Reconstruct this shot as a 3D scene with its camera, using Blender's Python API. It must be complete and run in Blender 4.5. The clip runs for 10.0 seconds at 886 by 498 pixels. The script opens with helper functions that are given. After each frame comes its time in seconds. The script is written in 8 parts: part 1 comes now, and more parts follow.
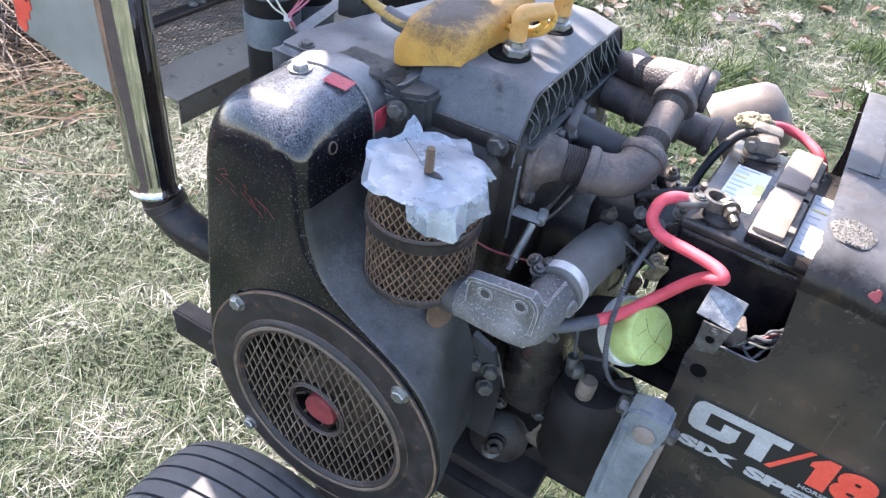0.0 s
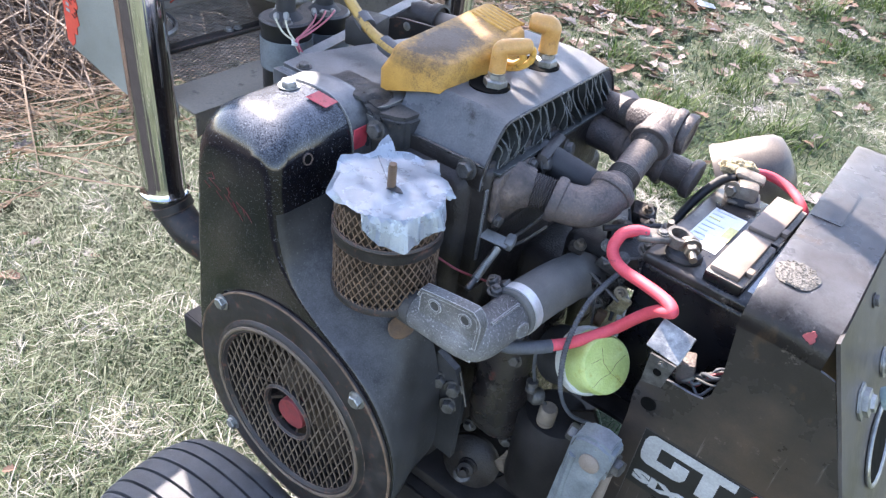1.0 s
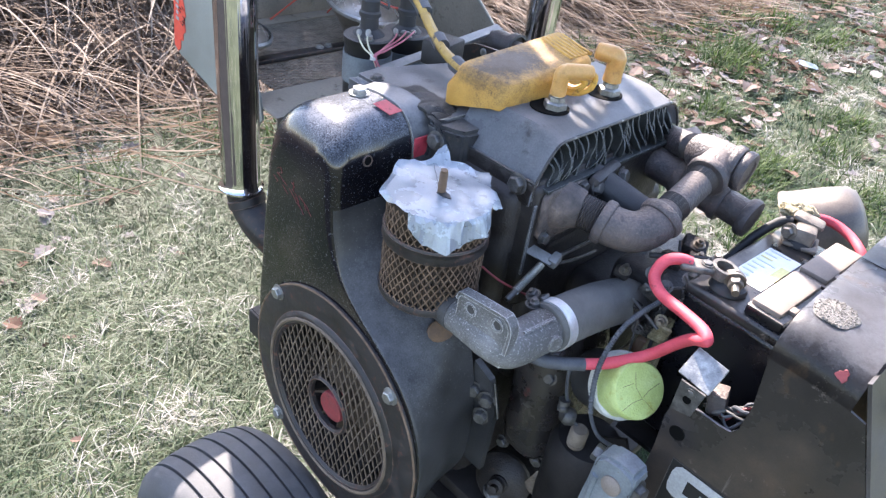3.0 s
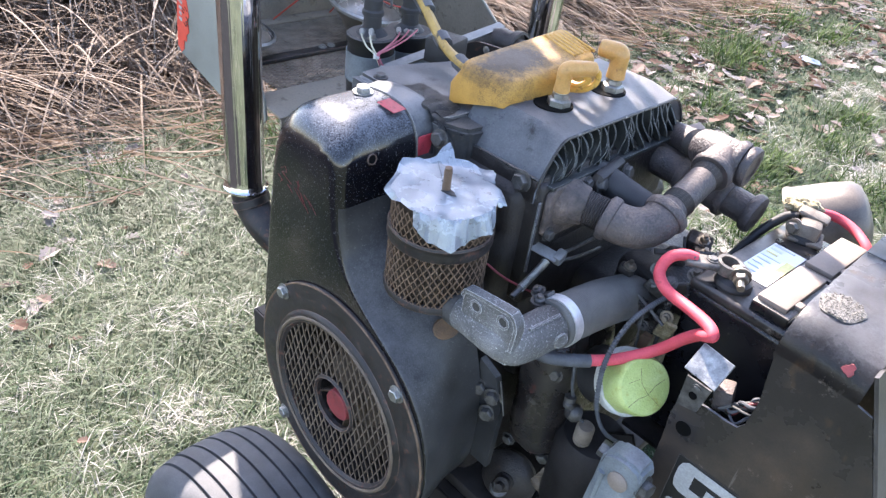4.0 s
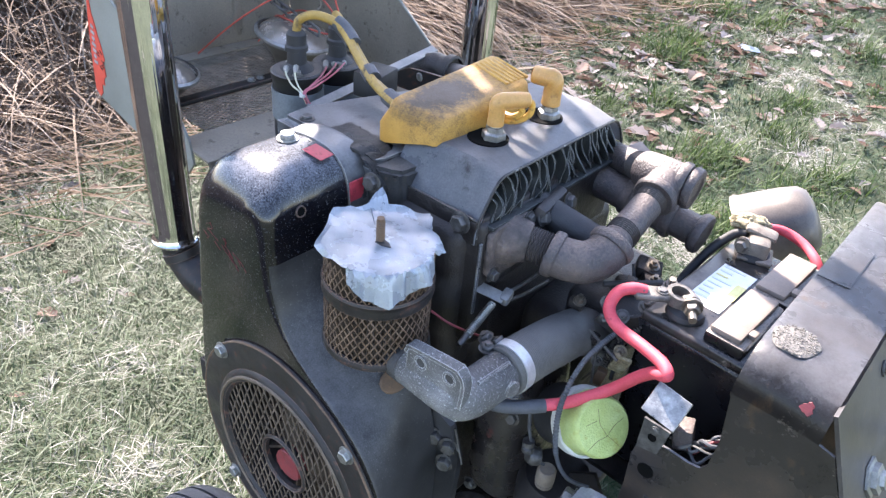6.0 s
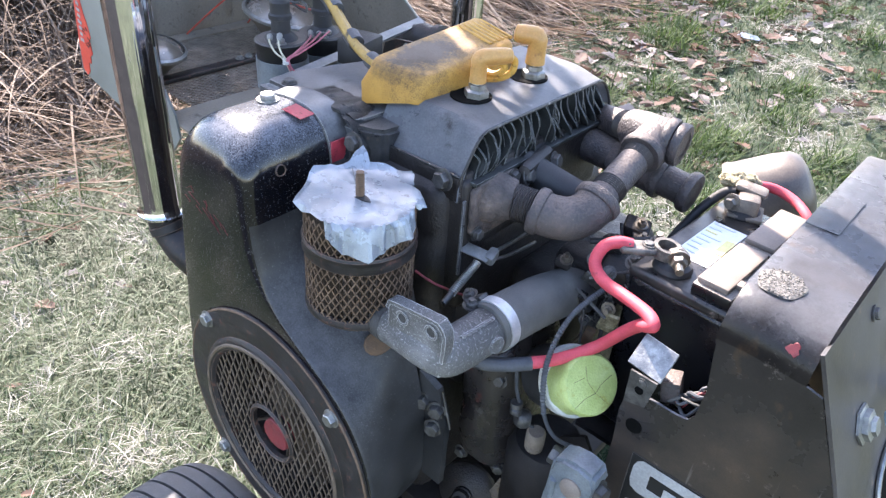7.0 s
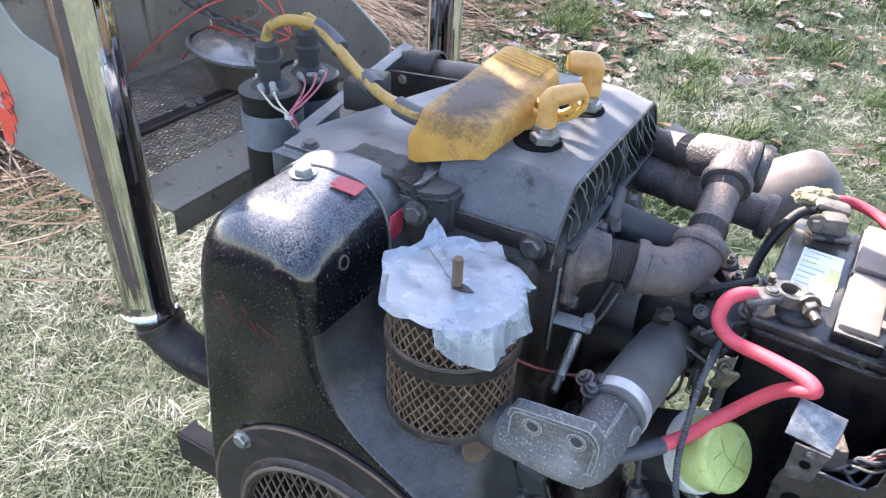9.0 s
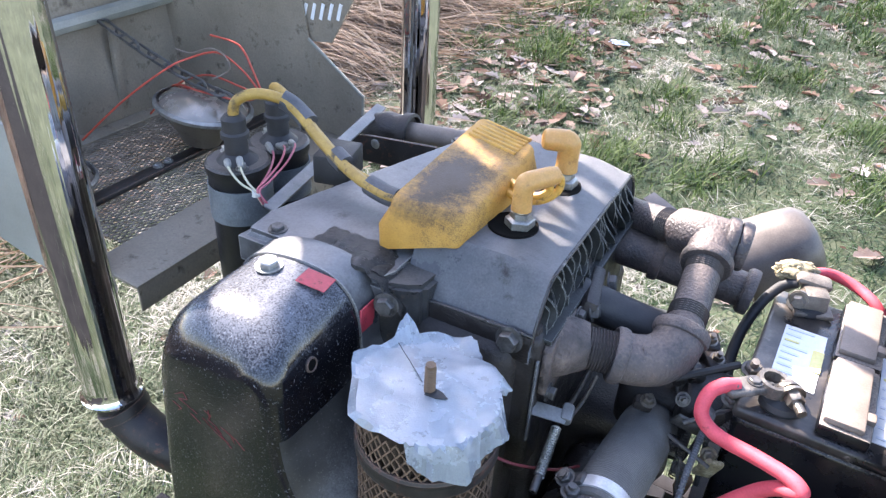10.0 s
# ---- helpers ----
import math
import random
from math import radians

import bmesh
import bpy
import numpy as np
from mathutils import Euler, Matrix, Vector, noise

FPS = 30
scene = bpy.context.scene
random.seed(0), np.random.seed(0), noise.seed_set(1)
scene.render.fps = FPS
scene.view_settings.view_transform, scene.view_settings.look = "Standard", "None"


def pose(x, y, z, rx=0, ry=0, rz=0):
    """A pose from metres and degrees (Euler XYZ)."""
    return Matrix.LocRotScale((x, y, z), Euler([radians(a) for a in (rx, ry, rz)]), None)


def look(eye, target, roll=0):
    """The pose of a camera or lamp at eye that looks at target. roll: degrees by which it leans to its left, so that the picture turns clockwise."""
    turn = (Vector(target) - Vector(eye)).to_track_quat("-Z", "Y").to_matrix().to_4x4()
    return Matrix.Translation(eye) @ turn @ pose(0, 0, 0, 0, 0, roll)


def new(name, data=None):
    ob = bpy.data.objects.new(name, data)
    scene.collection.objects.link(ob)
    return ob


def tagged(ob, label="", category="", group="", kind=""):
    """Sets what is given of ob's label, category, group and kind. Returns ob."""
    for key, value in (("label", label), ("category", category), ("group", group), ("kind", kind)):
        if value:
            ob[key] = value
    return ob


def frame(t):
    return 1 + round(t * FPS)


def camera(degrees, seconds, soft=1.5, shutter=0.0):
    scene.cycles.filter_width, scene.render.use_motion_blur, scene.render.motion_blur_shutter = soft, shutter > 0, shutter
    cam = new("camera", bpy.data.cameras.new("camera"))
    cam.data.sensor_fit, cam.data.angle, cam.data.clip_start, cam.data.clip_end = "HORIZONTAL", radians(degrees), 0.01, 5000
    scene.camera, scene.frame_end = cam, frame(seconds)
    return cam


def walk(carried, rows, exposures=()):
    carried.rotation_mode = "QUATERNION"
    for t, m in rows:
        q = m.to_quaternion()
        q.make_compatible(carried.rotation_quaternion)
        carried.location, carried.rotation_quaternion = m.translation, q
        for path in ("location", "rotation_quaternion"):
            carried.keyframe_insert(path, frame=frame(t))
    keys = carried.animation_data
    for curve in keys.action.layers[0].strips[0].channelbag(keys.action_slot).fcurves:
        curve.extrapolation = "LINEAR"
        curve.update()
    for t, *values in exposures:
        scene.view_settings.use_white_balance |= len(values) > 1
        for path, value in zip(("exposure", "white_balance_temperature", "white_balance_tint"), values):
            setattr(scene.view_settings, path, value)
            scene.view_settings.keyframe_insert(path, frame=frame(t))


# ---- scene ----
cam = camera(62.5, 10.0, 1.35)
PATH = [
    (0, (0.3093, -0.3740, 1.1597), (-0.4402, 1.1233, -0.2367), 7.56),
    (0.5, (0.3315, -0.3809, 1.1704), (-0.4979, 1.1196, -0.1760), 8.05),
    (1, (0.4053, -0.3559, 1.1663), (-0.5539, 1.0996, -0.1428), 7.93),
    (1.5, (0.4458, -0.3319, 1.1668), (-0.6054, 1.0839, -0.1158), 7.93),
    (2, (0.4488, -0.3471, 1.1650), (-0.6670, 1.0380, -0.0961), 8.21),
    (2.5, (0.4570, -0.3516, 1.1622), (-0.7039, 1.0079, -0.0846), 8.50),
    (3, (0.4568, -0.3611, 1.1595), (-0.7363, 0.9780, -0.0801), 8.78),
    (4.5, (0.4571, -0.3636, 1.1586), (-0.7326, 0.9729, -0.0858), 7.79),
    (5, (0.4508, -0.3460, 1.1641), (-0.7067, 1.0215, -0.0771), 7.04),
    (5.5, (0.4247, -0.3188, 1.1902), (-0.7040, 1.0814, -0.0408), 6.46),
    (7, (0.4624, -0.3074, 1.1391), (-0.6767, 1.0933, -0.0825), 4.61),
    (7.5, (0.4555, -0.3016, 1.1453), (-0.6829, 1.0932, -0.0836), 3.60),
    (8, (0.4016, -0.2998, 1.1475), (-0.6789, 1.1408, -0.0806), 2.90),
    (8.5, (0.3053, -0.3027, 1.1410), (-0.6699, 1.2099, -0.0892), 2.68),
    (9, (0.2557, -0.3015, 1.1318), (-0.6100, 1.2789, -0.0941), 3.03),
    (9.5, (0.2248, -0.2837, 1.1489), (-0.5756, 1.3426, -0.0629), 3.48),
    (10, (0.2353, -0.2564, 1.1687), (-0.5965, 1.3737, -0.0153), 3.31),
]
walk(cam, [(t, look(eye, target, roll)) for t, eye, target, roll in PATH],
     [(0, 2.57, 6850, 19), (10, 2.57, 6850, 19)])

# ---- world, sun, exposure ----
SUN = Vector((-0.69, 0.293, 0.66)).normalized()
world = bpy.data.worlds.new("sky_world")
scene.world = world
world.use_nodes = True
wn = world.node_tree.nodes
sky = wn.new("ShaderNodeTexSky")
sky.sky_type, sky.sun_disc = "NISHITA", False
sky.sun_elevation = math.asin(SUN.z)
sky.sun_rotation = math.atan2(SUN.x, SUN.y)
wn["Background"].inputs["Strength"].default_value = 0.142
world.node_tree.links.new(sky.outputs[0], wn["Background"].inputs["Color"])
sun_data = bpy.data.lights.new("sun", "SUN")
sun_data.energy, sun_data.angle, sun_data.color = 4.4, radians(0.5), (1.0, 0.95, 0.88)
sun_ob = new("sun", sun_data)
sun_ob.matrix_world = look(SUN * 20, (0, 0, 0))

# ---- materials ----


def ramp_node(nt, stops):
    r = nt.nodes.new("ShaderNodeValToRGB")
    e = r.color_ramp.elements
    while len(e) < len(stops):
        e.new(0.5)
    for el, (p, c) in zip(e, stops):
        el.position, el.color = p, (*c, 1) if len(c) == 3 else c
    return r


def surface(name, stops, rough=(0.5, 0.6), metal=0.0, scale=30, fine=400, bump=0.15, patch=None, coat=0.0, island=False, subsurf=0.0, soft=0.0, dust=None, spec=0.5, edge=None, grain=1.0, spread=(3.0, 0.46, 1.22), thin=0.0):
    """A worn surface: a ramp over broad noise, fine grain in the relief and in the gloss, and optional patches
    (colour, coverage 0..1, scale, roughness) with a shape of their own."""
    m = bpy.data.materials.new(name)
    m.use_nodes = True
    nt = m.node_tree
    L = nt.links.new
    b = nt.nodes["Principled BSDF"]
    co = nt.nodes.new("ShaderNodeTexCoord")
    n1 = nt.nodes.new("ShaderNodeTexNoise")
    n1.inputs["Scale"].default_value, n1.inputs["Detail"].default_value, n1.inputs["Roughness"].default_value = scale, 6, 0.62
    n2 = nt.nodes.new("ShaderNodeTexNoise")
    n2.inputs["Scale"].default_value, n2.inputs["Detail"].default_value = fine, 3
    L(co.outputs["Object"], n1.inputs["Vector"])
    L(co.outputs["Object"], n2.inputs["Vector"])
    rp = ramp_node(nt, stops)
    if island:
        g = nt.nodes.new("ShaderNodeNewGeometry")
        mx = nt.nodes.new("ShaderNodeMath")
        mx.operation = "MULTIPLY_ADD"
        L(n1.outputs["Fac"], mx.inputs[0])
        mx.inputs[1].default_value = spread[0]
        ms = nt.nodes.new("ShaderNodeMath")
        ms.operation = "MULTIPLY"
        L(g.outputs["Random Per Island"], ms.inputs[0])
        ms.inputs[1].default_value = spread[1]
        sb = nt.nodes.new("ShaderNodeMath")
        sb.operation = "SUBTRACT"
        L(ms.outputs[0], sb.inputs[0])
        sb.inputs[1].default_value = spread[2]
        L(sb.outputs[0], mx.inputs[2])
        L(mx.outputs[0], rp.inputs["Fac"])
    else:
        L(n1.outputs["Fac"], rp.inputs["Fac"])
    col = rp.outputs["Color"]
    rr = nt.nodes.new("ShaderNodeMapRange")
    rr.inputs["To Min"].default_value, rr.inputs["To Max"].default_value = rough
    rr.inputs["From Min"].default_value, rr.inputs["From Max"].default_value = 0.35, 0.68
    L(n1.outputs["Fac"], rr.inputs["Value"])
    rout = rr.outputs["Result"]
    # fine grain varies the tone a little
    mg = nt.nodes.new("ShaderNodeMix")
    mg.data_type, mg.blend_type = "RGBA", "OVERLAY"
    mg.inputs["Factor"].default_value = 0.25
    L(col, mg.inputs["A"])
    L(n2.outputs["Fac"], mg.inputs["B"])
    col = mg.outputs["Result"]
    if patch:
        pc, cover, ps, pr = patch
        n3 = nt.nodes.new("ShaderNodeTexNoise")
        n3.inputs["Scale"].default_value, n3.inputs["Detail"].default_value, n3.inputs["Roughness"].default_value = ps, 7, 0.7
        L(co.outputs["Object"], n3.inputs["Vector"])
        mr = nt.nodes.new("ShaderNodeMapRange")
        mr.inputs["From Min"].default_value, mr.inputs["From Max"].default_value = 0.68 - 0.36 * cover - soft, 0.78 - 0.30 * cover + soft
        if soft:
            # a sooty cloud breaks up into grain
            gr = nt.nodes.new("ShaderNodeMath")
            gr.operation = "MULTIPLY_ADD"
            L(n2.outputs["Fac"], gr.inputs[0])
            gr.inputs[1].default_value = 0.5
            s3 = nt.nodes.new("ShaderNodeMath")
            s3.operation = "SUBTRACT"
            L(n3.outputs["Fac"], s3.inputs[0])
            s3.inputs[1].default_value = 0.25
            L(s3.outputs[0], gr.inputs[2])
            L(gr.outputs[0], mr.inputs["Value"])
        else:
            L(n3.outputs["Fac"], mr.inputs["Value"])
        mp = nt.nodes.new("ShaderNodeMix")
        mp.data_type = "RGBA"
        L(mr.outputs["Result"], mp.inputs["Factor"])
        L(col, mp.inputs["A"])
        mp.inputs["B"].default_value = (*pc, 1)
        col = mp.outputs["Result"]
        mf = nt.nodes.new("ShaderNodeMix")
        L(mr.outputs["Result"], mf.inputs["Factor"])
        L(rout, mf.inputs["A"])
        mf.inputs["B"].default_value = pr
        rout = mf.outputs["Result"]
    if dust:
        # pale dust that has settled on what faces up, in specks and clouds; bluish tints also paint in sky sheen
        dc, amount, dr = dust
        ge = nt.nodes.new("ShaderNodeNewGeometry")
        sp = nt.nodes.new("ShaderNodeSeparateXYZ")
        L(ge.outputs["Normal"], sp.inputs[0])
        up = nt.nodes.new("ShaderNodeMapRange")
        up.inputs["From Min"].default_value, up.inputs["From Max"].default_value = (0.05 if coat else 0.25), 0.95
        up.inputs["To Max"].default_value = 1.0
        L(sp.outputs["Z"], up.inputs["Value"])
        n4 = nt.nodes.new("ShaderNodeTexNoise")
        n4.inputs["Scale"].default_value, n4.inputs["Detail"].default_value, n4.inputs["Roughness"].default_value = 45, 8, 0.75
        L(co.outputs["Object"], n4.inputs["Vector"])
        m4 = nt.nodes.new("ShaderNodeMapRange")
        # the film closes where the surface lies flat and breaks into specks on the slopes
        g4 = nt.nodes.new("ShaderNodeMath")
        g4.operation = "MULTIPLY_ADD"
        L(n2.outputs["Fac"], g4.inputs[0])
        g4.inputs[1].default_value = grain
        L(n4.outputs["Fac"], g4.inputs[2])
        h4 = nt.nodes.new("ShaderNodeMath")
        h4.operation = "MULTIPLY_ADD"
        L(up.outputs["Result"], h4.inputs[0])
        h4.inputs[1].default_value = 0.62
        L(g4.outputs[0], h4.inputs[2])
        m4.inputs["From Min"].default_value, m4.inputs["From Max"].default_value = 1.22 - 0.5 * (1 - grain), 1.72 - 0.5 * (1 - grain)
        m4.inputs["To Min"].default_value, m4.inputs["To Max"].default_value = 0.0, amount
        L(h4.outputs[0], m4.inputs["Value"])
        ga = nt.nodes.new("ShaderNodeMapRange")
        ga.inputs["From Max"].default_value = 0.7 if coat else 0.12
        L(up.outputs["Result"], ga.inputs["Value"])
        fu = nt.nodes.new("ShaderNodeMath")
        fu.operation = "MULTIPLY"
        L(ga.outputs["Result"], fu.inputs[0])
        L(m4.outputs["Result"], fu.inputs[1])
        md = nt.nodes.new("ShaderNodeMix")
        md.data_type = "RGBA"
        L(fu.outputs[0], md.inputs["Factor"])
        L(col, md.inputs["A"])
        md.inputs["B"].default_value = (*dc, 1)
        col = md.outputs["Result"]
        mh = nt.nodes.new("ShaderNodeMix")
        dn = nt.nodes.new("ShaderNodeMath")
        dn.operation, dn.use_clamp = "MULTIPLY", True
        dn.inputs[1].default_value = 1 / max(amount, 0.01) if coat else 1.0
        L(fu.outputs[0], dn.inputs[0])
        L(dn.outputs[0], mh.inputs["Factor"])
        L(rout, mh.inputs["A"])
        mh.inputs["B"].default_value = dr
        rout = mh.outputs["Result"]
    if edge:
        # paint rubbed off along the edges
        ec, er, er2 = edge
        bv = nt.nodes.new("ShaderNodeBevel")
        bv.samples = 4
        bv.inputs["Radius"].default_value = er
        gn = nt.nodes.new("ShaderNodeNewGeometry")
        dt = nt.nodes.new("ShaderNodeVectorMath")
        dt.operation = "DOT_PRODUCT"
        L(bv.outputs["Normal"], dt.inputs[0])
        L(gn.outputs["Normal"], dt.inputs[1])
        n5 = nt.nodes.new("ShaderNodeTexNoise")
        n5.inputs["Scale"].default_value, n5.inputs["Detail"].default_value, n5.inputs["Roughness"].default_value = 90, 6, 0.7
        L(co.outputs["Object"], n5.inputs["Vector"])
        s5 = nt.nodes.new("ShaderNodeMath")
        s5.operation = "MULTIPLY_ADD"
        L(n5.outputs["Fac"], s5.inputs[0])
        s5.inputs[1].default_value = -0.30
        ab = nt.nodes.new("ShaderNodeMath")
        ab.operation = "ABSOLUTE"
        L(dt.outputs["Value"], ab.inputs[0])
        L(ab.outputs[0], s5.inputs[2])
        m5 = nt.nodes.new("ShaderNodeMapRange")
        m5.inputs["From Min"].default_value, m5.inputs["From Max"].default_value = 0.81, 0.70
        L(s5.outputs[0], m5.inputs["Value"])
        me_ = nt.nodes.new("ShaderNodeMix")
        me_.data_type = "RGBA"
        L(m5.outputs["Result"], me_.inputs["Factor"])
        L(col, me_.inputs["A"])
        me_.inputs["B"].default_value = (*ec, 1)
        col = me_.outputs["Result"]
        mq = nt.nodes.new("ShaderNodeMix")
        L(m5.outputs["Result"], mq.inputs["Factor"])
        L(rout, mq.inputs["A"])
        mq.inputs["B"].default_value = er2
        rout = mq.outputs["Result"]
    L(col, b.inputs["Base Color"])
    if thin:
        # a thin leaf lets part of the light through
        tl = nt.nodes.new("ShaderNodeBsdfTranslucent")
        L(col, tl.inputs["Color"])
        ms_ = nt.nodes.new("ShaderNodeMixShader")
        ms_.inputs[0].default_value = thin
        L(b.outputs[0], ms_.inputs[1])
        L(tl.outputs[0], ms_.inputs[2])
        L(ms_.outputs[0], nt.nodes["Material Output"].inputs["Surface"])
    b.inputs["Specular IOR Level"].default_value = spec
    L(rout, b.inputs["Roughness"])
    b.inputs["Metallic"].default_value = metal
    b.inputs["Coat Weight"].default_value = coat
    b.inputs["Coat Roughness"].default_value = 0.12
    if subsurf:
        b.inputs["Subsurface Weight"].default_value = subsurf
        b.inputs["Subsurface Radius"].default_value = (0.004, 0.002, 0.001)
    if bump:
        ad = nt.nodes.new("ShaderNodeMath")
        ad.operation = "MULTIPLY_ADD"
        L(n1.outputs["Fac"], ad.inputs[0])
        ad.inputs[1].default_value = 0.6
        L(n2.outputs["Fac"], ad.inputs[2])
        bp = nt.nodes.new("ShaderNodeBump")
        bp.inputs["Strength"].default_value, bp.inputs["Distance"].default_value = bump, 0.002
        L(ad.outputs[0], bp.inputs["Height"])
        L(bp.outputs["Normal"], b.inputs["Normal"])
    return m


M = {}
# the dust is tinted blue, painting the sky's reflection into the top
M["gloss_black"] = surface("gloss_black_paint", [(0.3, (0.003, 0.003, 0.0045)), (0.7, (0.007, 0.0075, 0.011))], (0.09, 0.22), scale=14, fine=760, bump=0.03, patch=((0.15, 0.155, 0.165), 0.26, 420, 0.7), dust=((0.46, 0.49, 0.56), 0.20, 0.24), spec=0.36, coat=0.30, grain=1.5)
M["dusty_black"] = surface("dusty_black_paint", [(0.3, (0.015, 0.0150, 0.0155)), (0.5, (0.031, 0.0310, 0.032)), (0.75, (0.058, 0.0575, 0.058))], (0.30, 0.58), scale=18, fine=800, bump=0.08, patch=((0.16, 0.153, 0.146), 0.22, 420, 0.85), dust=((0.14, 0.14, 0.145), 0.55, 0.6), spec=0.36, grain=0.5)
M["worn_black"] = surface("worn_black_enamel", [(0.3, (0.010, 0.009, 0.009)), (0.6, (0.024, 0.021, 0.020)), (0.8, (0.055, 0.042, 0.036))], (0.35, 0.65), scale=35, fine=600, bump=0.15, patch=((0.12, 0.055, 0.040), 0.32, 110, 0.8), spec=0.4, edge=((0.17, 0.105, 0.08), 0.0022, 0.7))
M["tin"] = surface("dusty_grey_tin", [(0.28, (0.032, 0.033, 0.036)), (0.5, (0.066, 0.068, 0.073)), (0.75, (0.125, 0.127, 0.132))], (0.22, 0.48), metal=0.1, scale=30, fine=500, bump=0.10, patch=((0.014, 0.013, 0.013), 0.34, 34, 0.6), dust=((0.24, 0.238, 0.238), 0.48, 0.5), edge=((0.30, 0.30, 0.29), 0.002, 0.7), grain=0.4)
M["coil_black"] = surface("dusty_black_coil", [(0.3, (0.008, 0.008, 0.009)), (0.7, (0.024, 0.023, 0.023))], (0.3, 0.55), scale=40, fine=600, bump=0.1, dust=((0.22, 0.20, 0.18), 0.35, 0.6), spec=0.4)
M["can_steel"] = surface("dull_tan_steel", [(0.3, (0.085, 0.071, 0.062)), (0.55, (0.125, 0.106, 0.092)), (0.8, (0.17, 0.146, 0.127))], (0.35, 0.55), metal=0.3, scale=24, fine=500, bump=0.08, patch=((0.06, 0.045, 0.035), 0.2, 40, 0.7))
M["cover"] = surface("worn_slate_head_cover_paint", [(0.3, (0.090, 0.096, 0.108)), (0.5, (0.150, 0.158, 0.173)), (0.72, (0.235, 0.242, 0.252))], (0.22, 0.44), scale=9, fine=620, bump=0.05, patch=((0.045, 0.043, 0.043), 0.24, 30, 0.55), dust=((0.38, 0.365, 0.355), 0.46, 0.45), grain=0.3)
M["chipped_black"] = surface("chipped_black_rim", [(0.3, (0.010, 0.010, 0.011)), (0.7, (0.030, 0.029, 0.029))], (0.2, 0.5), scale=40, fine=600, bump=0.2, patch=((0.36, 0.36, 0.35), 0.26, 75, 0.7))
M["casting"] = surface("oily_black_casting", [(0.3, (0.010, 0.008, 0.0078)), (0.6, (0.027, 0.023, 0.022)), (0.8, (0.062, 0.052, 0.046))], (0.32, 0.70), scale=46, fine=450, bump=0.4, patch=((0.075, 0.045, 0.035), 0.18, 70, 0.8), spec=0.4)
M["fin"] = surface("dusty_cooling_fin", [(0.3, (0.007, 0.008, 0.008)), (0.55, (0.020, 0.023, 0.023)), (0.8, (0.070, 0.076, 0.075))], (0.5, 0.75), metal=0.1, scale=60, fine=500, bump=0.3, edge=((0.27, 0.285, 0.28), 0.0006, 0.6))
M["iron"] = surface("browned_iron_pipe", [(0.3, (0.030, 0.026, 0.028)), (0.5, (0.060, 0.051, 0.051)), (0.66, (0.098, 0.078, 0.071)), (0.8, (0.155, 0.112, 0.092))], (0.40, 0.70), scale=30, fine=420, bump=0.7, patch=((0.19, 0.145, 0.12), 0.17, 260, 0.85), dust=((0.25, 0.185, 0.145), 0.32, 0.75))
M["port_iron"] = surface("scaly_rusted_port", [(0.3, (0.030, 0.024, 0.023)), (0.5, (0.085, 0.067, 0.060)), (0.7, (0.165, 0.125, 0.105))], (0.6, 0.85), scale=55, fine=330, bump=1.0, patch=((0.19, 0.085, 0.05), 0.14, 60, 0.85))
M["dark_iron"] = surface("dark_iron_thread", [(0.3, (0.014, 0.012, 0.012)), (0.7, (0.050, 0.042, 0.039))], (0.45, 0.7), scale=50, fine=600, bump=0.3)
M["chrome"] = surface("pitted_chrome", [(0.3, (0.58, 0.58, 0.59)), (0.7, (0.74, 0.74, 0.74))], (0.015, 0.06), metal=1.0, scale=60, fine=900, bump=0.008, patch=((0.18, 0.15, 0.12), 0.0, 500, 0.6))
ch = M["chrome"].node_tree
chn = ch.nodes.new("ShaderNodeTexNoise")
chm = ch.nodes.new("ShaderNodeMapping")
chm.inputs["Scale"].default_value = (95, 95, 0.9)
chc = ch.nodes.new("ShaderNodeTexCoord")
ch.links.new(chc.outputs["Object"], chm.inputs["Vector"])
ch.links.new(chm.outputs["Vector"], chn.inputs["Vector"])
chn.inputs["Scale"].default_value, chn.inputs["Detail"].default_value = 1.0, 2
chb = ch.nodes.new("ShaderNodeBump")
chb.inputs["Strength"].default_value, chb.inputs["Distance"].default_value = 0.6, 0.003
ch.links.new(chn.outputs["Fac"], chb.inputs["Height"])
ch.links.new(chb.outputs["Normal"], ch.nodes["Principled BSDF"].inputs["Normal"])
M["zinc"] = surface("zinc_plated_bolt", [(0.3, (0.22, 0.22, 0.21)), (0.7, (0.42, 0.42, 0.40))], (0.32, 0.55), metal=0.85, scale=140, fine=900, bump=0.15)
M["dull_bolt"] = surface("dull_steel_bolt", [(0.3, (0.055, 0.053, 0.052)), (0.7, (0.17, 0.165, 0.16))], (0.4, 0.65), metal=0.7, scale=150, fine=900, bump=0.15)
M["yellow"] = surface("sooty_yellow_paint", [(0.25, (0.34, 0.165, 0.026)), (0.5, (0.43, 0.225, 0.040)), (0.75, (0.50, 0.285, 0.068))], (0.5, 0.7), scale=26, fine=900, bump=0.2, patch=((0.10, 0.060, 0.028), 0.36, 15, 0.85), soft=0.05)
yt = M["yellow"].node_tree
yb = yt.nodes["Principled BSDF"]
yco = yt.nodes.new("ShaderNodeTexCoord")
ymap = yt.nodes.new("ShaderNodeMapping")
ymap.inputs["Location"].default_value = (0.0, 0.030 / 0.066, -0.048 / 0.024)
ymap.inputs["Scale"].default_value = (1 / 0.034, 1 / 0.066, 1 / 0.024)
yt.links.new(yco.outputs["Object"], ymap.inputs["Vector"])
ylen = yt.nodes.new("ShaderNodeVectorMath")
ylen.operation = "LENGTH"
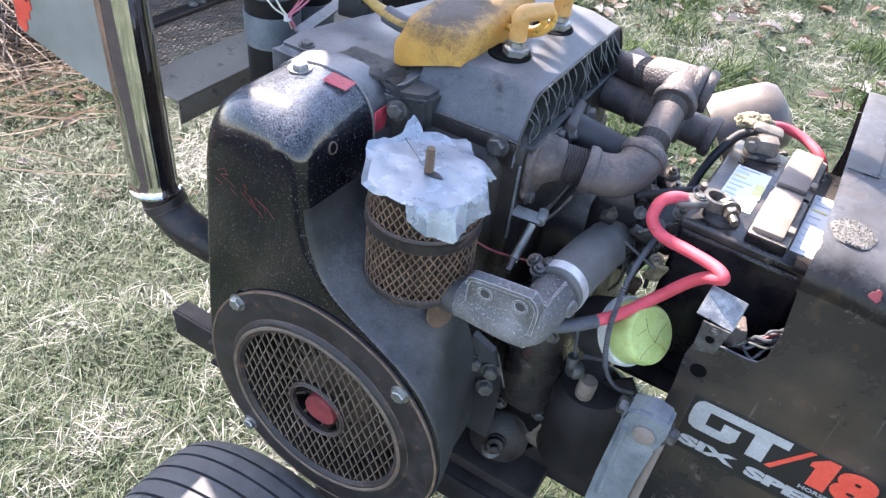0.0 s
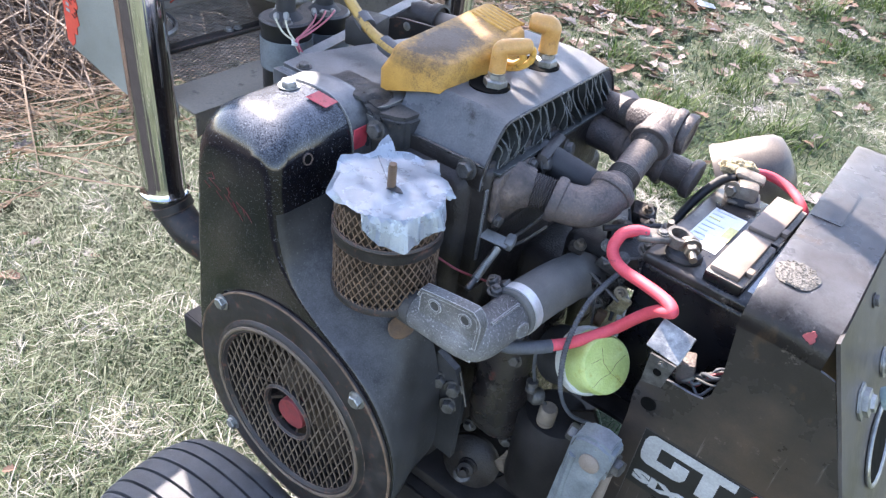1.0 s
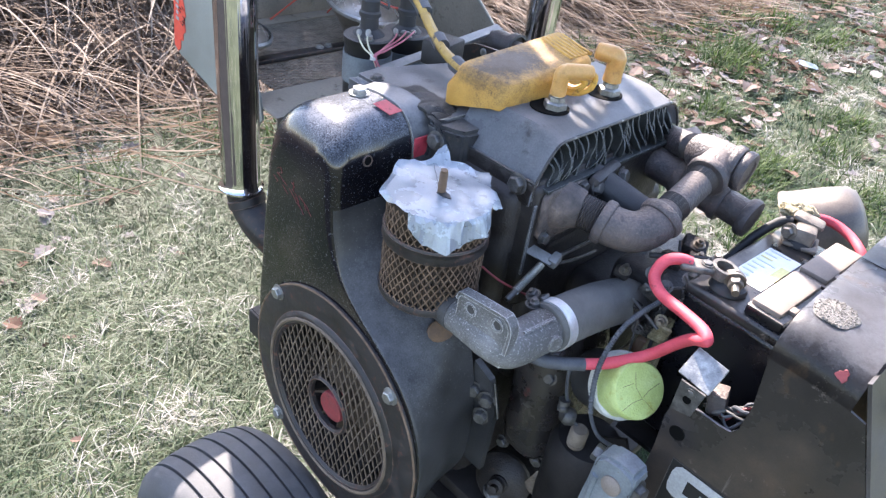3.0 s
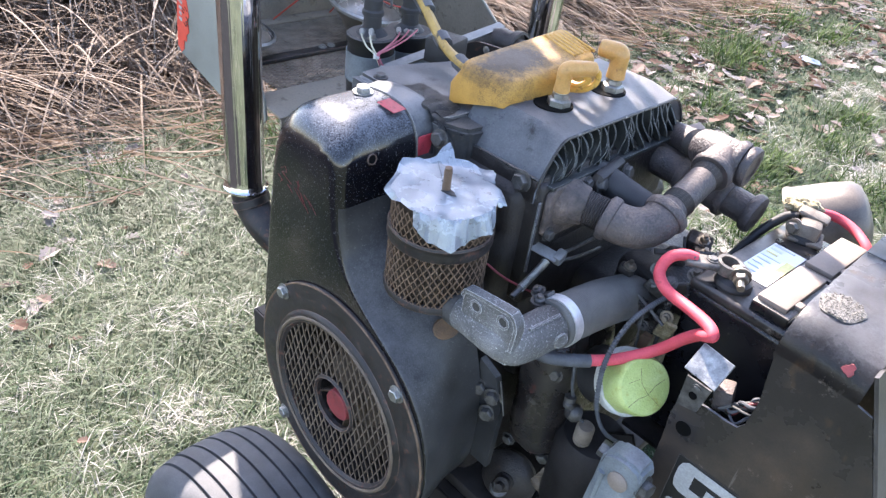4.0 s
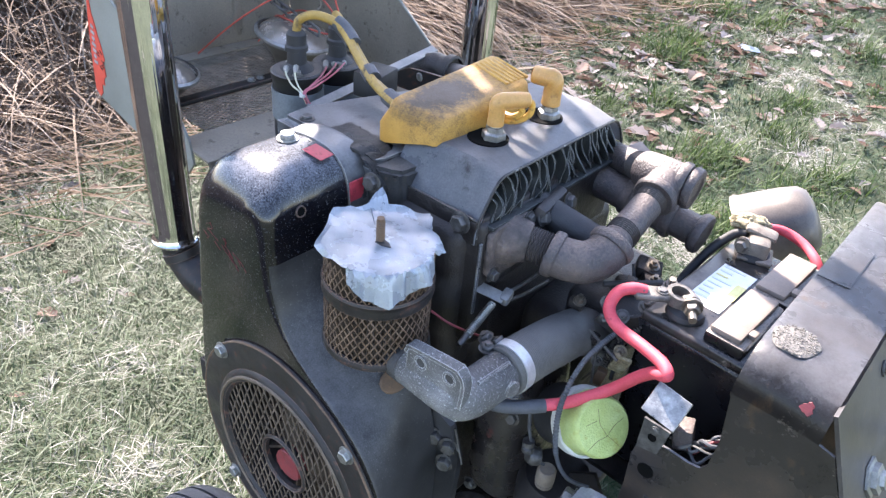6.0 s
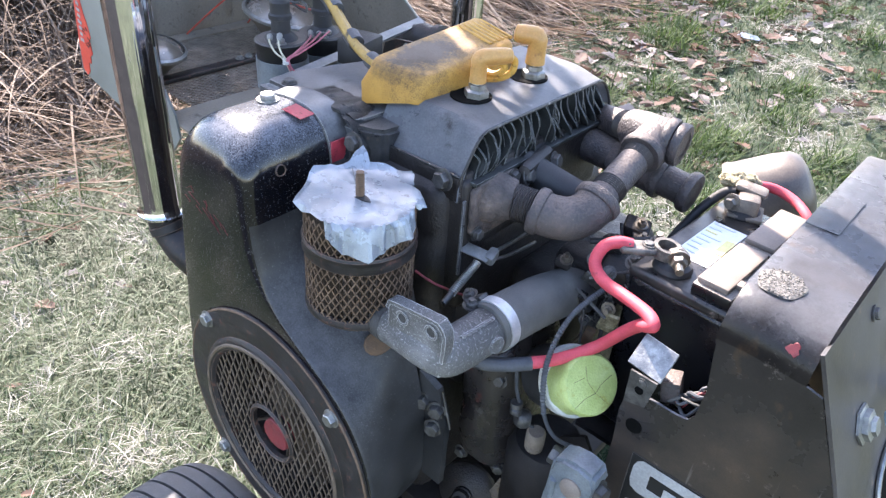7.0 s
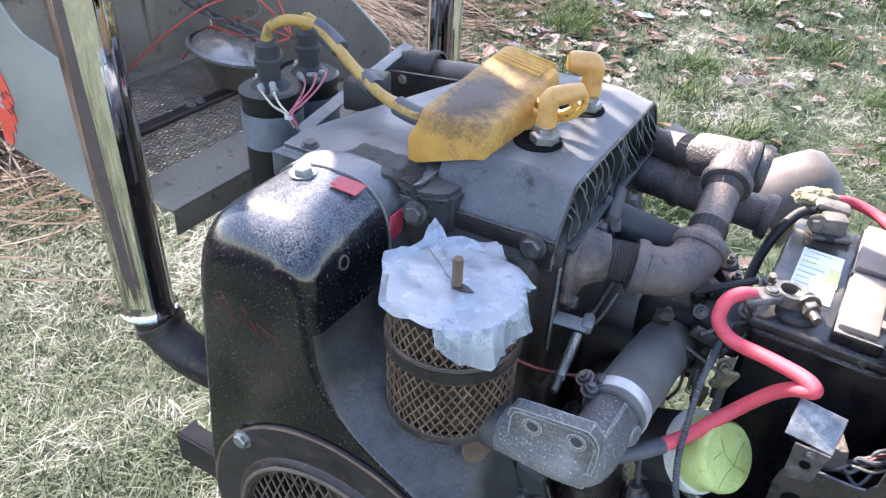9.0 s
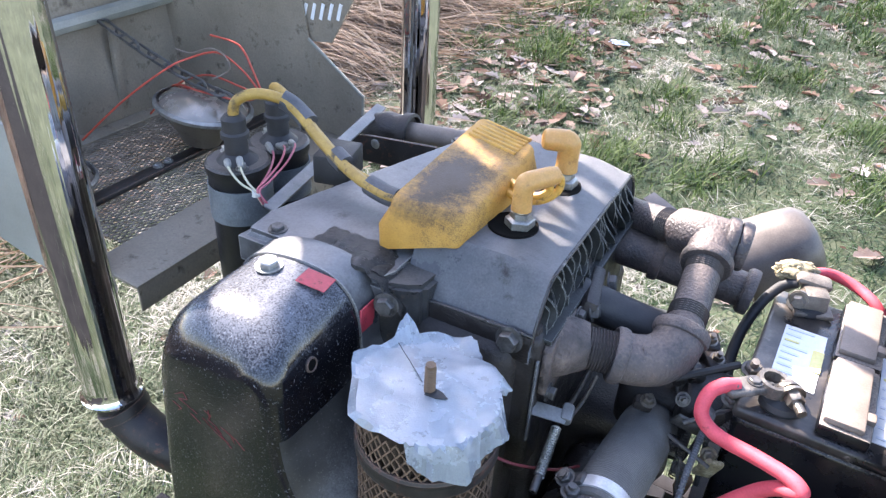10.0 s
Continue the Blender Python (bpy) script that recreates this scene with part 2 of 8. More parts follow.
yt.links.new(ymap.outputs["Vector"], ylen.inputs[0])
yn = yt.nodes.new("ShaderNodeTexNoise")
yn.inputs["Scale"].default_value, yn.inputs["Detail"].default_value, yn.inputs["Roughness"].default_value = 70, 9, 0.85
yt.links.new(yco.outputs["Object"], yn.inputs["Vector"])
ysum = yt.nodes.new("ShaderNodeMath")
ysum.operation = "MULTIPLY_ADD"
ysum.inputs[1].default_value = 2.2
yt.links.new(yn.outputs["Fac"], ysum.inputs[0])
yt.links.new(ylen.outputs["Value"], ysum.inputs[2])
yr = yt.nodes.new("ShaderNodeMapRange")
yr.inputs["From Min"].default_value, yr.inputs["From Max"].default_value = 2.32, 1.62
yr.inputs["To Max"].default_value = 0.94
yt.links.new(ysum.outputs[0], yr.inputs["Value"])
ymix = yt.nodes.new("ShaderNodeMix")
ymix.data_type = "RGBA"
yt.links.new(yb.inputs["Base Color"].links[0].from_socket, ymix.inputs["A"])
ymix.inputs["B"].default_value = (0.035, 0.028, 0.022, 1)
yt.links.new(yr.outputs["Result"], ymix.inputs["Factor"])
yt.links.new(ymix.outputs["Result"], yb.inputs["Base Color"])
M["yellow_clean"] = surface("dusty_yellow_paint", [(0.25, (0.36, 0.175, 0.025)), (0.5, (0.48, 0.255, 0.04)), (0.75, (0.56, 0.33, 0.07))], (0.45, 0.65), scale=40, fine=500, bump=0.15, patch=((0.10, 0.065, 0.03), 0.30, 120, 0.8))
M["amber"] = surface("amber_rubber_boot", [(0.3, (0.40, 0.205, 0.055)), (0.7, (0.50, 0.275, 0.09))], (0.34, 0.55), scale=60, fine=600, bump=0.10, subsurf=0.25, patch=((0.22, 0.115, 0.05), 0.2, 90, 0.6))
M["yellow_wire"] = surface("yellow_plug_wire", [(0.3, (0.25, 0.148, 0.030)), (0.7, (0.40, 0.255, 0.060))], (0.45, 0.6), scale=80, fine=600, bump=0.1, patch=((0.05, 0.040, 0.028), 0.36, 60, 0.7))
M["grey_tape"] = surface("grey_insulating_tape", [(0.3, (0.035, 0.038, 0.045)), (0.7, (0.085, 0.09, 0.10))], (0.5, 0.7), scale=80, fine=600, bump=0.2)
M["rust_mesh"] = surface("rusty_expanded_mesh", [(0.3, (0.07875, 0.0504, 0.03276)), (0.55, (0.168, 0.1098, 0.07176)), (0.8, (0.273, 0.1845, 0.1209))], (0.6, 0.85), metal=0.2, scale=70, fine=700, bump=0.3)
M["screen"] = surface("brown_steel_screen", [(0.3, (0.075, 0.056, 0.040)), (0.6, (0.165, 0.124, 0.090)), (0.8, (0.26, 0.196, 0.140))], (0.5, 0.8), metal=0.2, scale=40, fine=700, bump=0.2)
M["filter_core"] = surface("brown_filter_paper", [(0.3, (0.030, 0.021, 0.014)), (0.7, (0.085, 0.060, 0.041))], (0.8, 0.95), scale=80, fine=700, bump=0.2)
M["duct_tape"] = surface("silver_cloth_tape", [(0.3, (0.40, 0.45, 0.50)), (0.55, (0.50, 0.55, 0.61)), (0.8, (0.60, 0.64, 0.70))], (0.20, 0.36), metal=0.35, scale=40, fine=900, bump=0.12, patch=((0.40, 0.53, 0.46), 0.08, 42, 0.5))
M["alu"] = surface("rough_cast_aluminium", [(0.3, (0.064, 0.062, 0.059)), (0.5, (0.135, 0.133, 0.130)), (0.7, (0.27, 0.268, 0.263))], (0.40, 0.66), metal=0.2, scale=16, fine=700, bump=0.9, patch=((0.58, 0.58, 0.565), 0.33, 560, 0.6), edge=((0.58, 0.58, 0.57), 0.0016, 0.5))
M["bare_alu"] = surface("scuffed_bare_aluminium", [(0.3, (0.10, 0.10, 0.098)), (0.5, (0.22, 0.22, 0.215)), (0.7, (0.46, 0.46, 0.44))], (0.25, 0.5), metal=0.85, scale=55, fine=800, bump=0.2)
M["blue_grey"] = surface("blue_grey_cast_lever", [(0.3, (0.135, 0.1566, 0.1743)), (0.6, (0.216, 0.2436, 0.2656)), (0.8, (0.324, 0.348, 0.3569))], (0.4, 0.62), metal=0.35, scale=40, fine=500, bump=0.3, patch=((0.14, 0.10, 0.06), 0.1, 80, 0.8))
M["hose"] = surface("grey_rubber_hose", [(0.3, (0.068, 0.066, 0.062)), (0.6, (0.120, 0.117, 0.110)), (0.8, (0.175, 0.170, 0.160))], (0.7, 0.9), scale=30, fine=900, bump=0.3)
M["black_rubber"] = surface("black_rubber", [(0.3, (0.012, 0.012, 0.013)), (0.7, (0.035, 0.035, 0.037))], (0.5, 0.75), scale=50, fine=700, bump=0.15)
M["red_cable"] = surface("red_battery_cable", [(0.3, (0.50, 0.050, 0.07)), (0.7, (0.66, 0.085, 0.11))], (0.55, 0.75), scale=60, fine=700, bump=0.12, patch=((0.16, 0.03, 0.04), 0.14, 110, 0.8))
M["red_wire"] = surface("red_wire", [(0.3, (0.36, 0.045, 0.03)), (0.7, (0.50, 0.08, 0.05))], (0.4, 0.55), scale=90, bump=0)
M["white_wire"] = surface("pale_wire", [(0.3, (0.36, 0.34, 0.24)), (0.7, (0.48, 0.46, 0.34))], (0.4, 0.6), scale=90, bump=0)
M["pink_wire"] = surface("pink_wire", [(0.3, (0.34, 0.075, 0.105)), (0.7, (0.46, 0.14, 0.17))], (0.4, 0.6), scale=90, bump=0)
M["black_plastic"] = surface("black_battery_plastic", [(0.3, (0.004, 0.004, 0.006)), (0.7, (0.010, 0.010, 0.013))], (0.20, 0.40), scale=30, fine=700, bump=0.05, patch=((0.12, 0.10, 0.085), 0.08, 60, 0.8), dust=((0.36, 0.31, 0.265), 0.75, 0.6), spec=0.4)
M["dust_top"] = surface("dusty_battery_lid", [(0.3, (0.0882, 0.07, 0.05652)), (0.55, (0.1911, 0.154, 0.1197)), (0.8, (0.2646, 0.217, 0.1729))], (0.5, 0.7), scale=36, fine=700, bump=0.08)
M["dust_lid"] = surface("dust_coated_battery_lid", [(0.42, (0.010, 0.010, 0.011)), (0.52, (0.060, 0.051, 0.044)), (0.60, (0.19, 0.158, 0.132)), (0.75, (0.30, 0.252, 0.212))], (0.18, 0.55), scale=9, fine=700, bump=0.06, patch=((0.24, 0.20, 0.17), 0.16, 70, 0.6))
M["tan_metal"] = surface("tan_corroded_clamp", [(0.3, (0.12, 0.100, 0.082)), (0.55, (0.22, 0.188, 0.155)), (0.8, (0.34, 0.295, 0.245))], (0.4, 0.7), metal=0.35, scale=80, fine=700, bump=0.4)
M["dust_cap"] = surface("dusty_brown_cell_cap", [(0.3, (0.155, 0.124, 0.102)), (0.7, (0.235, 0.192, 0.160))], (0.55, 0.75), scale=40, fine=700, bump=0.1)
M["label_white"] = surface("white_paper_label", [(0.3, (0.62, 0.64, 0.66)), (0.7, (0.78, 0.79, 0.80))], (0.35, 0.5), scale=40, fine=600, bump=0.02)
M["label_blue"] = surface("faint_blue_print", [(0.3, (0.52, 0.57, 0.65)), (0.7, (0.60, 0.64, 0.71))], (0.35, 0.5), scale=40, bump=0)
M["label_yellow"] = surface("yellow_print", [(0.3, (0.62, 0.56, 0.20)), (0.7, (0.72, 0.66, 0.28))], (0.35, 0.5), scale=40, bump=0)
M["lead"] = surface("corroded_lead_clamp", [(0.3, (0.07, 0.065, 0.06)), (0.55, (0.17, 0.155, 0.14)), (0.8, (0.30, 0.27, 0.24))], (0.45, 0.75), metal=0.6, scale=90, fine=700, bump=0.4)
M["brass"] = surface("dull_brass_bolt", [(0.3, (0.16, 0.1403, 0.121)), (0.7, (0.304, 0.272, 0.231))], (0.3, 0.5), metal=0.85, scale=120, fine=800, bump=0.1)
M["crust"] = surface("yellowed_corroded_lug", [(0.3, (0.13, 0.100, 0.052)), (0.5, (0.30, 0.250, 0.145)), (0.7, (0.52, 0.455, 0.30))], (0.6, 0.85), scale=150, fine=600, bump=0.8)
M["green"] = surface("lime_green_filter_cover", [(0.3, (0.35, 0.43, 0.13)), (0.55, (0.45, 0.54, 0.20)), (0.8, (0.56, 0.64, 0.30))], (0.30, 0.5), scale=34, fine=600, bump=0.4, patch=((0.34, 0.33, 0.07), 0.26, 50, 0.5))
M["white_plastic"] = surface("off_white_plastic", [(0.3, (0.42, 0.42, 0.39)), (0.7, (0.58, 0.58, 0.54))], (0.5, 0.7), scale=40, bump=0.05)
# dust on the cowl's top, made paler to paint in its sky sheen
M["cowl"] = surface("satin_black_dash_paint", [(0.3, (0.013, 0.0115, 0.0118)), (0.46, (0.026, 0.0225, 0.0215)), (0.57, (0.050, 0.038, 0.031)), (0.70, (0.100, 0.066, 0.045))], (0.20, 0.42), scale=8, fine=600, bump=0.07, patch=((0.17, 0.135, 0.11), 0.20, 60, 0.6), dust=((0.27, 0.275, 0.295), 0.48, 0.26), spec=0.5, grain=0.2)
ct = M["cowl"].node_tree
cb_ = ct.nodes["Principled BSDF"]
cco = ct.nodes.new("ShaderNodeTexCoord")
for scl, lo, hi, tone, amount in (((7, 7, 4.5), 0.50, 0.66, (0.070, 0.044, 0.026, 1), 0.40), ((150, 150, 9), 0.66, 0.78, (0.26, 0.23, 0.20, 1), 0.55), ((26, 26, 15), 0.62, 0.72, (0.16, 0.095, 0.05, 1), 0.4)):
    cmp_ = ct.nodes.new("ShaderNodeMapping")
    cmp_.inputs["Scale"].default_value = scl
    cmp_.inputs["Location"].default_value = (1.7, 0.4, 0.9)
    ct.links.new(cco.outputs["Object"], cmp_.inputs["Vector"])
    cno = ct.nodes.new("ShaderNodeTexNoise")
    cno.inputs["Scale"].default_value, cno.inputs["Detail"].default_value, cno.inputs["Roughness"].default_value = 1.0, 6, 0.62
    ct.links.new(cmp_.outputs["Vector"], cno.inputs["Vector"])
    cmr = ct.nodes.new("ShaderNodeMapRange")
    cmr.inputs["From Min"].default_value, cmr.inputs["From Max"].default_value, cmr.inputs["To Max"].default_value = lo, hi, amount
    ct.links.new(cno.outputs["Fac"], cmr.inputs["Value"])
    cmx = ct.nodes.new("ShaderNodeMix")
    cmx.data_type = "RGBA"
    ct.links.new(cmr.outputs["Result"], cmx.inputs["Factor"])
    ct.links.new(cb_.inputs["Base Color"].links[0].from_socket, cmx.inputs["A"])
    cmx.inputs["B"].default_value = tone
    ct.links.new(cmx.outputs["Result"], cb_.inputs["Base Color"])
M["dash"] = surface("worn_grey_dash_panel", [(0.3, (0.045, 0.041, 0.040)), (0.55, (0.080, 0.073, 0.070)), (0.75, (0.13, 0.115, 0.107))], (0.32, 0.55), metal=0.3, scale=14, fine=500, bump=0.08, patch=((0.22, 0.17, 0.13), 0.2, 50, 0.6))
M["decal_white"] = surface("silver_white_decal", [(0.3, (0.31, 0.31, 0.3038)), (0.7, (0.4092, 0.4092, 0.403))], (0.35, 0.5), scale=50, bump=0.03, patch=((0.16, 0.15, 0.14), 0.1, 150, 0.7))
M["decal_red"] = surface("red_decal", [(0.3, (0.62, 0.06, 0.04)), (0.7, (0.74, 0.10, 0.06))], (0.35, 0.5), scale=50, bump=0.03)
M["decal_black"] = surface("black_decal", [(0.3, (0.010, 0.010, 0.011)), (0.7, (0.018, 0.018, 0.02))], (0.3, 0.45), scale=50, bump=0.02)
M["red_mark"] = surface("faded_red_sticker", [(0.3, (0.30, 0.022, 0.035)), (0.7, (0.46, 0.05, 0.07))], (0.4, 0.6), scale=90, fine=600, bump=0.1, patch=((0.05, 0.016, 0.016), 0.36, 170, 0.7))
M["hood_paint"] = surface("olive_grey_hood_primer", [(0.3, (0.17, 0.175, 0.155)), (0.55, (0.235, 0.24, 0.215)), (0.8, (0.29, 0.295, 0.265))], (0.45, 0.62), scale=9, fine=500, bump=0.06, patch=((0.12, 0.115, 0.09), 0.1, 30, 0.75))
M["hood_inside"] = surface("dull_grey_hood_inside", [(0.3, (0.150, 0.126, 0.096)), (0.55, (0.222, 0.190, 0.147)), (0.8, (0.280, 0.242, 0.190))], (0.5, 0.7), scale=10, fine=400, bump=0.1, patch=((0.09, 0.073, 0.054), 0.32, 40, 0.8))
M["dark_mesh"] = surface("dull_steel_grille", [(0.3, (0.12, 0.1054, 0.0899)), (0.7, (0.3, 0.2652, 0.2294))], (0.35, 0.55), metal=0.25, scale=60, fine=600, bump=0.1)
M["tyre"] = surface("dusty_tyre_rubber", [(0.3, (0.040, 0.041, 0.044)), (0.55, (0.068, 0.070, 0.074)), (0.8, (0.11, 0.11, 0.112))], (0.62, 0.85), scale=40, fine=500, bump=0.12, patch=((0.16, 0.15, 0.13), 0.10, 120, 0.9))
M["rim"] = surface("dull_wheel_rim", [(0.3, (0.14, 0.14, 0.13)), (0.7, (0.26, 0.26, 0.24))], (0.4, 0.6), scale=30, bump=0.1)
M["frame"] = surface("black_frame_rail", [(0.3, (0.011, 0.010, 0.010)), (0.7, (0.036, 0.032, 0.031))], (0.4, 0.65), scale=24, fine=500, bump=0.1, patch=((0.10, 0.06, 0.035), 0.10, 60, 0.8), spec=0.15)
M["ground"] = surface("thatch_soil", [(0.3, (0.022, 0.030, 0.014)), (0.5, (0.048, 0.060, 0.030)), (0.72, (0.095, 0.105, 0.068))], (0.85, 0.95), scale=4, fine=120, bump=0.8)
M["grass"] = surface("winter_grass", [(0.04, (0.013, 0.033, 0.010)), (0.32, (0.046, 0.085, 0.034)), (0.53, (0.098, 0.128, 0.080)), (0.74, (0.200, 0.206, 0.172)), (0.98, (0.355, 0.345, 0.318))], (0.5, 0.75), scale=4.4, fine=60, bump=0, island=True, spec=0.3, spread=(3.8, 0.9, 2.0), thin=0.35)
M["green_blade"] = surface("green_grass_tuft", [(0.1, (0.016, 0.034, 0.008)), (0.5, (0.036, 0.070, 0.016)), (0.9, (0.080, 0.120, 0.036))], (0.5, 0.7), scale=6, fine=60, bump=0, island=True, spec=0.3, spread=(1.4, 0.8, 0.6), thin=0.35)
M["reed"] = surface("dry_reed_stems", [(0.10, (0.125, 0.088, 0.064)), (0.4, (0.198, 0.150, 0.116)), (0.62, (0.262, 0.210, 0.170)), (0.9, (0.350, 0.296, 0.250))], (0.7, 0.9), scale=4, fine=90, bump=0, island=True, spec=0.15, spread=(1.6, 0.85, 0.72), thin=0.4)
M["reed_floor"] = surface("reed_litter", [(0.3, (0.105, 0.078, 0.058)), (0.5, (0.165, 0.128, 0.100)), (0.7, (0.24, 0.195, 0.158))], (0.9, 0.95), scale=30, fine=140, bump=0.9)
M["leaf"] = surface("dead_leaves", [(0.10, (0.050, 0.026, 0.018)), (0.30, (0.105, 0.062, 0.045)), (0.48, (0.150, 0.105, 0.086)), (0.66, (0.180, 0.146, 0.134)), (0.92, (0.215, 0.195, 0.198))], (0.7, 0.9), scale=8, fine=200, bump=0.1, island=True, spec=0.2, spread=(1.0, 1.0, 0.5), thin=0.2)
M["paper"] = surface("pale_blue_paper", [(0.3, (0.255, 0.3276, 0.4368)), (0.7, (0.33, 0.4056, 0.5124))], (0.5, 0.7), scale=20, bump=0.05)
M["bead"] = surface("grit_pad", [(0.3, (0.03, 0.028, 0.026)), (0.7, (0.20, 0.185, 0.165))], (0.5, 0.7), scale=420, fine=900, bump=0.9)
M["glass"] = surface("lamp_lens", [(0.3, (0.24, 0.21, 0.18)), (0.7, (0.38, 0.34, 0.30))], (0.15, 0.35), metal=0.6, scale=30, bump=0.05)
# near black, painting the shade inside holes that are not cut
M["hole_shade"] = surface("painted_hole_shade", [(0.3, (0.0015, 0.0015, 0.0015)), (0.7, (0.003, 0.003, 0.003))], (0.8, 0.95), scale=60, bump=0, spec=0.1)
M["sealant"] = surface("crumpled_dark_sealant", [(0.3, (0.018, 0.019, 0.021)), (0.55, (0.036, 0.037, 0.039)), (0.8, (0.075, 0.070, 0.065))], (0.26, 0.5), scale=48, fine=500, bump=0.2, spec=0.5, patch=((0.12, 0.09, 0.065), 0.2, 50, 0.7), dust=((0.16, 0.15, 0.14), 0.4, 0.6))
M["dull_red"] = surface("dull_dark_red_paint", [(0.3, (0.14, 0.018, 0.022)), (0.7, (0.25, 0.040, 0.042))], (0.45, 0.65), scale=90, fine=600, bump=0.1, patch=((0.03, 0.018, 0.016), 0.30, 140, 0.7))
# for the added ground behind the camera, dark for the sake of reflections
M["added_asphalt"] = surface("added_dark_asphalt", [(0.3, (0.009, 0.009, 0.010)), (0.7, (0.022, 0.022, 0.022))], (0.85, 0.95), scale=14, fine=300, bump=0.6, spec=0.1)
M["dull_alu"] = surface("dusty_flat_steel", [(0.3, (0.13, 0.13, 0.128)), (0.7, (0.27, 0.268, 0.26))], (0.4, 0.6), metal=0.3, scale=40, fine=600, bump=0.1)
M["bright_band"] = surface("bright_steel_band", [(0.3, (0.42, 0.42, 0.42)), (0.7, (0.66, 0.66, 0.65))], (0.28, 0.5), metal=0.45, scale=60, fine=700, bump=0.1)
M["neck"] = surface("dark_flecked_casting", [(0.3, (0.030, 0.029, 0.028)), (0.6, (0.065, 0.063, 0.061)), (0.8, (0.12, 0.115, 0.11))], (0.5, 0.75), scale=40, fine=520, bump=0.35, patch=((0.18, 0.13, 0.08), 0.16, 70, 0.8))
M["teal"] = surface("dull_teal_key_cap", [(0.3, (0.16, 0.22, 0.22)), (0.7, (0.24, 0.31, 0.31))], (0.3, 0.5), scale=60, bump=0.05)
M["engine_paint"] = surface("oily_satin_black_cover", [(0.3, (0.012, 0.010, 0.010)), (0.6, (0.027, 0.023, 0.022)), (0.8, (0.06, 0.050, 0.045))], (0.16, 0.42), scale=30, fine=500, bump=0.3, patch=((0.13, 0.030, 0.026), 0.17, 45, 0.6), spec=0.6)
M["brown_rust"] = surface("brown_rust_plate", [(0.3, (0.075, 0.046, 0.028)), (0.7, (0.16, 0.095, 0.052))], (0.6, 0.85), scale=80, fine=500, bump=0.3)

# ---- builders ----
BASE = {}


def thing(name, at, label, category, group="", kind=""):
    e = new(name)
    e.empty_display_size = 0.05
    e.location = at
    BASE[e] = Vector(at)
    return tagged(e, label, category, group, kind)


def part(name, bm, material, parent, label="", smooth=True):
    me = bpy.data.meshes.new(name)
    bmesh.ops.recalc_face_normals(bm, faces=bm.faces)
    bm.to_mesh(me)
    bm.free()
    base = BASE[parent]
    me.transform(Matrix.Translation(-base))
    me.materials.append(material)
    if smooth:
        me.polygons.foreach_set("use_smooth", [True] * len(me.polygons))
        me.set_sharp_from_angle(angle=radians(38))
    ob = new(name, me)
    ob.parent = parent
    BASE[ob] = base
    return tagged(ob, label)


def solid(name, bm, material, label, category, at=None, group="", kind="", smooth=True):
    """A thing of one mesh, with its origin at at."""
    me = bpy.data.meshes.new(name)
    bmesh.ops.recalc_face_normals(bm, faces=bm.faces)
    bm.to_mesh(me)
    bm.free()
    if at is None:
        cs = [v.co for v in me.vertices]
        at = Vector((sum(c.x for c in cs) / len(cs), sum(c.y for c in cs) / len(cs), min(c.z for c in cs)))
    at = Vector(at)
    me.transform(Matrix.Translation(-at))
    me.materials.append(material)
    if smooth:
        me.polygons.foreach_set("use_smooth", [True] * len(me.polygons))
        me.set_sharp_from_angle(angle=radians(38))
    ob = new(name, me)
    ob.location = at
    BASE[ob] = at
    return tagged(ob, label, category, group, kind)


def box(bm, c, s, bevel=0.0, m=None, segs=2):
    made = bmesh.ops.create_cube(bm, size=1)["verts"]
    for v in made:
        v.co = Vector((v.co.x * s[0], v.co.y * s[1], v.co.z * s[2]))
    if bevel:
        edges = list({e for v in made for e in v.link_edges})
        r = bmesh.ops.bevel(bm, geom=edges, offset=bevel, segments=segs, profile=0.5, affect="EDGES", clamp_overlap=True)
        made = list({v for f in r["faces"] for v in f.verts} | {v for v in made if v.is_valid})
    mm = Matrix.Translation(c) @ (m if m else Matrix())
    for v in made:
        v.co = mm @ v.co
    return bm


def frame_of(axis):
    z = Vector(axis).normalized()
    x = z.cross(Vector((0, 0, 1)))
    if x.length < 1e-4:
        x = Vector((1, 0, 0))
    x.normalize()
    return x, z.cross(x), z


def lathe(bm, prof, at, axis, segs=24, start=0.0, jitter=None):
    """A turned form: prof lists (radius, height along axis)."""
    x, y, z = frame_of(axis)
    at = Vector(at)
    rings = []
    for r, h in prof:
        if r < 1e-6:
            rings.append([bm.verts.new(at + z * h)])
            continue
        ring = []
        for i in range(segs):
            a = start + 2 * math.pi * i / segs
            rr = r * (jitter(a, h) if jitter else 1)
            ring.append(bm.verts.new(at + z * h + (x * math.cos(a) + y * math.sin(a)) * rr))
        rings.append(ring)
    for a, b in zip(rings, rings[1:]):
        if len(a) == 1 and len(b) == 1:
            continue
        for i in range(segs):
            j = (i + 1) % segs
            if len(a) == 1:
                bm.faces.new((a[0], b[j], b[i]))
            elif len(b) == 1:
                bm.faces.new((a[i], a[j], b[0]))
            else:
                bm.faces.new((a[i], a[j], b[j], b[i]))
    return bm


def smooth_line(pts, n=8):
    pts = [Vector(p) for p in pts]
    out = []
    for i in range(len(pts) - 1):
        p0, p1, p2, p3 = pts[max(i - 1, 0)], pts[i], pts[i + 1], pts[min(i + 2, len(pts) - 1)]
        for k in range(n):
            t = k / n
            out.append(0.5 * ((2 * p1) + (p2 - p0) * t + (2 * p0 - 5 * p1 + 4 * p2 - p3) * t * t + (3 * p1 - p0 - 3 * p2 + p3) * t ** 3))
    out.append(pts[-1])
    return out


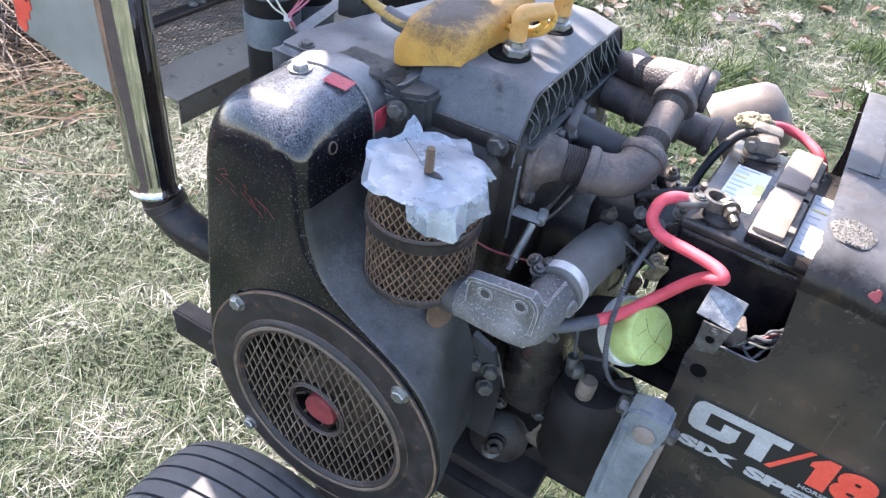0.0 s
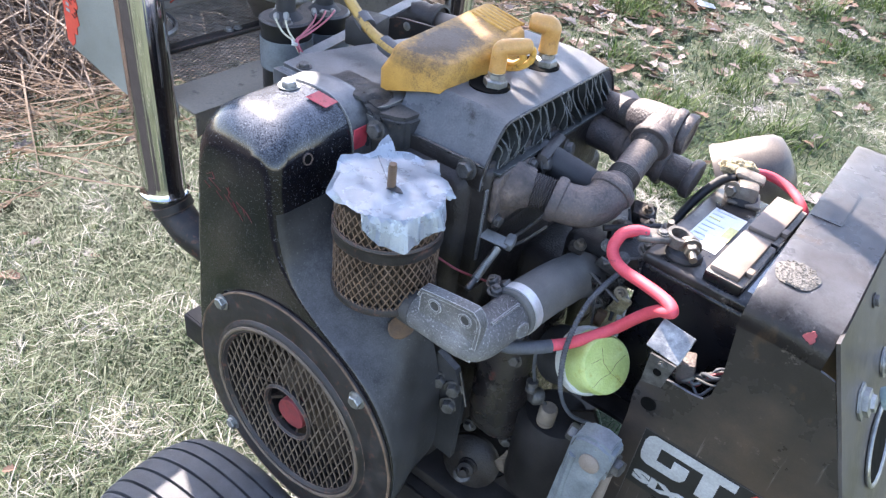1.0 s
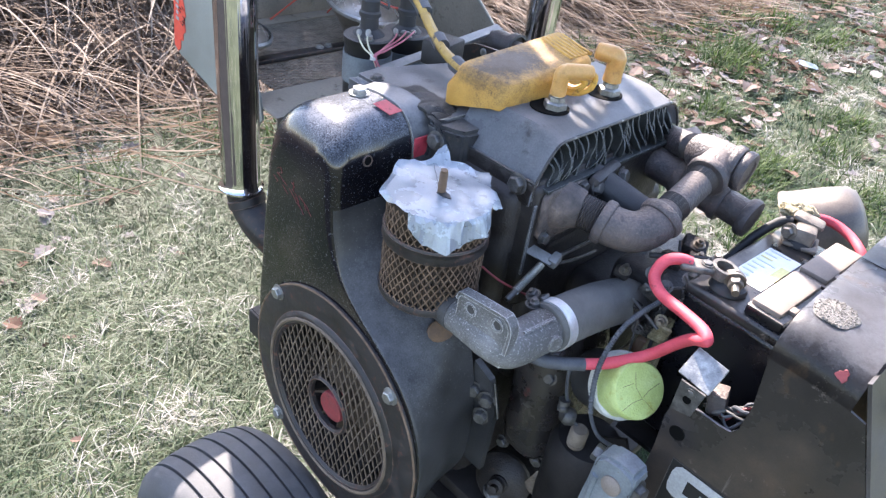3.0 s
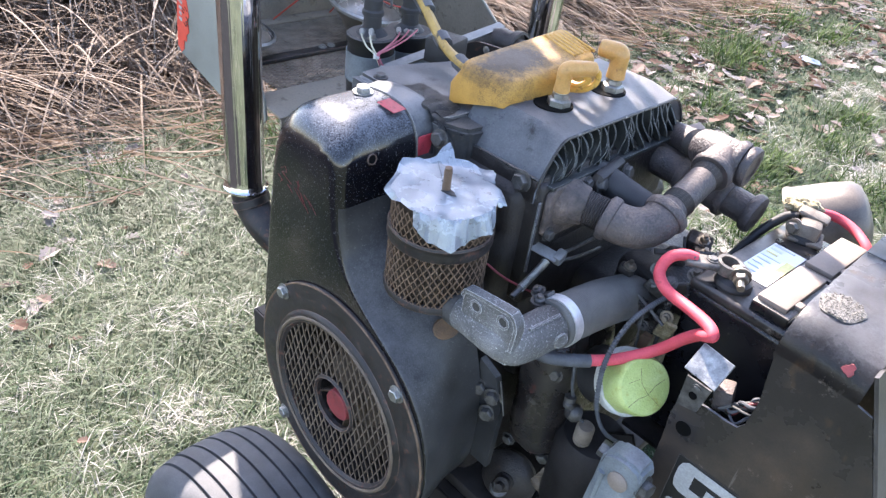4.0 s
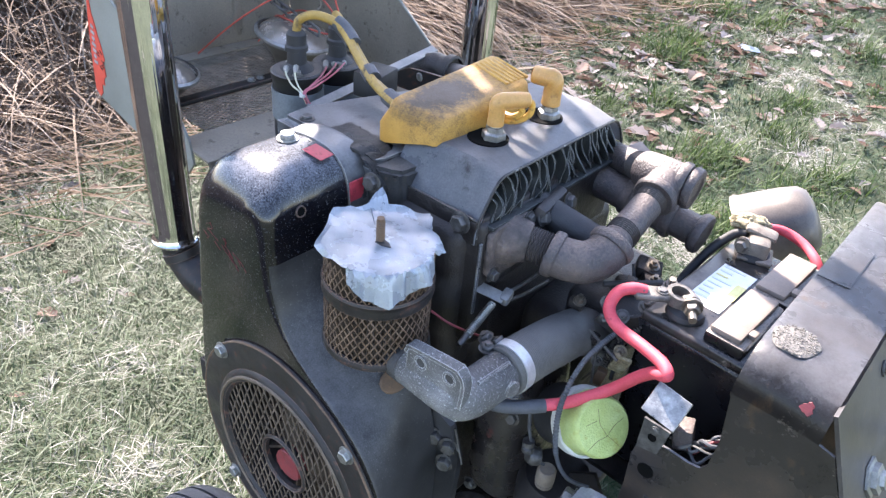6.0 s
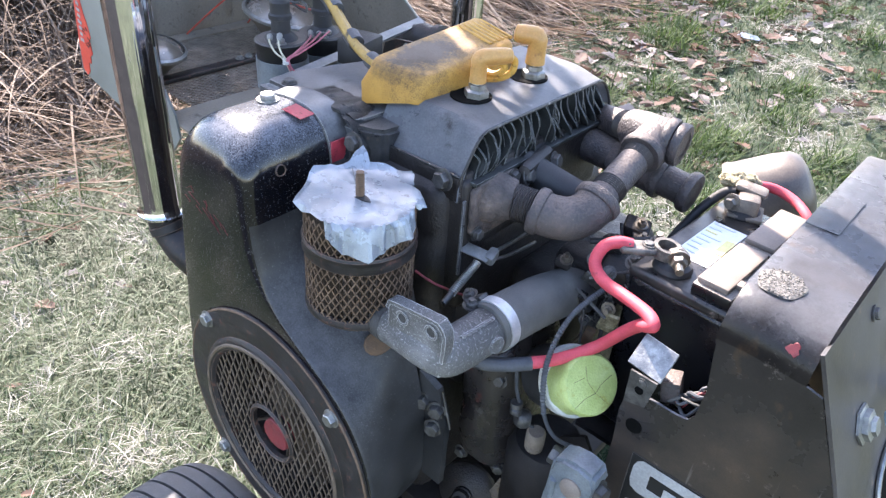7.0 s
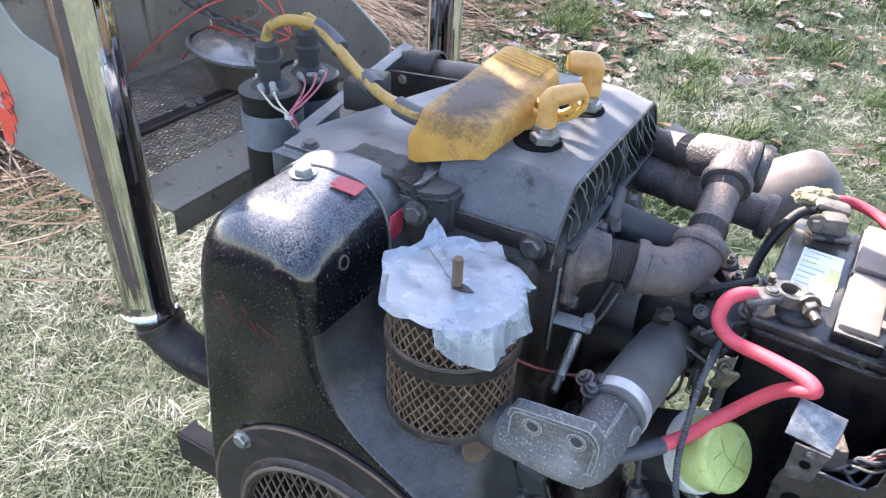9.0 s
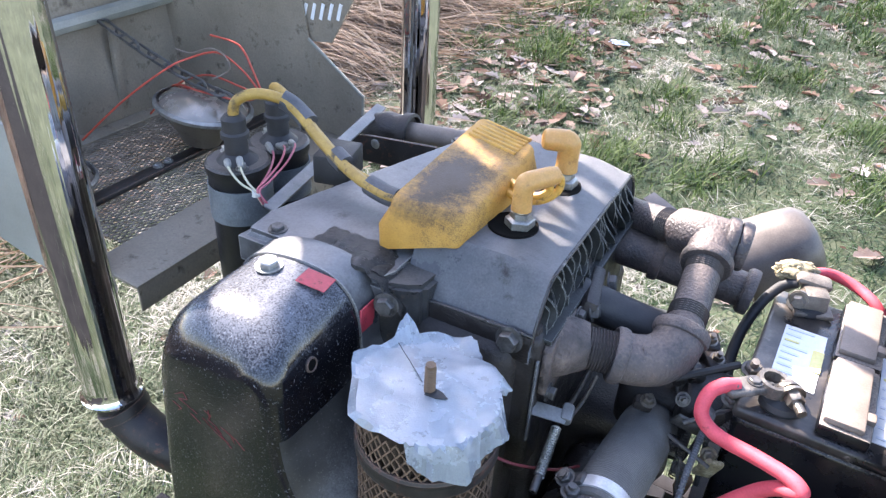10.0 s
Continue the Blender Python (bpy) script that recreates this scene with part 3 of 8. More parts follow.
def sweep(bm, pts, r, segs=10, caps=True, radii=None):
    pts = [Vector(p) for p in pts]
    rings, up = [], None
    for i, p in enumerate(pts):
        d = (pts[min(i + 1, len(pts) - 1)] - pts[max(i - 1, 0)]).normalized()
        if up is None:
            up = d.orthogonal().normalized()
        up = (up - d * up.dot(d)).normalized()
        side = d.cross(up)
        rr = radii[i] if radii else r
        rings.append([bm.verts.new(p + (up * math.cos(2 * math.pi * k / segs) + side * math.sin(2 * math.pi * k / segs)) * rr) for k in range(segs)])
    for a, b in zip(rings, rings[1:]):
        for k in range(segs):
            bm.faces.new((a[k], a[(k + 1) % segs], b[(k + 1) % segs], b[k]))
    if caps:
        bm.faces.new(rings[0])
        bm.faces.new(rings[-1])
    return bm


def rod(bm, a, b, r, segs=12, r2=None):
    return sweep(bm, [a, b], r, segs, radii=[r, r if r2 is None else r2])


def hexbolt(bm, at, axis, size=0.0065, height=0.005, washer=True, shank=0.0):
    at = Vector(at)
    z = Vector(axis).normalized()
    if washer:
        lathe(bm, [(0, 0), (size * 1.35, 0), (size * 1.35, 0.0012), (0, 0.0012)], at, z, 16)
    lathe(bm, [(0, 0.001), (size, 0.001), (size, height * 0.85), (size * 0.86, height), (0, height)], at, z, 6, start=0.3)
    if shank:
        lathe(bm, [(0, height), (size * 0.5, height), (size * 0.5, height + shank), (0, height + shank)], at, z, 10)
    return bm


def plate(bm, outline, to3d, depth):
    """A flat outline (2D list) extruded: to3d(u, v, w) gives the place, w runs from 0 to depth."""
    a = [bm.verts.new(to3d(u, v, 0)) for u, v in outline]
    b = [bm.verts.new(to3d(u, v, depth)) for u, v in outline]
    bm.faces.new(a)
    bm.faces.new(list(reversed(b)))
    n = len(a)
    for i in range(n):
        bm.faces.new((a[i], a[(i + 1) % n], b[(i + 1) % n], b[i]))
    return bm


def strip_box(bm, a, b, w, d, normal):
    """A thin bar from a to b, w wide in the plane, d deep along normal."""
    a, b, n = Vector(a), Vector(b), Vector(normal).normalized()
    s = (b - a).cross(n).normalized() * (w / 2)
    n = n * (d / 2)
    vs = [bm.verts.new(p + s * i + n * j) for p in (a, b) for i, j in ((-1, -1), (1, -1), (1, 1), (-1, 1))]
    for k in range(4):
        bm.faces.new((vs[k], vs[(k + 1) % 4], vs[4 + (k + 1) % 4], vs[4 + k]))
    return bm


def B():
    return bmesh.new()


def lettering(text, size, bold=0.0, shear=0.0, depth=0.0006, squash=1.0):
    """Text as a mesh standing in the x-z plane, facing -y, from its lower left corner."""
    cu = bpy.data.curves.new("lettering", "FONT")
    cu.body, cu.size, cu.shear, cu.offset, cu.extrude = text, size, shear, bold, depth
    ob = bpy.data.objects.new("lettering", cu)
    scene.collection.objects.link(ob)
    me = bpy.data.meshes.new_from_object(ob.evaluated_get(bpy.context.evaluated_depsgraph_get()))
    bpy.data.objects.remove(ob)
    bm = B()
    bm.from_mesh(me)
    bpy.data.meshes.remove(me)
    for v in bm.verts:
        v.co = Vector((v.co.x * squash, -v.co.z, v.co.y))
    return bm


def shifted(bm, m):
    bmesh.ops.transform(bm, matrix=m, verts=bm.verts)
    return bm

# ---- ground, grass, reeds ----


def ground_z(x, y):
    z = 0.062 * min(max(y - 0.05, 0.0), 6.0)
    return z + 0.010 * noise.noise(Vector((x * 2.1, y * 2.1, 0.3))) + 0.02 * noise.noise(Vector((x * 0.6, y * 0.6, 4.0))) - 0.012


def build_ground():
    line = lambda a, b, s: [a + s * i for i in range(int(round((b - a) / s)) + 1)]
    xs = [-400, -90, -25, -9, -5] + line(-3.5, 3.5, 0.1) + [5, 9, 25, 90, 400]
    ys = [-400, -90, -25, -9, -4] + line(-2.0, 6.5, 0.1) + [9, 25, 90, 400]
    bm = B()
    g = [[bm.verts.new((x, y, ground_z(x, y))) for y in ys] for x in xs]
    for i in range(len(xs) - 1):
        for j in range(len(ys) - 1):
            bm.faces.new((g[i][j], g[i + 1][j], g[i + 1][j + 1], g[i][j + 1]))
    solid("ground", bm, M["ground"], "brown thatch and soil of a winter lawn", "ground", (0, 0, 0), kind="structure")


def ribbons(name, roots, dirs, ups, length, width, bend, segs, material, label, category):
    """Many narrow blades as one mesh: each leaves its root along ups and bends over towards dirs."""
    n = len(roots)
    t = np.linspace(0, 1, segs + 1)
    side = np.cross(dirs, ups)
    side /= np.linalg.norm(side, axis=1)[:, None]
    verts = np.zeros((n, segs + 1, 2, 3))
    for k, u in enumerate(t):
        a = bend * u
        c = roots + length[:, None] * (ups * (np.sin(a + 1e-6) / (bend + 1e-6))[:, None] + dirs * ((1 - np.cos(a)) / (bend + 1e-6))[:, None])
        w = (width * (1 - 0.85 * u ** 2))[:, None] / 2
        verts[:, k, 0], verts[:, k, 1] = c - side * w, c + side * w
    V = verts.reshape(-1, 3)
    base = (np.arange(n) * (segs + 1) * 2)[:, None, None]
    k = (np.arange(segs) * 2)[None, :, None]
    F = (base + k + np.array([0, 1, 3, 2])[None, None, :]).reshape(-1)
    me = bpy.data.meshes.new(name)
    me.vertices.add(len(V))
    me.vertices.foreach_set("co", V.ravel())
    me.loops.add(len(F))
    me.loops.foreach_set("vertex_index", F)
    nf = len(F) // 4
    me.polygons.add(nf)
    me.polygons.foreach_set("loop_start", np.arange(nf) * 4)
    me.polygons.foreach_set("loop_total", np.full(nf, 4))
    me.update(calc_edges=True)
    me.materials.append(material)
    return tagged(new(name, me), label, category, kind="stuff")


def unit(v):
    return v / np.linalg.norm(v, axis=1)[:, None]


def blades(name, x, y, rng, lying, long_, short, width, material, label, segs=3):
    """Grass: part of the blades lie matted, the rest stand; long_ and short give the lengths of the two."""
    n = len(x)
    z = np.array([ground_z(a, b) for a, b in zip(x, y)])
    flat = rng.random(n) < lying
    ang = rng.uniform(0, 2 * np.pi, n) * 0.55 + 1.3 * np.sin(x * 3.1 + 1.3 * np.sin(y * 2.3)) + np.pi * (rng.random(n) < 0.4)
    dirs = np.stack([np.cos(ang), np.sin(ang), np.zeros(n)], 1)
    tilt = np.where(flat, rng.uniform(0.95, 1.5, n), rng.uniform(0.1, 0.85, n))
    ups = unit(dirs * np.sin(tilt)[:, None] + np.array([0, 0, 1.0]) * np.cos(tilt)[:, None])
    d2 = unit(dirs - ups * np.sum(dirs * ups, 1)[:, None] + np.array([0, 0, -0.02]))
    length = np.where(flat, rng.uniform(*long_, n), rng.uniform(*short, n))
    roots = np.stack([x, y, z + np.where(flat, rng.uniform(0, 0.026, n), 0)], 1)
    ribbons(name, roots, d2, ups, length, rng.uniform(*width, n) * np.clip(0.8 + 0.22 * y, 0.8, 1.7), rng.uniform(0.3, 1.5, n), segs, material, label, "grass")


def build_grass():
    rng = np.random.default_rng(5)
    spots = ((-0.3, 1.7, -2.4, -0.92, 14000), (-2.3, 0.15, -0.92, 1.6, 140000), (0.15, 1.25, -0.92, 1.6, 20000), (-2.0, 1.3, 1.6, 5.1, 100000))
    x = np.concatenate([rng.uniform(a, b, k) for a, b, c, d, k in spots])
    y = np.concatenate([rng.uniform(c, d, k) for a, b, c, d, k in spots])
    clump = np.sin(x * 7.1 + 2 * np.sin(y * 5.3)) * np.sin(y * 6.2 + 1.7 * np.sin(x * 4.1))
    blades("grass", x, y, rng, 0.62 + 0.25 * clump, (0.030, 0.085), (0.018, 0.050), (0.0012, 0.0030), M["grass"], "short winter lawn of green and straw blades")
    # thick green tufts
    tx, ty = [-0.78, -0.62, -0.30, -1.52, -1.38, -1.45], [2.72, 2.30, 2.05, 0.62, 0.78, 0.30]
    tx += list(rng.uniform(-1.3, 1.0, 60))
    ty += list(rng.uniform(1.3, 4.6, 60))
    k = 170
    x = np.repeat(tx, k) + rng.normal(0, 0.055, k * len(tx))
    y = np.repeat(ty, k) + rng.normal(0, 0.055, k * len(tx))
    blades("grass_tufts", x, y, rng, 0.25, (0.05, 0.11), (0.05, 0.12), (0.0022, 0.0040), M["green_blade"], "taller green tufts in the winter lawn")


def reed_edge(y):
    return 1.55 - 2.08 + 0.15 * (np.clip(y, -1.2, 3.4) - 0.4)


def build_reeds():
    bm = B()
    xs = [-1.55, -1.72, -1.95, -2.3, -2.9, -4.2]
    hs = [0.0, 0.03, 0.13, 0.33, 0.70, 0.95]
    ys = [-3.0 + 0.4 * i for i in range(26)]
    rows = [[bm.verts.new((x + reed_edge(y) + 0.06 * noise.noise(Vector((x, y * 1.3, 2))), y, ground_z(x, y) - 0.01 + h * (1 + 0.06 * noise.noise(Vector((x * 2, y * 2, 1)))))) for y in ys] for x, h in zip(xs, hs)]
    for a, b in zip(rows, rows[1:]):
        for j in range(len(ys) - 1):
            bm.faces.new((a[j], a[j + 1], b[j + 1], b[j]))
    solid("reed_bank", bm, M["reed_floor"], "dark matted litter under dry reeds", "bank", (-1.8, 1.5, 0), kind="structure")
    rng = np.random.default_rng(11)
    n = 84000
    x = -1.55 - np.abs(rng.normal(0, 0.62, n))
    y = rng.uniform(-2.2, 6.0, n)
    h = np.interp(-x, [1.55, 1.72, 1.95, 2.3, 2.9, 4.2], [0, 0.03, 0.13, 0.33, 0.70, 0.95])
    z = np.array([ground_z(a, b) for a, b in zip(x, y)]) + h * rng.uniform(0.96, 1.10, n) + rng.uniform(0.005, 0.06, n)
    # the stems lie in swaths, each swath its own way
    swath = 0.9 + 1.1 * np.sin(y * 2.3 + 1.5 * np.sin(x * 1.9)) * np.sin(x * 3.1 + 0.7)
    ang = np.where(rng.random(n) < 0.3, rng.uniform(-1.4, 2.6, n), swath + rng.normal(0, 0.3, n))
    x = x + reed_edge(y)
    dirs = np.stack([np.cos(ang), np.sin(ang), rng.uniform(-0.6, -0.05, n)], 1)
    tilt = rng.uniform(0.95, 1.6, n)
    flatd = np.stack([np.cos(ang), np.sin(ang), np.zeros(n)], 1)
    ups = unit(flatd * np.sin(tilt)[:, None] + np.array([0, 0, 1.0]) * np.cos(tilt)[:, None])
    d2 = unit(dirs - ups * np.sum(dirs * ups, 1)[:, None])
    ribbons("dry_reeds", np.stack([x, y, z], 1), d2, ups, rng.uniform(0.25, 0.90, n), rng.uniform(0.0040, 0.0095, n), rng.uniform(0.5, 2.3, n), 6, M["reed"], "tangled dry tan reeds fallen along the lawn", "reeds")
    n = 3600
    y = rng.uniform(-0.6, 4.2, n)
    x = -1.55 + reed_edge(y) + np.abs(rng.normal(0, 0.27, n))
    z = np.array([ground_z(a, b) for a, b in zip(x, y)]) + rng.uniform(0.02, 0.06, n)
    ang = rng.normal(0.95, 0.5, n) + np.pi * (rng.random(n) < 0.5)
    d = np.stack([np.cos(ang), np.sin(ang), rng.uniform(-0.02, 0.12, n)], 1)
    ups = unit(d)
    d2 = unit(np.cross(ups, np.array([0, 0, 1.0])) * rng.choice([-1, 1], n)[:, None] + np.array([0, 0, -0.15]))
    ribbons("fallen_reed_stems", np.stack([x, y, z], 1), d2, ups, rng.uniform(0.10, 0.48, n), rng.uniform(0.0024, 0.0068, n), rng.uniform(0.1, 1.1, n), 5, M["reed"], "loose pale reed stems lying on the lawn edge", "reeds")


def build_leaves():
    rng = random.Random(9)
    bm = B()
    for i in range(2800):
        if i < 2620:
            x, y = (rng.uniform(-1.3, 1.1), 0.95 + 3.8 * math.sqrt(rng.random())) if i % 5 < 2 else (-1.75 + 1.3 * rng.random() ** 1.3, rng.uniform(1.3, 4.4))
        elif i < 2770:
            x, y = rng.uniform(-1.6, -0.95), rng.uniform(-0.4, 3.2)
        else:
            x, y = rng.uniform(-1.3, 0.3), rng.uniform(-0.5, 1.2)
        s = 0.014 + 0.046 * rng.random() ** 1.5 * (0.8 if i >= 2620 else 1.15)
        a, curl, tip = rng.uniform(0, 6.28), rng.uniform(-0.4, 0.5), rng.uniform(-0.22, 0.22)
        m = Matrix.Translation((x, y, ground_z(x, y) + rng.uniform(0.006, 0.026))) @ Euler((tip, rng.uniform(-0.25, 0.25), a)).to_matrix().to_4x4()
        # lobed outline round a midrib, folded along it
        k = 9
        rib = [bm.verts.new(m @ Vector((s * (j / (k - 1) - 0.5) * 1.5, 0, -0.15 * s * curl * (2 * j / (k - 1) - 1) ** 2))) for j in range(k)]
        for sgn in (-1, 1):
            edge = []
            for j in range(k):
                u = j / (k - 1)
                w = s * 0.55 * math.sin(math.pi * u) ** 0.7 * (1.0 if j % 2 else 0.62) * rng.uniform(0.8, 1.1) + 0.0005
                edge.append(bm.verts.new(m @ Vector((s * (u - 0.5) * 1.5, sgn * w, w * (0.35 + 0.5 * curl) - 0.15 * s * curl * (2 * u - 1) ** 2))))
            for j in range(k - 1):
                bm.faces.new((rib[j], rib[j + 1], edge[j + 1], edge[j]) if sgn > 0 else (rib[j + 1], rib[j], edge[j], edge[j + 1]))
    me = bpy.data.meshes.new("dead_leaves")
    bm.to_mesh(me)
    bm.free()
    me.materials.append(M["leaf"])
    tagged(new("dead_leaves", me), "scattered dead brown and grey leaves on the lawn", "leaves", kind="stuff")
    # a scrap of pale blue paper
    bm = B()
    pts = [(-0.07, -0.02, 0.02), (-0.02, 0.035, 0.035), (0.06, 0.03, 0.025), (0.085, -0.015, 0.015), (0.02, -0.035, 0.03)]
    c = bm.verts.new((0, 0, 0.045))
    vs = [bm.verts.new(p) for p in pts]
    for i in range(5):
        bm.faces.new((c, vs[i], vs[(i + 1) % 5]))
    bmesh.ops.solidify(bm, geom=bm.faces[:], thickness=0.0008)
    shifted(bm, pose(-0.62, 3.02, ground_z(-0.62, 3.02) + 0.004, 0, 0, 20) @ Matrix.Diagonal((0.85, 1.1, 0.6, 1)))
    solid("paper_scrap", bm, M["paper"], "crumpled pale blue paper scrap lying on the lawn", "paper", smooth=False)


# unseen dark ground, added so that chrome and shroud reflect something dark
def build_added_driveway():
    bm = B()
    xs = [-30 + 2 * i for i in range(15)] + [-1.2, -0.6, 0.0, 0.32]
    rows = []
    for y, z in ((-0.95, -0.06), (-0.95, 0.006), (-0.99, 0.014), (-3.0, 0.016), (-9.0, 0.016), (-9.0, -0.06)):
        rows.append([bm.verts.new((x, y + (0.05 * math.sin(x * 1.7) if y > -1 else 0), z)) for x in xs])
    for a, b in zip(rows, rows[1:]):
        for i in range(len(xs) - 1):
            bm.faces.new((a[i], a[i + 1], b[i + 1], b[i]))
    solid("driveway", bm, M["added_asphalt"], "added unseen asphalt driveway that darkens reflections", "driveway", (0, -3, 0), kind="structure")


build_ground()
build_added_driveway()
build_grass()
build_reeds()
build_leaves()

# ---- engine ----
HUB = Vector((0.002, 0.0, 0.53))


def smoothstep(a, b, t):
    t = min(max((t - a) / (b - a), 0), 1)
    return t * t * (3 - 2 * t)


def shroud_outlines():
    front = [(0.151, 0.535), (0.146, 0.575), (0.130, 0.613), (0.104, 0.646), (0.074, 0.667), (0.046, 0.683), (0.018, 0.703), (0.0, 0.727),
             (-0.009, 0.755), (-0.012, 0.790), (-0.012, 0.815), (-0.015, 0.832), (-0.024, 0.847), (-0.040, 0.856), (-0.062, 0.858), (-0.085, 0.856),
             (-0.106, 0.849), (-0.121, 0.834), (-0.128, 0.812), (-0.131, 0.780), (-0.132, 0.745), (-0.135, 0.700), (-0.139, 0.650), (-0.145, 0.600), (-0.149, 0.545)]
    back = [(0.136, 0.535), (0.134, 0.585), (0.126, 0.624), (0.116, 0.653), (0.102, 0.680), (0.081, 0.704), (0.055, 0.724), (0.027, 0.741),
            (0.004, 0.762), (-0.010, 0.793), (-0.012, 0.815)] + front[11:]
    for a in range(10, 171, 10):
        c, s = math.cos(radians(180 + a)), math.sin(radians(180 + a))
        front.append((0.001 + 0.150 * c, 0.532 + 0.150 * s))
        back.append((-0.007 + 0.144 * c, 0.532 + 0.144 * s))
    return front, back


def dense(poly, n=3):
    out = []
    m = len(poly)
    for i in range(m):
        p0, p1, p2, p3 = (Vector(poly[(i + k - 1) % m]) for k in range(4))
        for k in range(n):
            t = k / n
            out.append(0.5 * ((2 * p1) + (p2 - p0) * t + (2 * p0 - 5 * p1 + 4 * p2 - p3) * t * t + (3 * p1 - p0 - 3 * p2 + p3) * t ** 3))
    return out


def build_engine():
    eng = thing("engine", (0, 0.25, 0.39), "dusty black air-cooled twin engine with a tall fan shroud", "engine")
    front, back = (dense(p) for p in shroud_outlines())
    n = len(front)
    normals = []
    for i in range(n):
        d = front[(i + 1) % n] - front[i - 1]
        normals.append(Vector((d.y, -d.x)).normalized())
    radius = []
    for i in range(n):
        nz = normals[i].y + max(0.0, -normals[i].x) * 0.35
        radius.append(0.004 + 0.010 * smoothstep(0.70, 0.76, front[i].y) + 0.026 * smoothstep(0.25, 0.95, nz) * smoothstep(0.76, 0.82, front[i].y))
    for _ in range(14):
        radius = [(radius[i - 1] + 2 * radius[i] + radius[(i + 1) % n]) / 4 for i in range(n)]
    bm = B()
    rings = []
    DEEP = 0.118
    for k in range(7):
        th = radians(15 * k)
        ring = []
        for i in range(n):
            r = radius[i]
            y = r * (1 - math.cos(th))
            p = front[i].lerp(back[i], smoothstep(0, 0.075, y)) - normals[i] * r * (1 - math.sin(th))
            ring.append(bm.verts.new((p.x, y, p.y)))
        rings.append(ring)
    for f in (0.12, 0.26, 0.42, 0.6, 1.0):
        ring = []
        for i in range(n):
            deep = DEEP - 0.030 * (1 - smoothstep(0.655, 0.705, back[i].y)) * smoothstep(-0.02, 0.05, back[i].x)
            y = radius[i] + f * (deep - radius[i])
            p = front[i].lerp(back[i], smoothstep(0, 0.075, y))
            ring.append(bm.verts.new((p.x, y, p.y)))
        rings.append(ring)
    for k, (a, b) in enumerate(zip(rings, rings[1:])):
        for i in range(n):
            f = bm.faces.new((a[i], a[(i + 1) % n], b[(i + 1) % n], b[i]))
            # the scroll's flank is dulled by dirt, the duct above it is not
            f.material_index = 1 if k >= 3 and (i < 26 or i >= n - 22) else 0
    hole = [bm.verts.new((HUB.x + 0.1 * math.cos(2 * math.pi * i / 48), 0, HUB.z + 0.1 * math.sin(2 * math.pi * i / 48))) for i in range(48)]
    edges = [bm.edges.new((hole[i], hole[(i + 1) % 48])) for i in range(48)]
    edges += [bm.edges.get((rings[0][i], rings[0][(i + 1) % n])) for i in range(n)]
    bmesh.ops.triangle_fill(bm, edges=edges, use_beauty=True)
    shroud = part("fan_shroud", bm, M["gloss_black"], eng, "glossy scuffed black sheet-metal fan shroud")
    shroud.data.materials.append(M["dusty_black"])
    # folded seam band over the rear of the duct
    bm = B()
    sel = [i for i in range(n) if back[i].y > 0.755]
    sel = sorted(sel)
    rows = []
    for y, o in ((0.096, 0.0005), (0.097, 0.0022), (0.112, 0.0022), (0.119, 0.003), (0.128, 0.0005)):
        rows.append([bm.verts.new((back[i].x + normals[i].x * o, y, back[i].y + normals[i].y * o)) for i in sel])
    for a, b in zip(rows, rows[1:]):
        for i in range(len(sel) - 1):
            bm.faces.new((a[i], a[i + 1], b[i + 1], b[i]))
    part("seam_band", bm, M["tin"], eng, "dusty grey seam band")
    # inner drum, flywheel
    bm = B()
    lathe(bm, [(0.1, -0.001), (0.1, -0.07), (0.0, -0.07)], HUB, (0, -1, 0), 40)
    part("fan_drum", bm, M["casting"], eng)
    bm = B()
    lathe(bm, [(0.0, -0.03), (0.045, -0.03), (0.09, -0.05), (0.09, -0.056), (0, -0.056)], HUB, (0, -1, 0), 32)
    wheel = part("flywheel", bm, M["filter_core"], eng, "dark brown finned flywheel")
    for k in range(18):
        a = 2 * math.pi * k / 18
        c, s = math.cos(a), math.sin(a)
        bm = B()
        box(bm, HUB + Vector((0.068 * c, 0.036, 0.068 * s)), (0.042, 0.026, 0.003), 0, Euler((0.25, -a, 0)).to_matrix().to_4x4())
        part("blade", bm, M["filter_core"], wheel)
    # grille ring
    bm = B()
    lathe(bm, [(0.099, -0.004), (0.099, 0.005), (0.102, 0.0085), (0.107, 0.0095), (0.112, 0.0075), (0.1145, 0.0045), (0.141, 0.0042), (0.1452, 0.003), (0.1462, 0.0), (0.1462, -0.003)], HUB, (0, -1, 0), 72)
    ring = part("grille_ring", bm, M["worn_black"], eng, "worn black grille ring with chipped rim")
    for r, y, tube, m, nm in ((0.1452, -0.0028, 0.0013, "rust_mesh", "ring_rim"), (0.1065, -0.0086, 0.0022, "screen", "ring_rib")):
        bm = B()
        lathe(bm, [(r + tube * math.cos(2 * math.pi * k / 8), tube * math.sin(2 * math.pi * k / 8)) for k in range(9)], HUB + Vector((0, y, 0)), (0, -1, 0), 80, jitter=lambda a, h: 1 + 0.002 * math.sin(17 * a) * math.sin(5 * a))
        part(nm, bm, M[m], ring)
    bm = B()
    step, R, r0 = 0.0108, 0.1005, 0.034
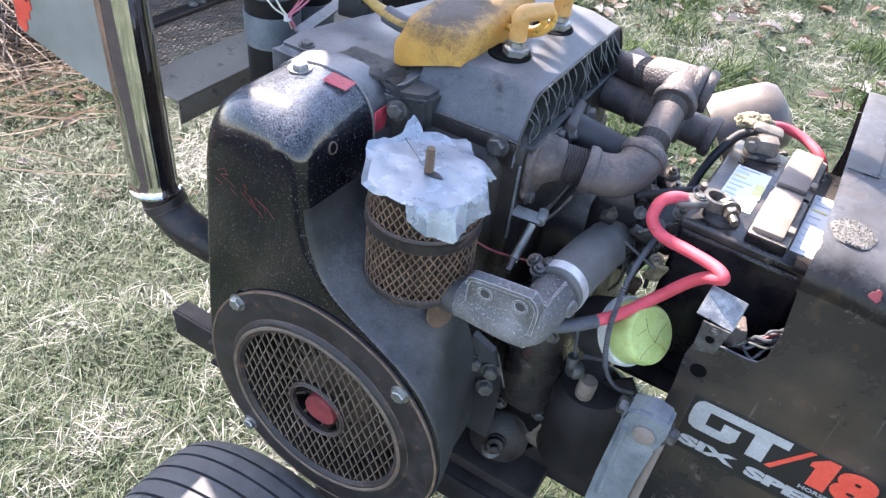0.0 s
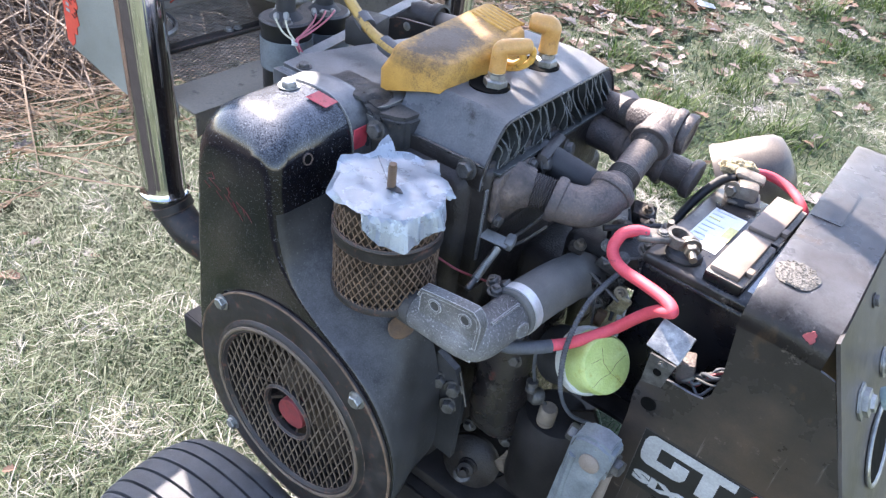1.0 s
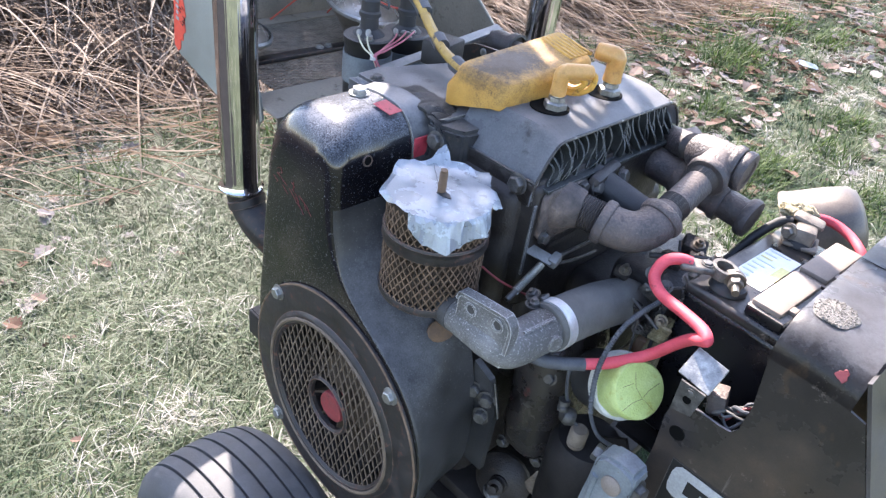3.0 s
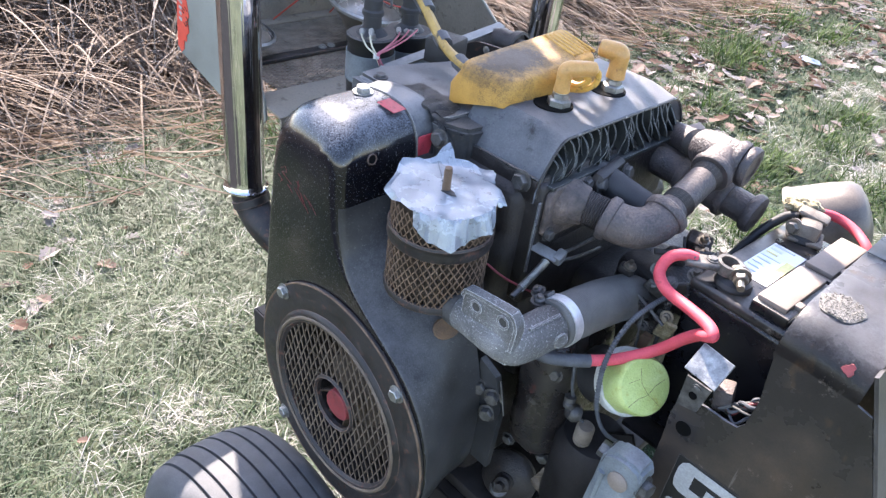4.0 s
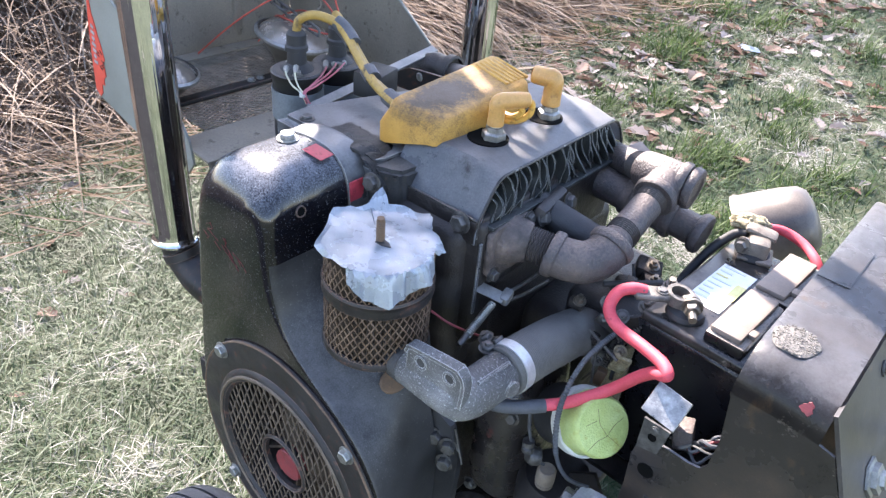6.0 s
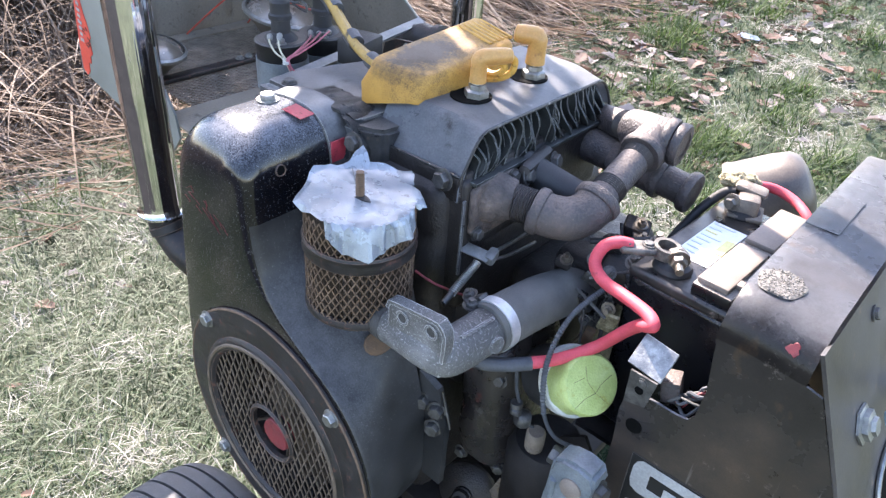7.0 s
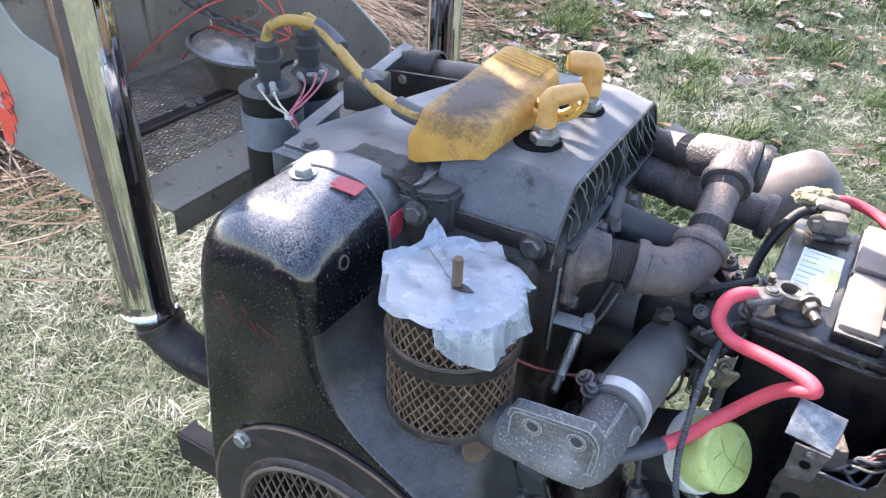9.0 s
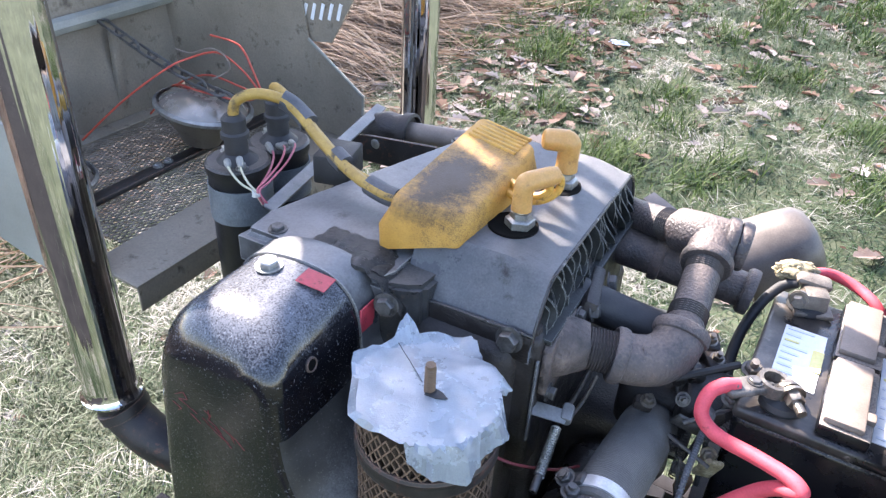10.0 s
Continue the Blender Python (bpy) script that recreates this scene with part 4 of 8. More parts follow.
    for s in (-1, 1):
        for k in range(-22, 23):
            c = k * step
            # line x = c + 0.42*s*z, clipped to the ring between r0 and R
            def cut(rad):
                qa, qb, qc = 1 + 0.42 ** 2, 2 * 0.42 * s * c, c * c - rad * rad
                d = qb * qb - 4 * qa * qc
                return None if d <= 0 else ((-qb - math.sqrt(d)) / (2 * qa), (-qb + math.sqrt(d)) / (2 * qa))
            o = cut(R)
            if not o:
                continue
            i = cut(r0)
            for z0, z1 in ([o] if not i else [(o[0], i[0]), (i[1], o[1])]):
                if z1 - z0 < 0.004:
                    continue
                m = max(1, int((z1 - z0) / 0.01))
                prev = None
                for q in range(m + 1):
                    z = z0 + (z1 - z0) * q / m
                    x = c + s * z * 0.42
                    p = HUB + Vector((x, -0.0035 + s * 0.0006 + 0.0012 * noise.noise(Vector((x * 30, z * 30, 1))), z))
                    if prev:
                        strip_box(bm, prev, p, 0.0013, 0.0012, (0, -1, 0))
                    prev = p
    part("screen", bm, M["screen"], eng, "brown expanded-metal fan screen")
    bm = B()
    lathe(bm, [(0.031, 0.0), (0.031, 0.005), (0.0335, 0.0075), (0.0365, 0.005), (0.0365, 0.0)], HUB, (0, -1, 0), 40)
    part("hub_ring", bm, M["worn_black"], eng)
    bm = B()
    lathe(bm, [(0.0, 0.002), (0.0185, 0.002), (0.0195, 0.0005), (0.0195, -0.010), (0, -0.010)], HUB + Vector((0.002, 0, -0.003)), (0, -1, 0), 14, jitter=lambda a, h: 1 + 0.05 * math.sin(3 * a))
    part("hub_cap", bm, M["dull_red"], eng, "faded red hub cap")
    for a in (45, 135, 225, 315):
        bm = B()
        hexbolt(bm, HUB + Vector((0.139 * math.cos(radians(a)), -0.004, 0.139 * math.sin(radians(a)))), (0, -1, 0), 0.0072, 0.0065)
        part("bolt", bm, M["zinc"], ring)
    # top bolt, side hole, stickers, scratches
    bm = B()
    hexbolt(bm, (-0.080, 0.080, 0.858), (0, 0, 1), 0.0078, 0.0065)
    part("top_bolt", bm, M["zinc"], eng, "zinc hex bolt")
    # the side hole is a black disc, its inner shade painted
    bm = B()
    lathe(bm, [(0.0, 0.0004), (0.0045, 0.0004), (0.0047, -0.004)], (-0.0125, 0.040, 0.824), (1, 0, 0.2), 16)
    part("shroud_hole_shade", bm, M["hole_shade"], eng)
    bm = B()
    lathe(bm, [(0.0044, 0.0004), (0.0048, 0.0012), (0.0056, 0.0008), (0.0060, -0.001)], (-0.0125, 0.040, 0.824), (1, 0, 0.2), 20)
    part("hole_lip", bm, M["worn_black"], eng)
    for c, s, m in (((-0.040, 0.084, 0.8585), (0.024, 0.018, 0.0006), Euler((0, 0.12, 0.1)).to_matrix().to_4x4()), ((-0.0105, 0.106, 0.822), (0.0016, 0.018, 0.024), Matrix())):
        bm = B()
        box(bm, c, s, 0.0004, m, 1)
        part("sticker", bm, M["red_mark"], eng, "torn faded red sticker")
    # thin red scribbles where a sticker was torn off
    for line in ([(-0.108, 0.781), (-0.099, 0.787), (-0.096, 0.781), (-0.105, 0.778), (-0.098, 0.775)], [(-0.080, 0.779), (-0.074, 0.776), (-0.078, 0.771), (-0.071, 0.768), (-0.066, 0.762)],
                 [(-0.083, 0.770), (-0.070, 0.760), (-0.060, 0.756)], [(-0.072, 0.766), (-0.058, 0.752)], [(-0.102, 0.777), (-0.088, 0.771)], [(-0.057, 0.767), (-0.054, 0.759)], [(-0.112, 0.772), (-0.104, 0.768), (-0.108, 0.765)], [(-0.095, 0.768), (-0.086, 0.762)], [(-0.076, 0.781), (-0.076, 0.770)], [(-0.066, 0.770), (-0.052, 0.764), (-0.045, 0.757)]):
        bm = B()
        for p, q in zip(line, line[1:]):
            strip_box(bm, (p[0], -0.0002, p[1]), (q[0], -0.0002, q[1]), 0.0003, 0.0003, (0, -1, 0))
        part("scratch", bm, M["dull_red"], eng, "fine red scratch", smooth=False)
    # top tin, folded corner and crankcase
    bm = B()
    plate(bm, [(-0.147, 0.119), (-0.004, 0.119), (0.002, 0.135), (0.002, 0.40), (-0.070, 0.402), (-0.082, 0.380), (-0.130, 0.200), (-0.142, 0.155)], lambda u, v, w: (u, v, 0.849 - w), 0.03)
    bmesh.ops.bevel(bm, geom=[e for e in bm.edges if abs(e.verts[0].co.z - 0.849) < 1e-5 and abs(e.verts[1].co.z - 0.849) < 1e-5], offset=0.007, segments=3, affect="EDGES")
    tin = part("top_tin", bm, M["tin"], eng, "dusty grey top tin")
    for p in ((-0.118, 0.135, 0.849), (-0.074, 0.372, 0.849)):
        bm = B()
        hexbolt(bm, p, (0, 0, 1), 0.006, 0.0045)
        part("bolt", bm, M["dull_bolt"], tin)
    bm = B()
    plate(bm, [(-0.022, 0.119), (-0.006, 0.121), (0.012, 0.128), (0.022, 0.136), (0.024, 0.16), (-0.02, 0.16)], lambda u, v, w: (u, v, 0.846 - 0.10 * max(0, u) - w), 0.14)
    bmesh.ops.bevel(bm, geom=bm.edges[:], offset=0.004, segments=2, affect="EDGES")
    corner = part("corner_tin", bm, M["sealant"], eng, "creased dirty corner tin")
    bm = B()
    hexbolt(bm, (0.0, 0.116, 0.832), (0.2, -1, 0.1), 0.0075, 0.007)
    part("bolt", bm, M["dull_bolt"], corner)
    def drape(u0, u1, v0, v1, lift, seed):
        """A torn, wrinkled sheet lying over the rounded corner: u runs down the corner, v backwards."""
        bm = B()
        nu, nv = 26, 20
        g = []
        for i in range(nu + 1):
            row = []
            for j in range(nv + 1):
                u = u0 + (u1 - u0) * i / nu
                v = v0 + (v1 - v0) * j / nv
                e = 1.0 if 0 < i < nu and 0 < j < nv else 0.0
                v += 0.004 * noise.noise(Vector((u * 9, seed, j * 0.7)))
                u2 = u + (0.10 * noise.noise(Vector((v * 90, seed, 1))) if i in (0, nu) else 0)
                c = 1.35 * max(u2, 0)
                x = -0.036 + 0.05 * u2 if u2 < 0 else -0.036 + 0.046 * math.sin(min(c, 1.57)) + 0.008 * max(0, c - 1.57)
                z = 0.852 if u2 < 0 else 0.852 - 0.040 * (1 - math.cos(min(c, 1.57))) - 0.05 * max(0, c - 1.57)
                w = 0.0034 * abs(noise.noise(Vector((u * 3.2, v * 45, seed)))) + 0.0011 * abs(noise.noise(Vector((u * 8 + 3, v * 80, seed))))
                z += lift + w * e
                row.append(bm.verts.new((x + w * e * 0.6, v, z)))
            g.append(row)
        for i in range(nu):
            for j in range(nv):
                bm.faces.new((g[i][j], g[i + 1][j], g[i + 1][j + 1], g[i][j + 1]))
        bmesh.ops.solidify(bm, geom=bm.faces[:], thickness=0.0012)
        ob = part("sealant_patch", bm, M["sealant"], corner, "crumpled dark sealing tape")
        ob.data.set_sharp_from_angle(angle=radians(16))

    drape(-0.9, 1.15, 0.121, 0.160, 0.0004, 3.1)
    drape(-0.55, 0.62, 0.117, 0.140, 0.0022, 8.4)
    drape(0.25, 1.45, 0.124, 0.156, 0.0020, 5.2)
    bm = B()
    box(bm, (0.0, 0.285, 0.60), (0.20, 0.31, 0.43), 0.02, None, 3)
    part("crankcase", bm, M["casting"], eng, "oily black crankcase")
    bm = B()
    box(bm, (0.055, 0.285, 0.655), (0.125, 0.235, 0.20), 0.012, None, 3)
    part("cylinder_base", bm, M["casting"], eng)
    # dark block added to fill the shaded gap below the exhaust
    bm = B()
    box(bm, (0.150, 0.335, 0.565), (0.085, 0.20, 0.26), 0.02, None, 4)
    part("gap_filler", bm, M["casting"], eng)
    # side of the cylinder block below the head, with a rib along its edge
    bm = B()
    box(bm, (0.045, 0.265, 0.752), (0.142, 0.240, 0.148), 0.008, None, 3)
    blk = part("cylinder_block", bm, M["casting"], eng, "dirty black cylinder block")
    bm = B()
    box(bm, (0.1150, 0.1450, 0.766), (0.0022, 0.004, 0.082), 0.0007)
    part("block_rib", bm, M["tin"], blk)
    bm = B()
    box(bm, (0.168, 0.185, 0.590), (0.062, 0.115, 0.172), 0.027, Euler((0, -0.06, 0)).to_matrix().to_4x4(), 6)
    for v in bm.verts:
        v.co += 0.0014 * noise.noise_vector(v.co * 42)
    part("gear_cover", bm, M["engine_paint"], eng, "rounded oily gear cover with red traces")
    bm = B()
    bmesh.ops.create_icosphere(bm, subdivisions=3, radius=1.0)
    for v in bm.verts:
        v.co = Vector((0.166 + 0.021 * v.co.x, 0.136 + 0.013 * v.co.y, 0.566 + 0.045 * v.co.z)) + 0.001 * noise.noise_vector(v.co * 3)
    part("cover_boss", bm, M["engine_paint"], eng, "oily bulge in the gear cover")
    for p, ax in (((0.186, 0.137, 0.640), (0.1, -1, 0.2)), ((0.150, 0.139, 0.640), (0.1, -1, 0.2)), ((0.194, 0.146, 0.510), (0.5, -1, 0)), ((0.150, 0.137, 0.508), (0.1, -1, 0))):
        bm = B()
        hexbolt(bm, p, ax, 0.0062, 0.006)
        part("cover_bolt", bm, M["dull_bolt"], eng)
    bm = B()
    lathe(bm, [(0, 0), (0.036, 0), (0.036, 0.006), (0.030, 0.013), (0.012, 0.017), (0.012, 0.020), (0.0105, 0.0215), (0.010, 0.027), (0.0055, 0.029), (0.005, 0.036), (0, 0.037)], (0.152, 0.158, 0.425), (0.25, -1, 0.35), 24)
    part("side_boss", bm, M["casting"], eng)
    bm = B()
    lathe(bm, [(0, 0), (0.012, 0), (0.012, 0.004), (0.008, 0.006), (0.008, 0.016), (0.005, 0.02), (0, 0.02)], (0.152, 0.14, 0.415), (0.1, -0.4, 0.9), 14)
    part("drain_fitting", bm, M["dull_bolt"], eng)
    # rear edge bolts of the scroll
    bm = B()
    plate(bm, [(0.122, 0.64), (0.146, 0.63), (0.160, 0.595), (0.158, 0.50), (0.135, 0.50), (0.124, 0.58)], lambda u, v, w: (u, 0.0905 + w, v), 0.008)
    lip = part("rear_lip", bm, M["dusty_black"], eng)
    for p in ((0.1300, 0.0895, 0.606), (0.1480, 0.0900, 0.605), (0.1460, 0.0890, 0.580)):
        bm = B()
        hexbolt(bm, p, (0.35, -1, 0.1), 0.0075, 0.008)
        part("bolt", bm, M["dull_bolt"], lip)
    bm = B()
    rod(bm, (0.1500, 0.094, 0.628), (0.1640, 0.093, 0.588), 0.0012, 6)
    part("pin", bm, M["dull_bolt"], lip)
    # head cover: sheet with a flat top, creased to a slope in front and to a lesser one above the open exhaust side
    bm = B()

    def smin(p, q, k):
        h = max(k - abs(p - q), 0.0) / k
        return min(p, q) - h * h * k * 0.25

    def roof_z(x, y):
        near = smoothstep(0.065, 0.106, x)
        z = smin(0.8702, 0.8697 - (x - 0.083) * 0.20, 0.003)
        z = smin(z, 0.8265 + (y - 0.1455) * 1.68, 0.003 + 0.016 * near)
        return smin(z, 0.8700 - (y - 0.378) * 1.7, 0.006 + 0.02 * near)

    nx, ny = 30, 64
    g = []
    for i in range(nx + 1):
        x = -0.004 + 0.1110 * i / nx
        g.append([bm.verts.new((x, 0.1455 + 0.2575 * j / ny, roof_z(x, 0.1455 + 0.2575 * j / ny) + 0.0006 * noise.noise(Vector((x * 14, j * 0.07, 7.3))))) for j in range(ny + 1)])
    g.insert(0, [bm.verts.new((-0.005, v.co.y, 0.812)) for v in g[0]])
    g.append([bm.verts.new((0.1078, v.co.y, v.co.z - 0.0022)) for v in g[-1]])
    for p, q in zip(g, g[1:]):
        for j in range(ny):
            bm.faces.new((p[j], p[j + 1], q[j + 1], q[j]))
    bmesh.ops.solidify(bm, geom=bm.faces[:], thickness=0.0018)
    cover = part("head_cover", bm, M["cover"], eng, "worn slate-grey sheet-metal head cover")
    cover.data.set_sharp_from_angle(angle=radians(30))
    bm = B()
    box(bm, (0.0515, 0.1440, 0.8150), (0.113, 0.0035, 0.024), 0.0012)
    part("front_lip", bm, M["casting"], cover)
    bm = B()
    sweep(bm, smooth_line([(-0.006, 0.1445, 0.8265), (0.03, 0.1432, 0.8278), (0.10, 0.1436, 0.8285), (0.107, 0.1448, 0.8275)], 4), 0.0014, 8)
    part("lip_bead", bm, M["chipped_black"], cover)
    # rolled rim round the open side
    bm = B()
    line = [Vector((0.1085, 0.1445, 0.803)), Vector((0.1082, 0.1450, 0.818))] + [Vector((0.1080, 0.1475 + 0.252 * k / 60, roof_z(0.107, 0.1475 + 0.252 * k / 60) - 0.0012)) for k in range(61)] + [Vector((0.1080, 0.4005, 0.812))]
    sweep(bm, line, 0.0015, 8)
    part("side_rim", bm, M["chipped_black"], cover, "black rim chipped to bare metal")
    bm = B()
    plate(bm, [(0.1425, 0.803), (0.1500, 0.803), (0.1500, 0.826), (0.1525, 0.834), (0.1465, 0.828), (0.1425, 0.815)], lambda u, v, w: (0.1086 - w, u, v), 0.003)
    part("side_post", bm, M["cover"], cover)
    bm = B()
    hexbolt(bm, (0.092, 0.1408, 0.8215), (0, -1, 0.1), 0.0082, 0.008)
    part("bolt", bm, M["dull_bolt"], cover)
    # cooling fins in the opening
    bm = B()
    box(bm, (0.052, 0.268, 0.812), (0.118, 0.236, 0.036), 0.004)
    head = part("cylinder_head", bm, M["casting"], eng)
    bm = B()
    box(bm, (0.108, 0.270, 0.8215), (0.027, 0.236, 0.005), 0.002)
    part("fin_shelf", bm, M["fin"], head)
    y, rng = 0.158, random.Random(4)
    while y < 0.389:
        gap = any(abs(y - g) < 0.0055 for g in (0.214, 0.262, 0.318))
        bm = B()
        deep = 0.022 if gap else rng.uniform(0, 0.005)
        hook = rng.uniform(0.007, 0.019) * (1 if y < 0.23 else -1 if y > 0.29 else 0.3)
        prev = None
        for q in range(8):
            u = q / 7
            z = 0.8245 + max(0.004, roof_z(0.106, y) - 0.0025 - 0.8245) * u
            x1 = 0.1170 - deep - 0.0125 * u ** 2 - 0.003 * math.sin(u * 5 + y * 400)
            yy = y + hook * math.sin(u * 2.4)
            cur = [bm.verts.new((x, yy + d, z)) for x, d in ((0.088, -0.0008), (x1, -0.0011), (x1, 0.0011), (0.088, 0.0008))]
            if prev:
                for k in range(3):
                    bm.faces.new((prev[k], prev[k + 1], cur[k + 1], cur[k]))
            prev = cur
        part("fin", bm, M["fin"], head)
        y += 0.0052 + rng.uniform(-0.0009, 0.0011)
    # spark plugs in their wells
    for px, py in ((0.060, 0.219), (0.065, 0.305)):
        # a black disc on the cover paints the shade in the well
        bm = B()
        lathe(bm, [(0.0205, -0.001), (0.0205, 0.0006), (0.0195, 0.0009), (0.0188, 0.0004), (0, 0.0004)], (px - 0.004, py - 0.003, 0.8703), (0, 0, 1), 28)
        well = part("plug_well_shade", bm, M["hole_shade"], cover, "black disc painting the shade in a spark plug well")
        plug = B()
        lathe(plug, [(0, -0.004), (0.0122, -0.004), (0.0122, 0.0062), (0.0108, 0.0074), (0.0088, 0.0080), (0.0086, 0.0125), (0.0066, 0.0135), (0, 0.0135)], (px, py, 0.8704), (0, 0, 1), 6, start=0.4)
        part("spark_plug", plug, M["zinc"], eng, "zinc-plated spark plug")
    return eng


build_engine()


def build_ignition_cover():
    ob = thing("ignition_cover", (0, 0.24, 0.852), "sooty yellow ignition box standing on the head cover", "engine part")
    low = [(-0.034, 0.152), (0.034, 0.166), (0.041, 0.270), (0.036, 0.318), (-0.034, 0.332)]
    top = [(-0.027, 0.156), (0.037, 0.170), (0.040, 0.268), (0.034, 0.312), (-0.030, 0.328)]
    def rounded(poly, r, n=6):
        out = []
        for i in range(len(poly)):
            p, c, q = Vector(poly[i - 1]), Vector(poly[i]), Vector(poly[(i + 1) % len(poly)])
            a, b = c + (p - c).normalized() * r, c + (q - c).normalized() * r
            for k in range(n + 1):
                t = k / n
                out.append(a * (1 - t) ** 2 + c * 2 * t * (1 - t) + b * t * t)
        return out

    lo, hi = rounded(low, 0.011), rounded(top, 0.012)
    ctr = sum(hi, Vector((0, 0))) / len(hi)

    def roof(p):
        return 0.8945 + 0.010 * (p.y - 0.16) / 0.17 - 0.004 * (p.x / 0.04) + 0.0012 * noise.noise(Vector((p.x * 60, p.y * 60, 2)))

    bm = B()
    rings = [[bm.verts.new((p.x, p.y, 0.853 if p.x < -0.003 else 0.8655)) for p in lo]]
    rings.append([bm.verts.new((p.x * 1.02, p.y, 0.872)) for p in lo])
    F = 0.010
    for k in range(6):
        th = radians(18 * k)
        ring = []
        for p, l in zip(hi, lo):
            q = p + (ctr - p).normalized() * F * (1 - math.cos(th))
            ring.append(bm.verts.new((q.x, q.y, roof(q) - F * (1 - math.sin(th)))))
        rings.append(ring)
    for s in (0.75, 0.5, 0.25):
        ring = []
        for v in rings[7]:
            q = ctr + (v.co.xy - ctr) * s
            ring.append(bm.verts.new((q.x, q.y, roof(q) + 0.0004)))
        rings.append(ring)
    for a, b in zip(rings, rings[1:]):
        for i in range(len(a)):
            j = (i + 1) % len(a)
            bm.faces.new((a[i], a[j], b[j], b[i]))
    bm.faces.new(rings[-1])
    part("cover_shell", bm, M["yellow"], ob, "sooty yellow painted shell")
    for k in range(6):
        bm = B()
        y = 0.2795 + 0.0068 * k
        sweep(bm, [(-0.021, y + 0.006, 0.9042), (0.0, y + 0.003, 0.9022), (0.026, y, 0.8994)], 0.0019, 8)
        part("rib", bm, M["yellow_clean"], ob)
    # rubber boots bent square over the plugs; the leads run back to the box
    for (px, py), arm, up, r in (((0.060, 0.219), (0.0180, 0.0262), 0.9085, 0.0080), ((0.065, 0.305), (-0.0215, -0.0105), 0.9120, 0.0096)):
        d = Vector((arm[0], arm[1], 0.001))
        foot, knee = Vector((px, py, 0.8850)), Vector((px, py, up))
        line = [foot, foot.lerp(knee, 0.3), foot.lerp(knee, 0.72)]
        for k in range(1, 6):
            t = k / 6
            line.append(foot.lerp(knee, 0.78) * (1 - t) ** 2 + knee * 2 * t * (1 - t) + (knee + d * 0.20) * t * t)
        line += [knee + d * 0.36, knee + d * 0.8, knee + d * 0.95, knee + d]
        boot = B()
        sweep(boot, line, r, 18, radii=[r * 1.06, r, r] + [r * 1.04] * 5 + [r * 1.02, r * 0.98, r * 0.86, r * 0.6])
        bt = part("plug_boot", boot, M["amber"], ob, "translucent amber rubber plug boot")
        boot = B()
        lathe(boot, [(0.0052, 0), (0.0066, 0), (0.0066, 0.006), (0.0052, 0.006)], (px, py, 0.8795), (0, 0, 1), 18)
        part("insulator", boot, M["white_plastic"], bt, "white plug insulator")
    for line in ([(0.075, 0.241, 0.9085), (0.0795, 0.2475, 0.905), (0.0785, 0.2475, 0.894), (0.070, 0.242, 0.886), (0.056, 0.236, 0.883), (0.042, 0.238, 0.884), (0.030, 0.246, 0.886)],
                 [(0.070, 0.236, 0.904), (0.074, 0.241, 0.897), (0.066, 0.238, 0.8895), (0.052, 0.240, 0.8885), (0.036, 0.250, 0.890)]):
        w = B()
        sweep(w, smooth_line(line, 6), 0.0033, 9)
        part("lead", w, M["yellow_clean"], ob, "yellow plug lead looped to the box")


build_ignition_cover()


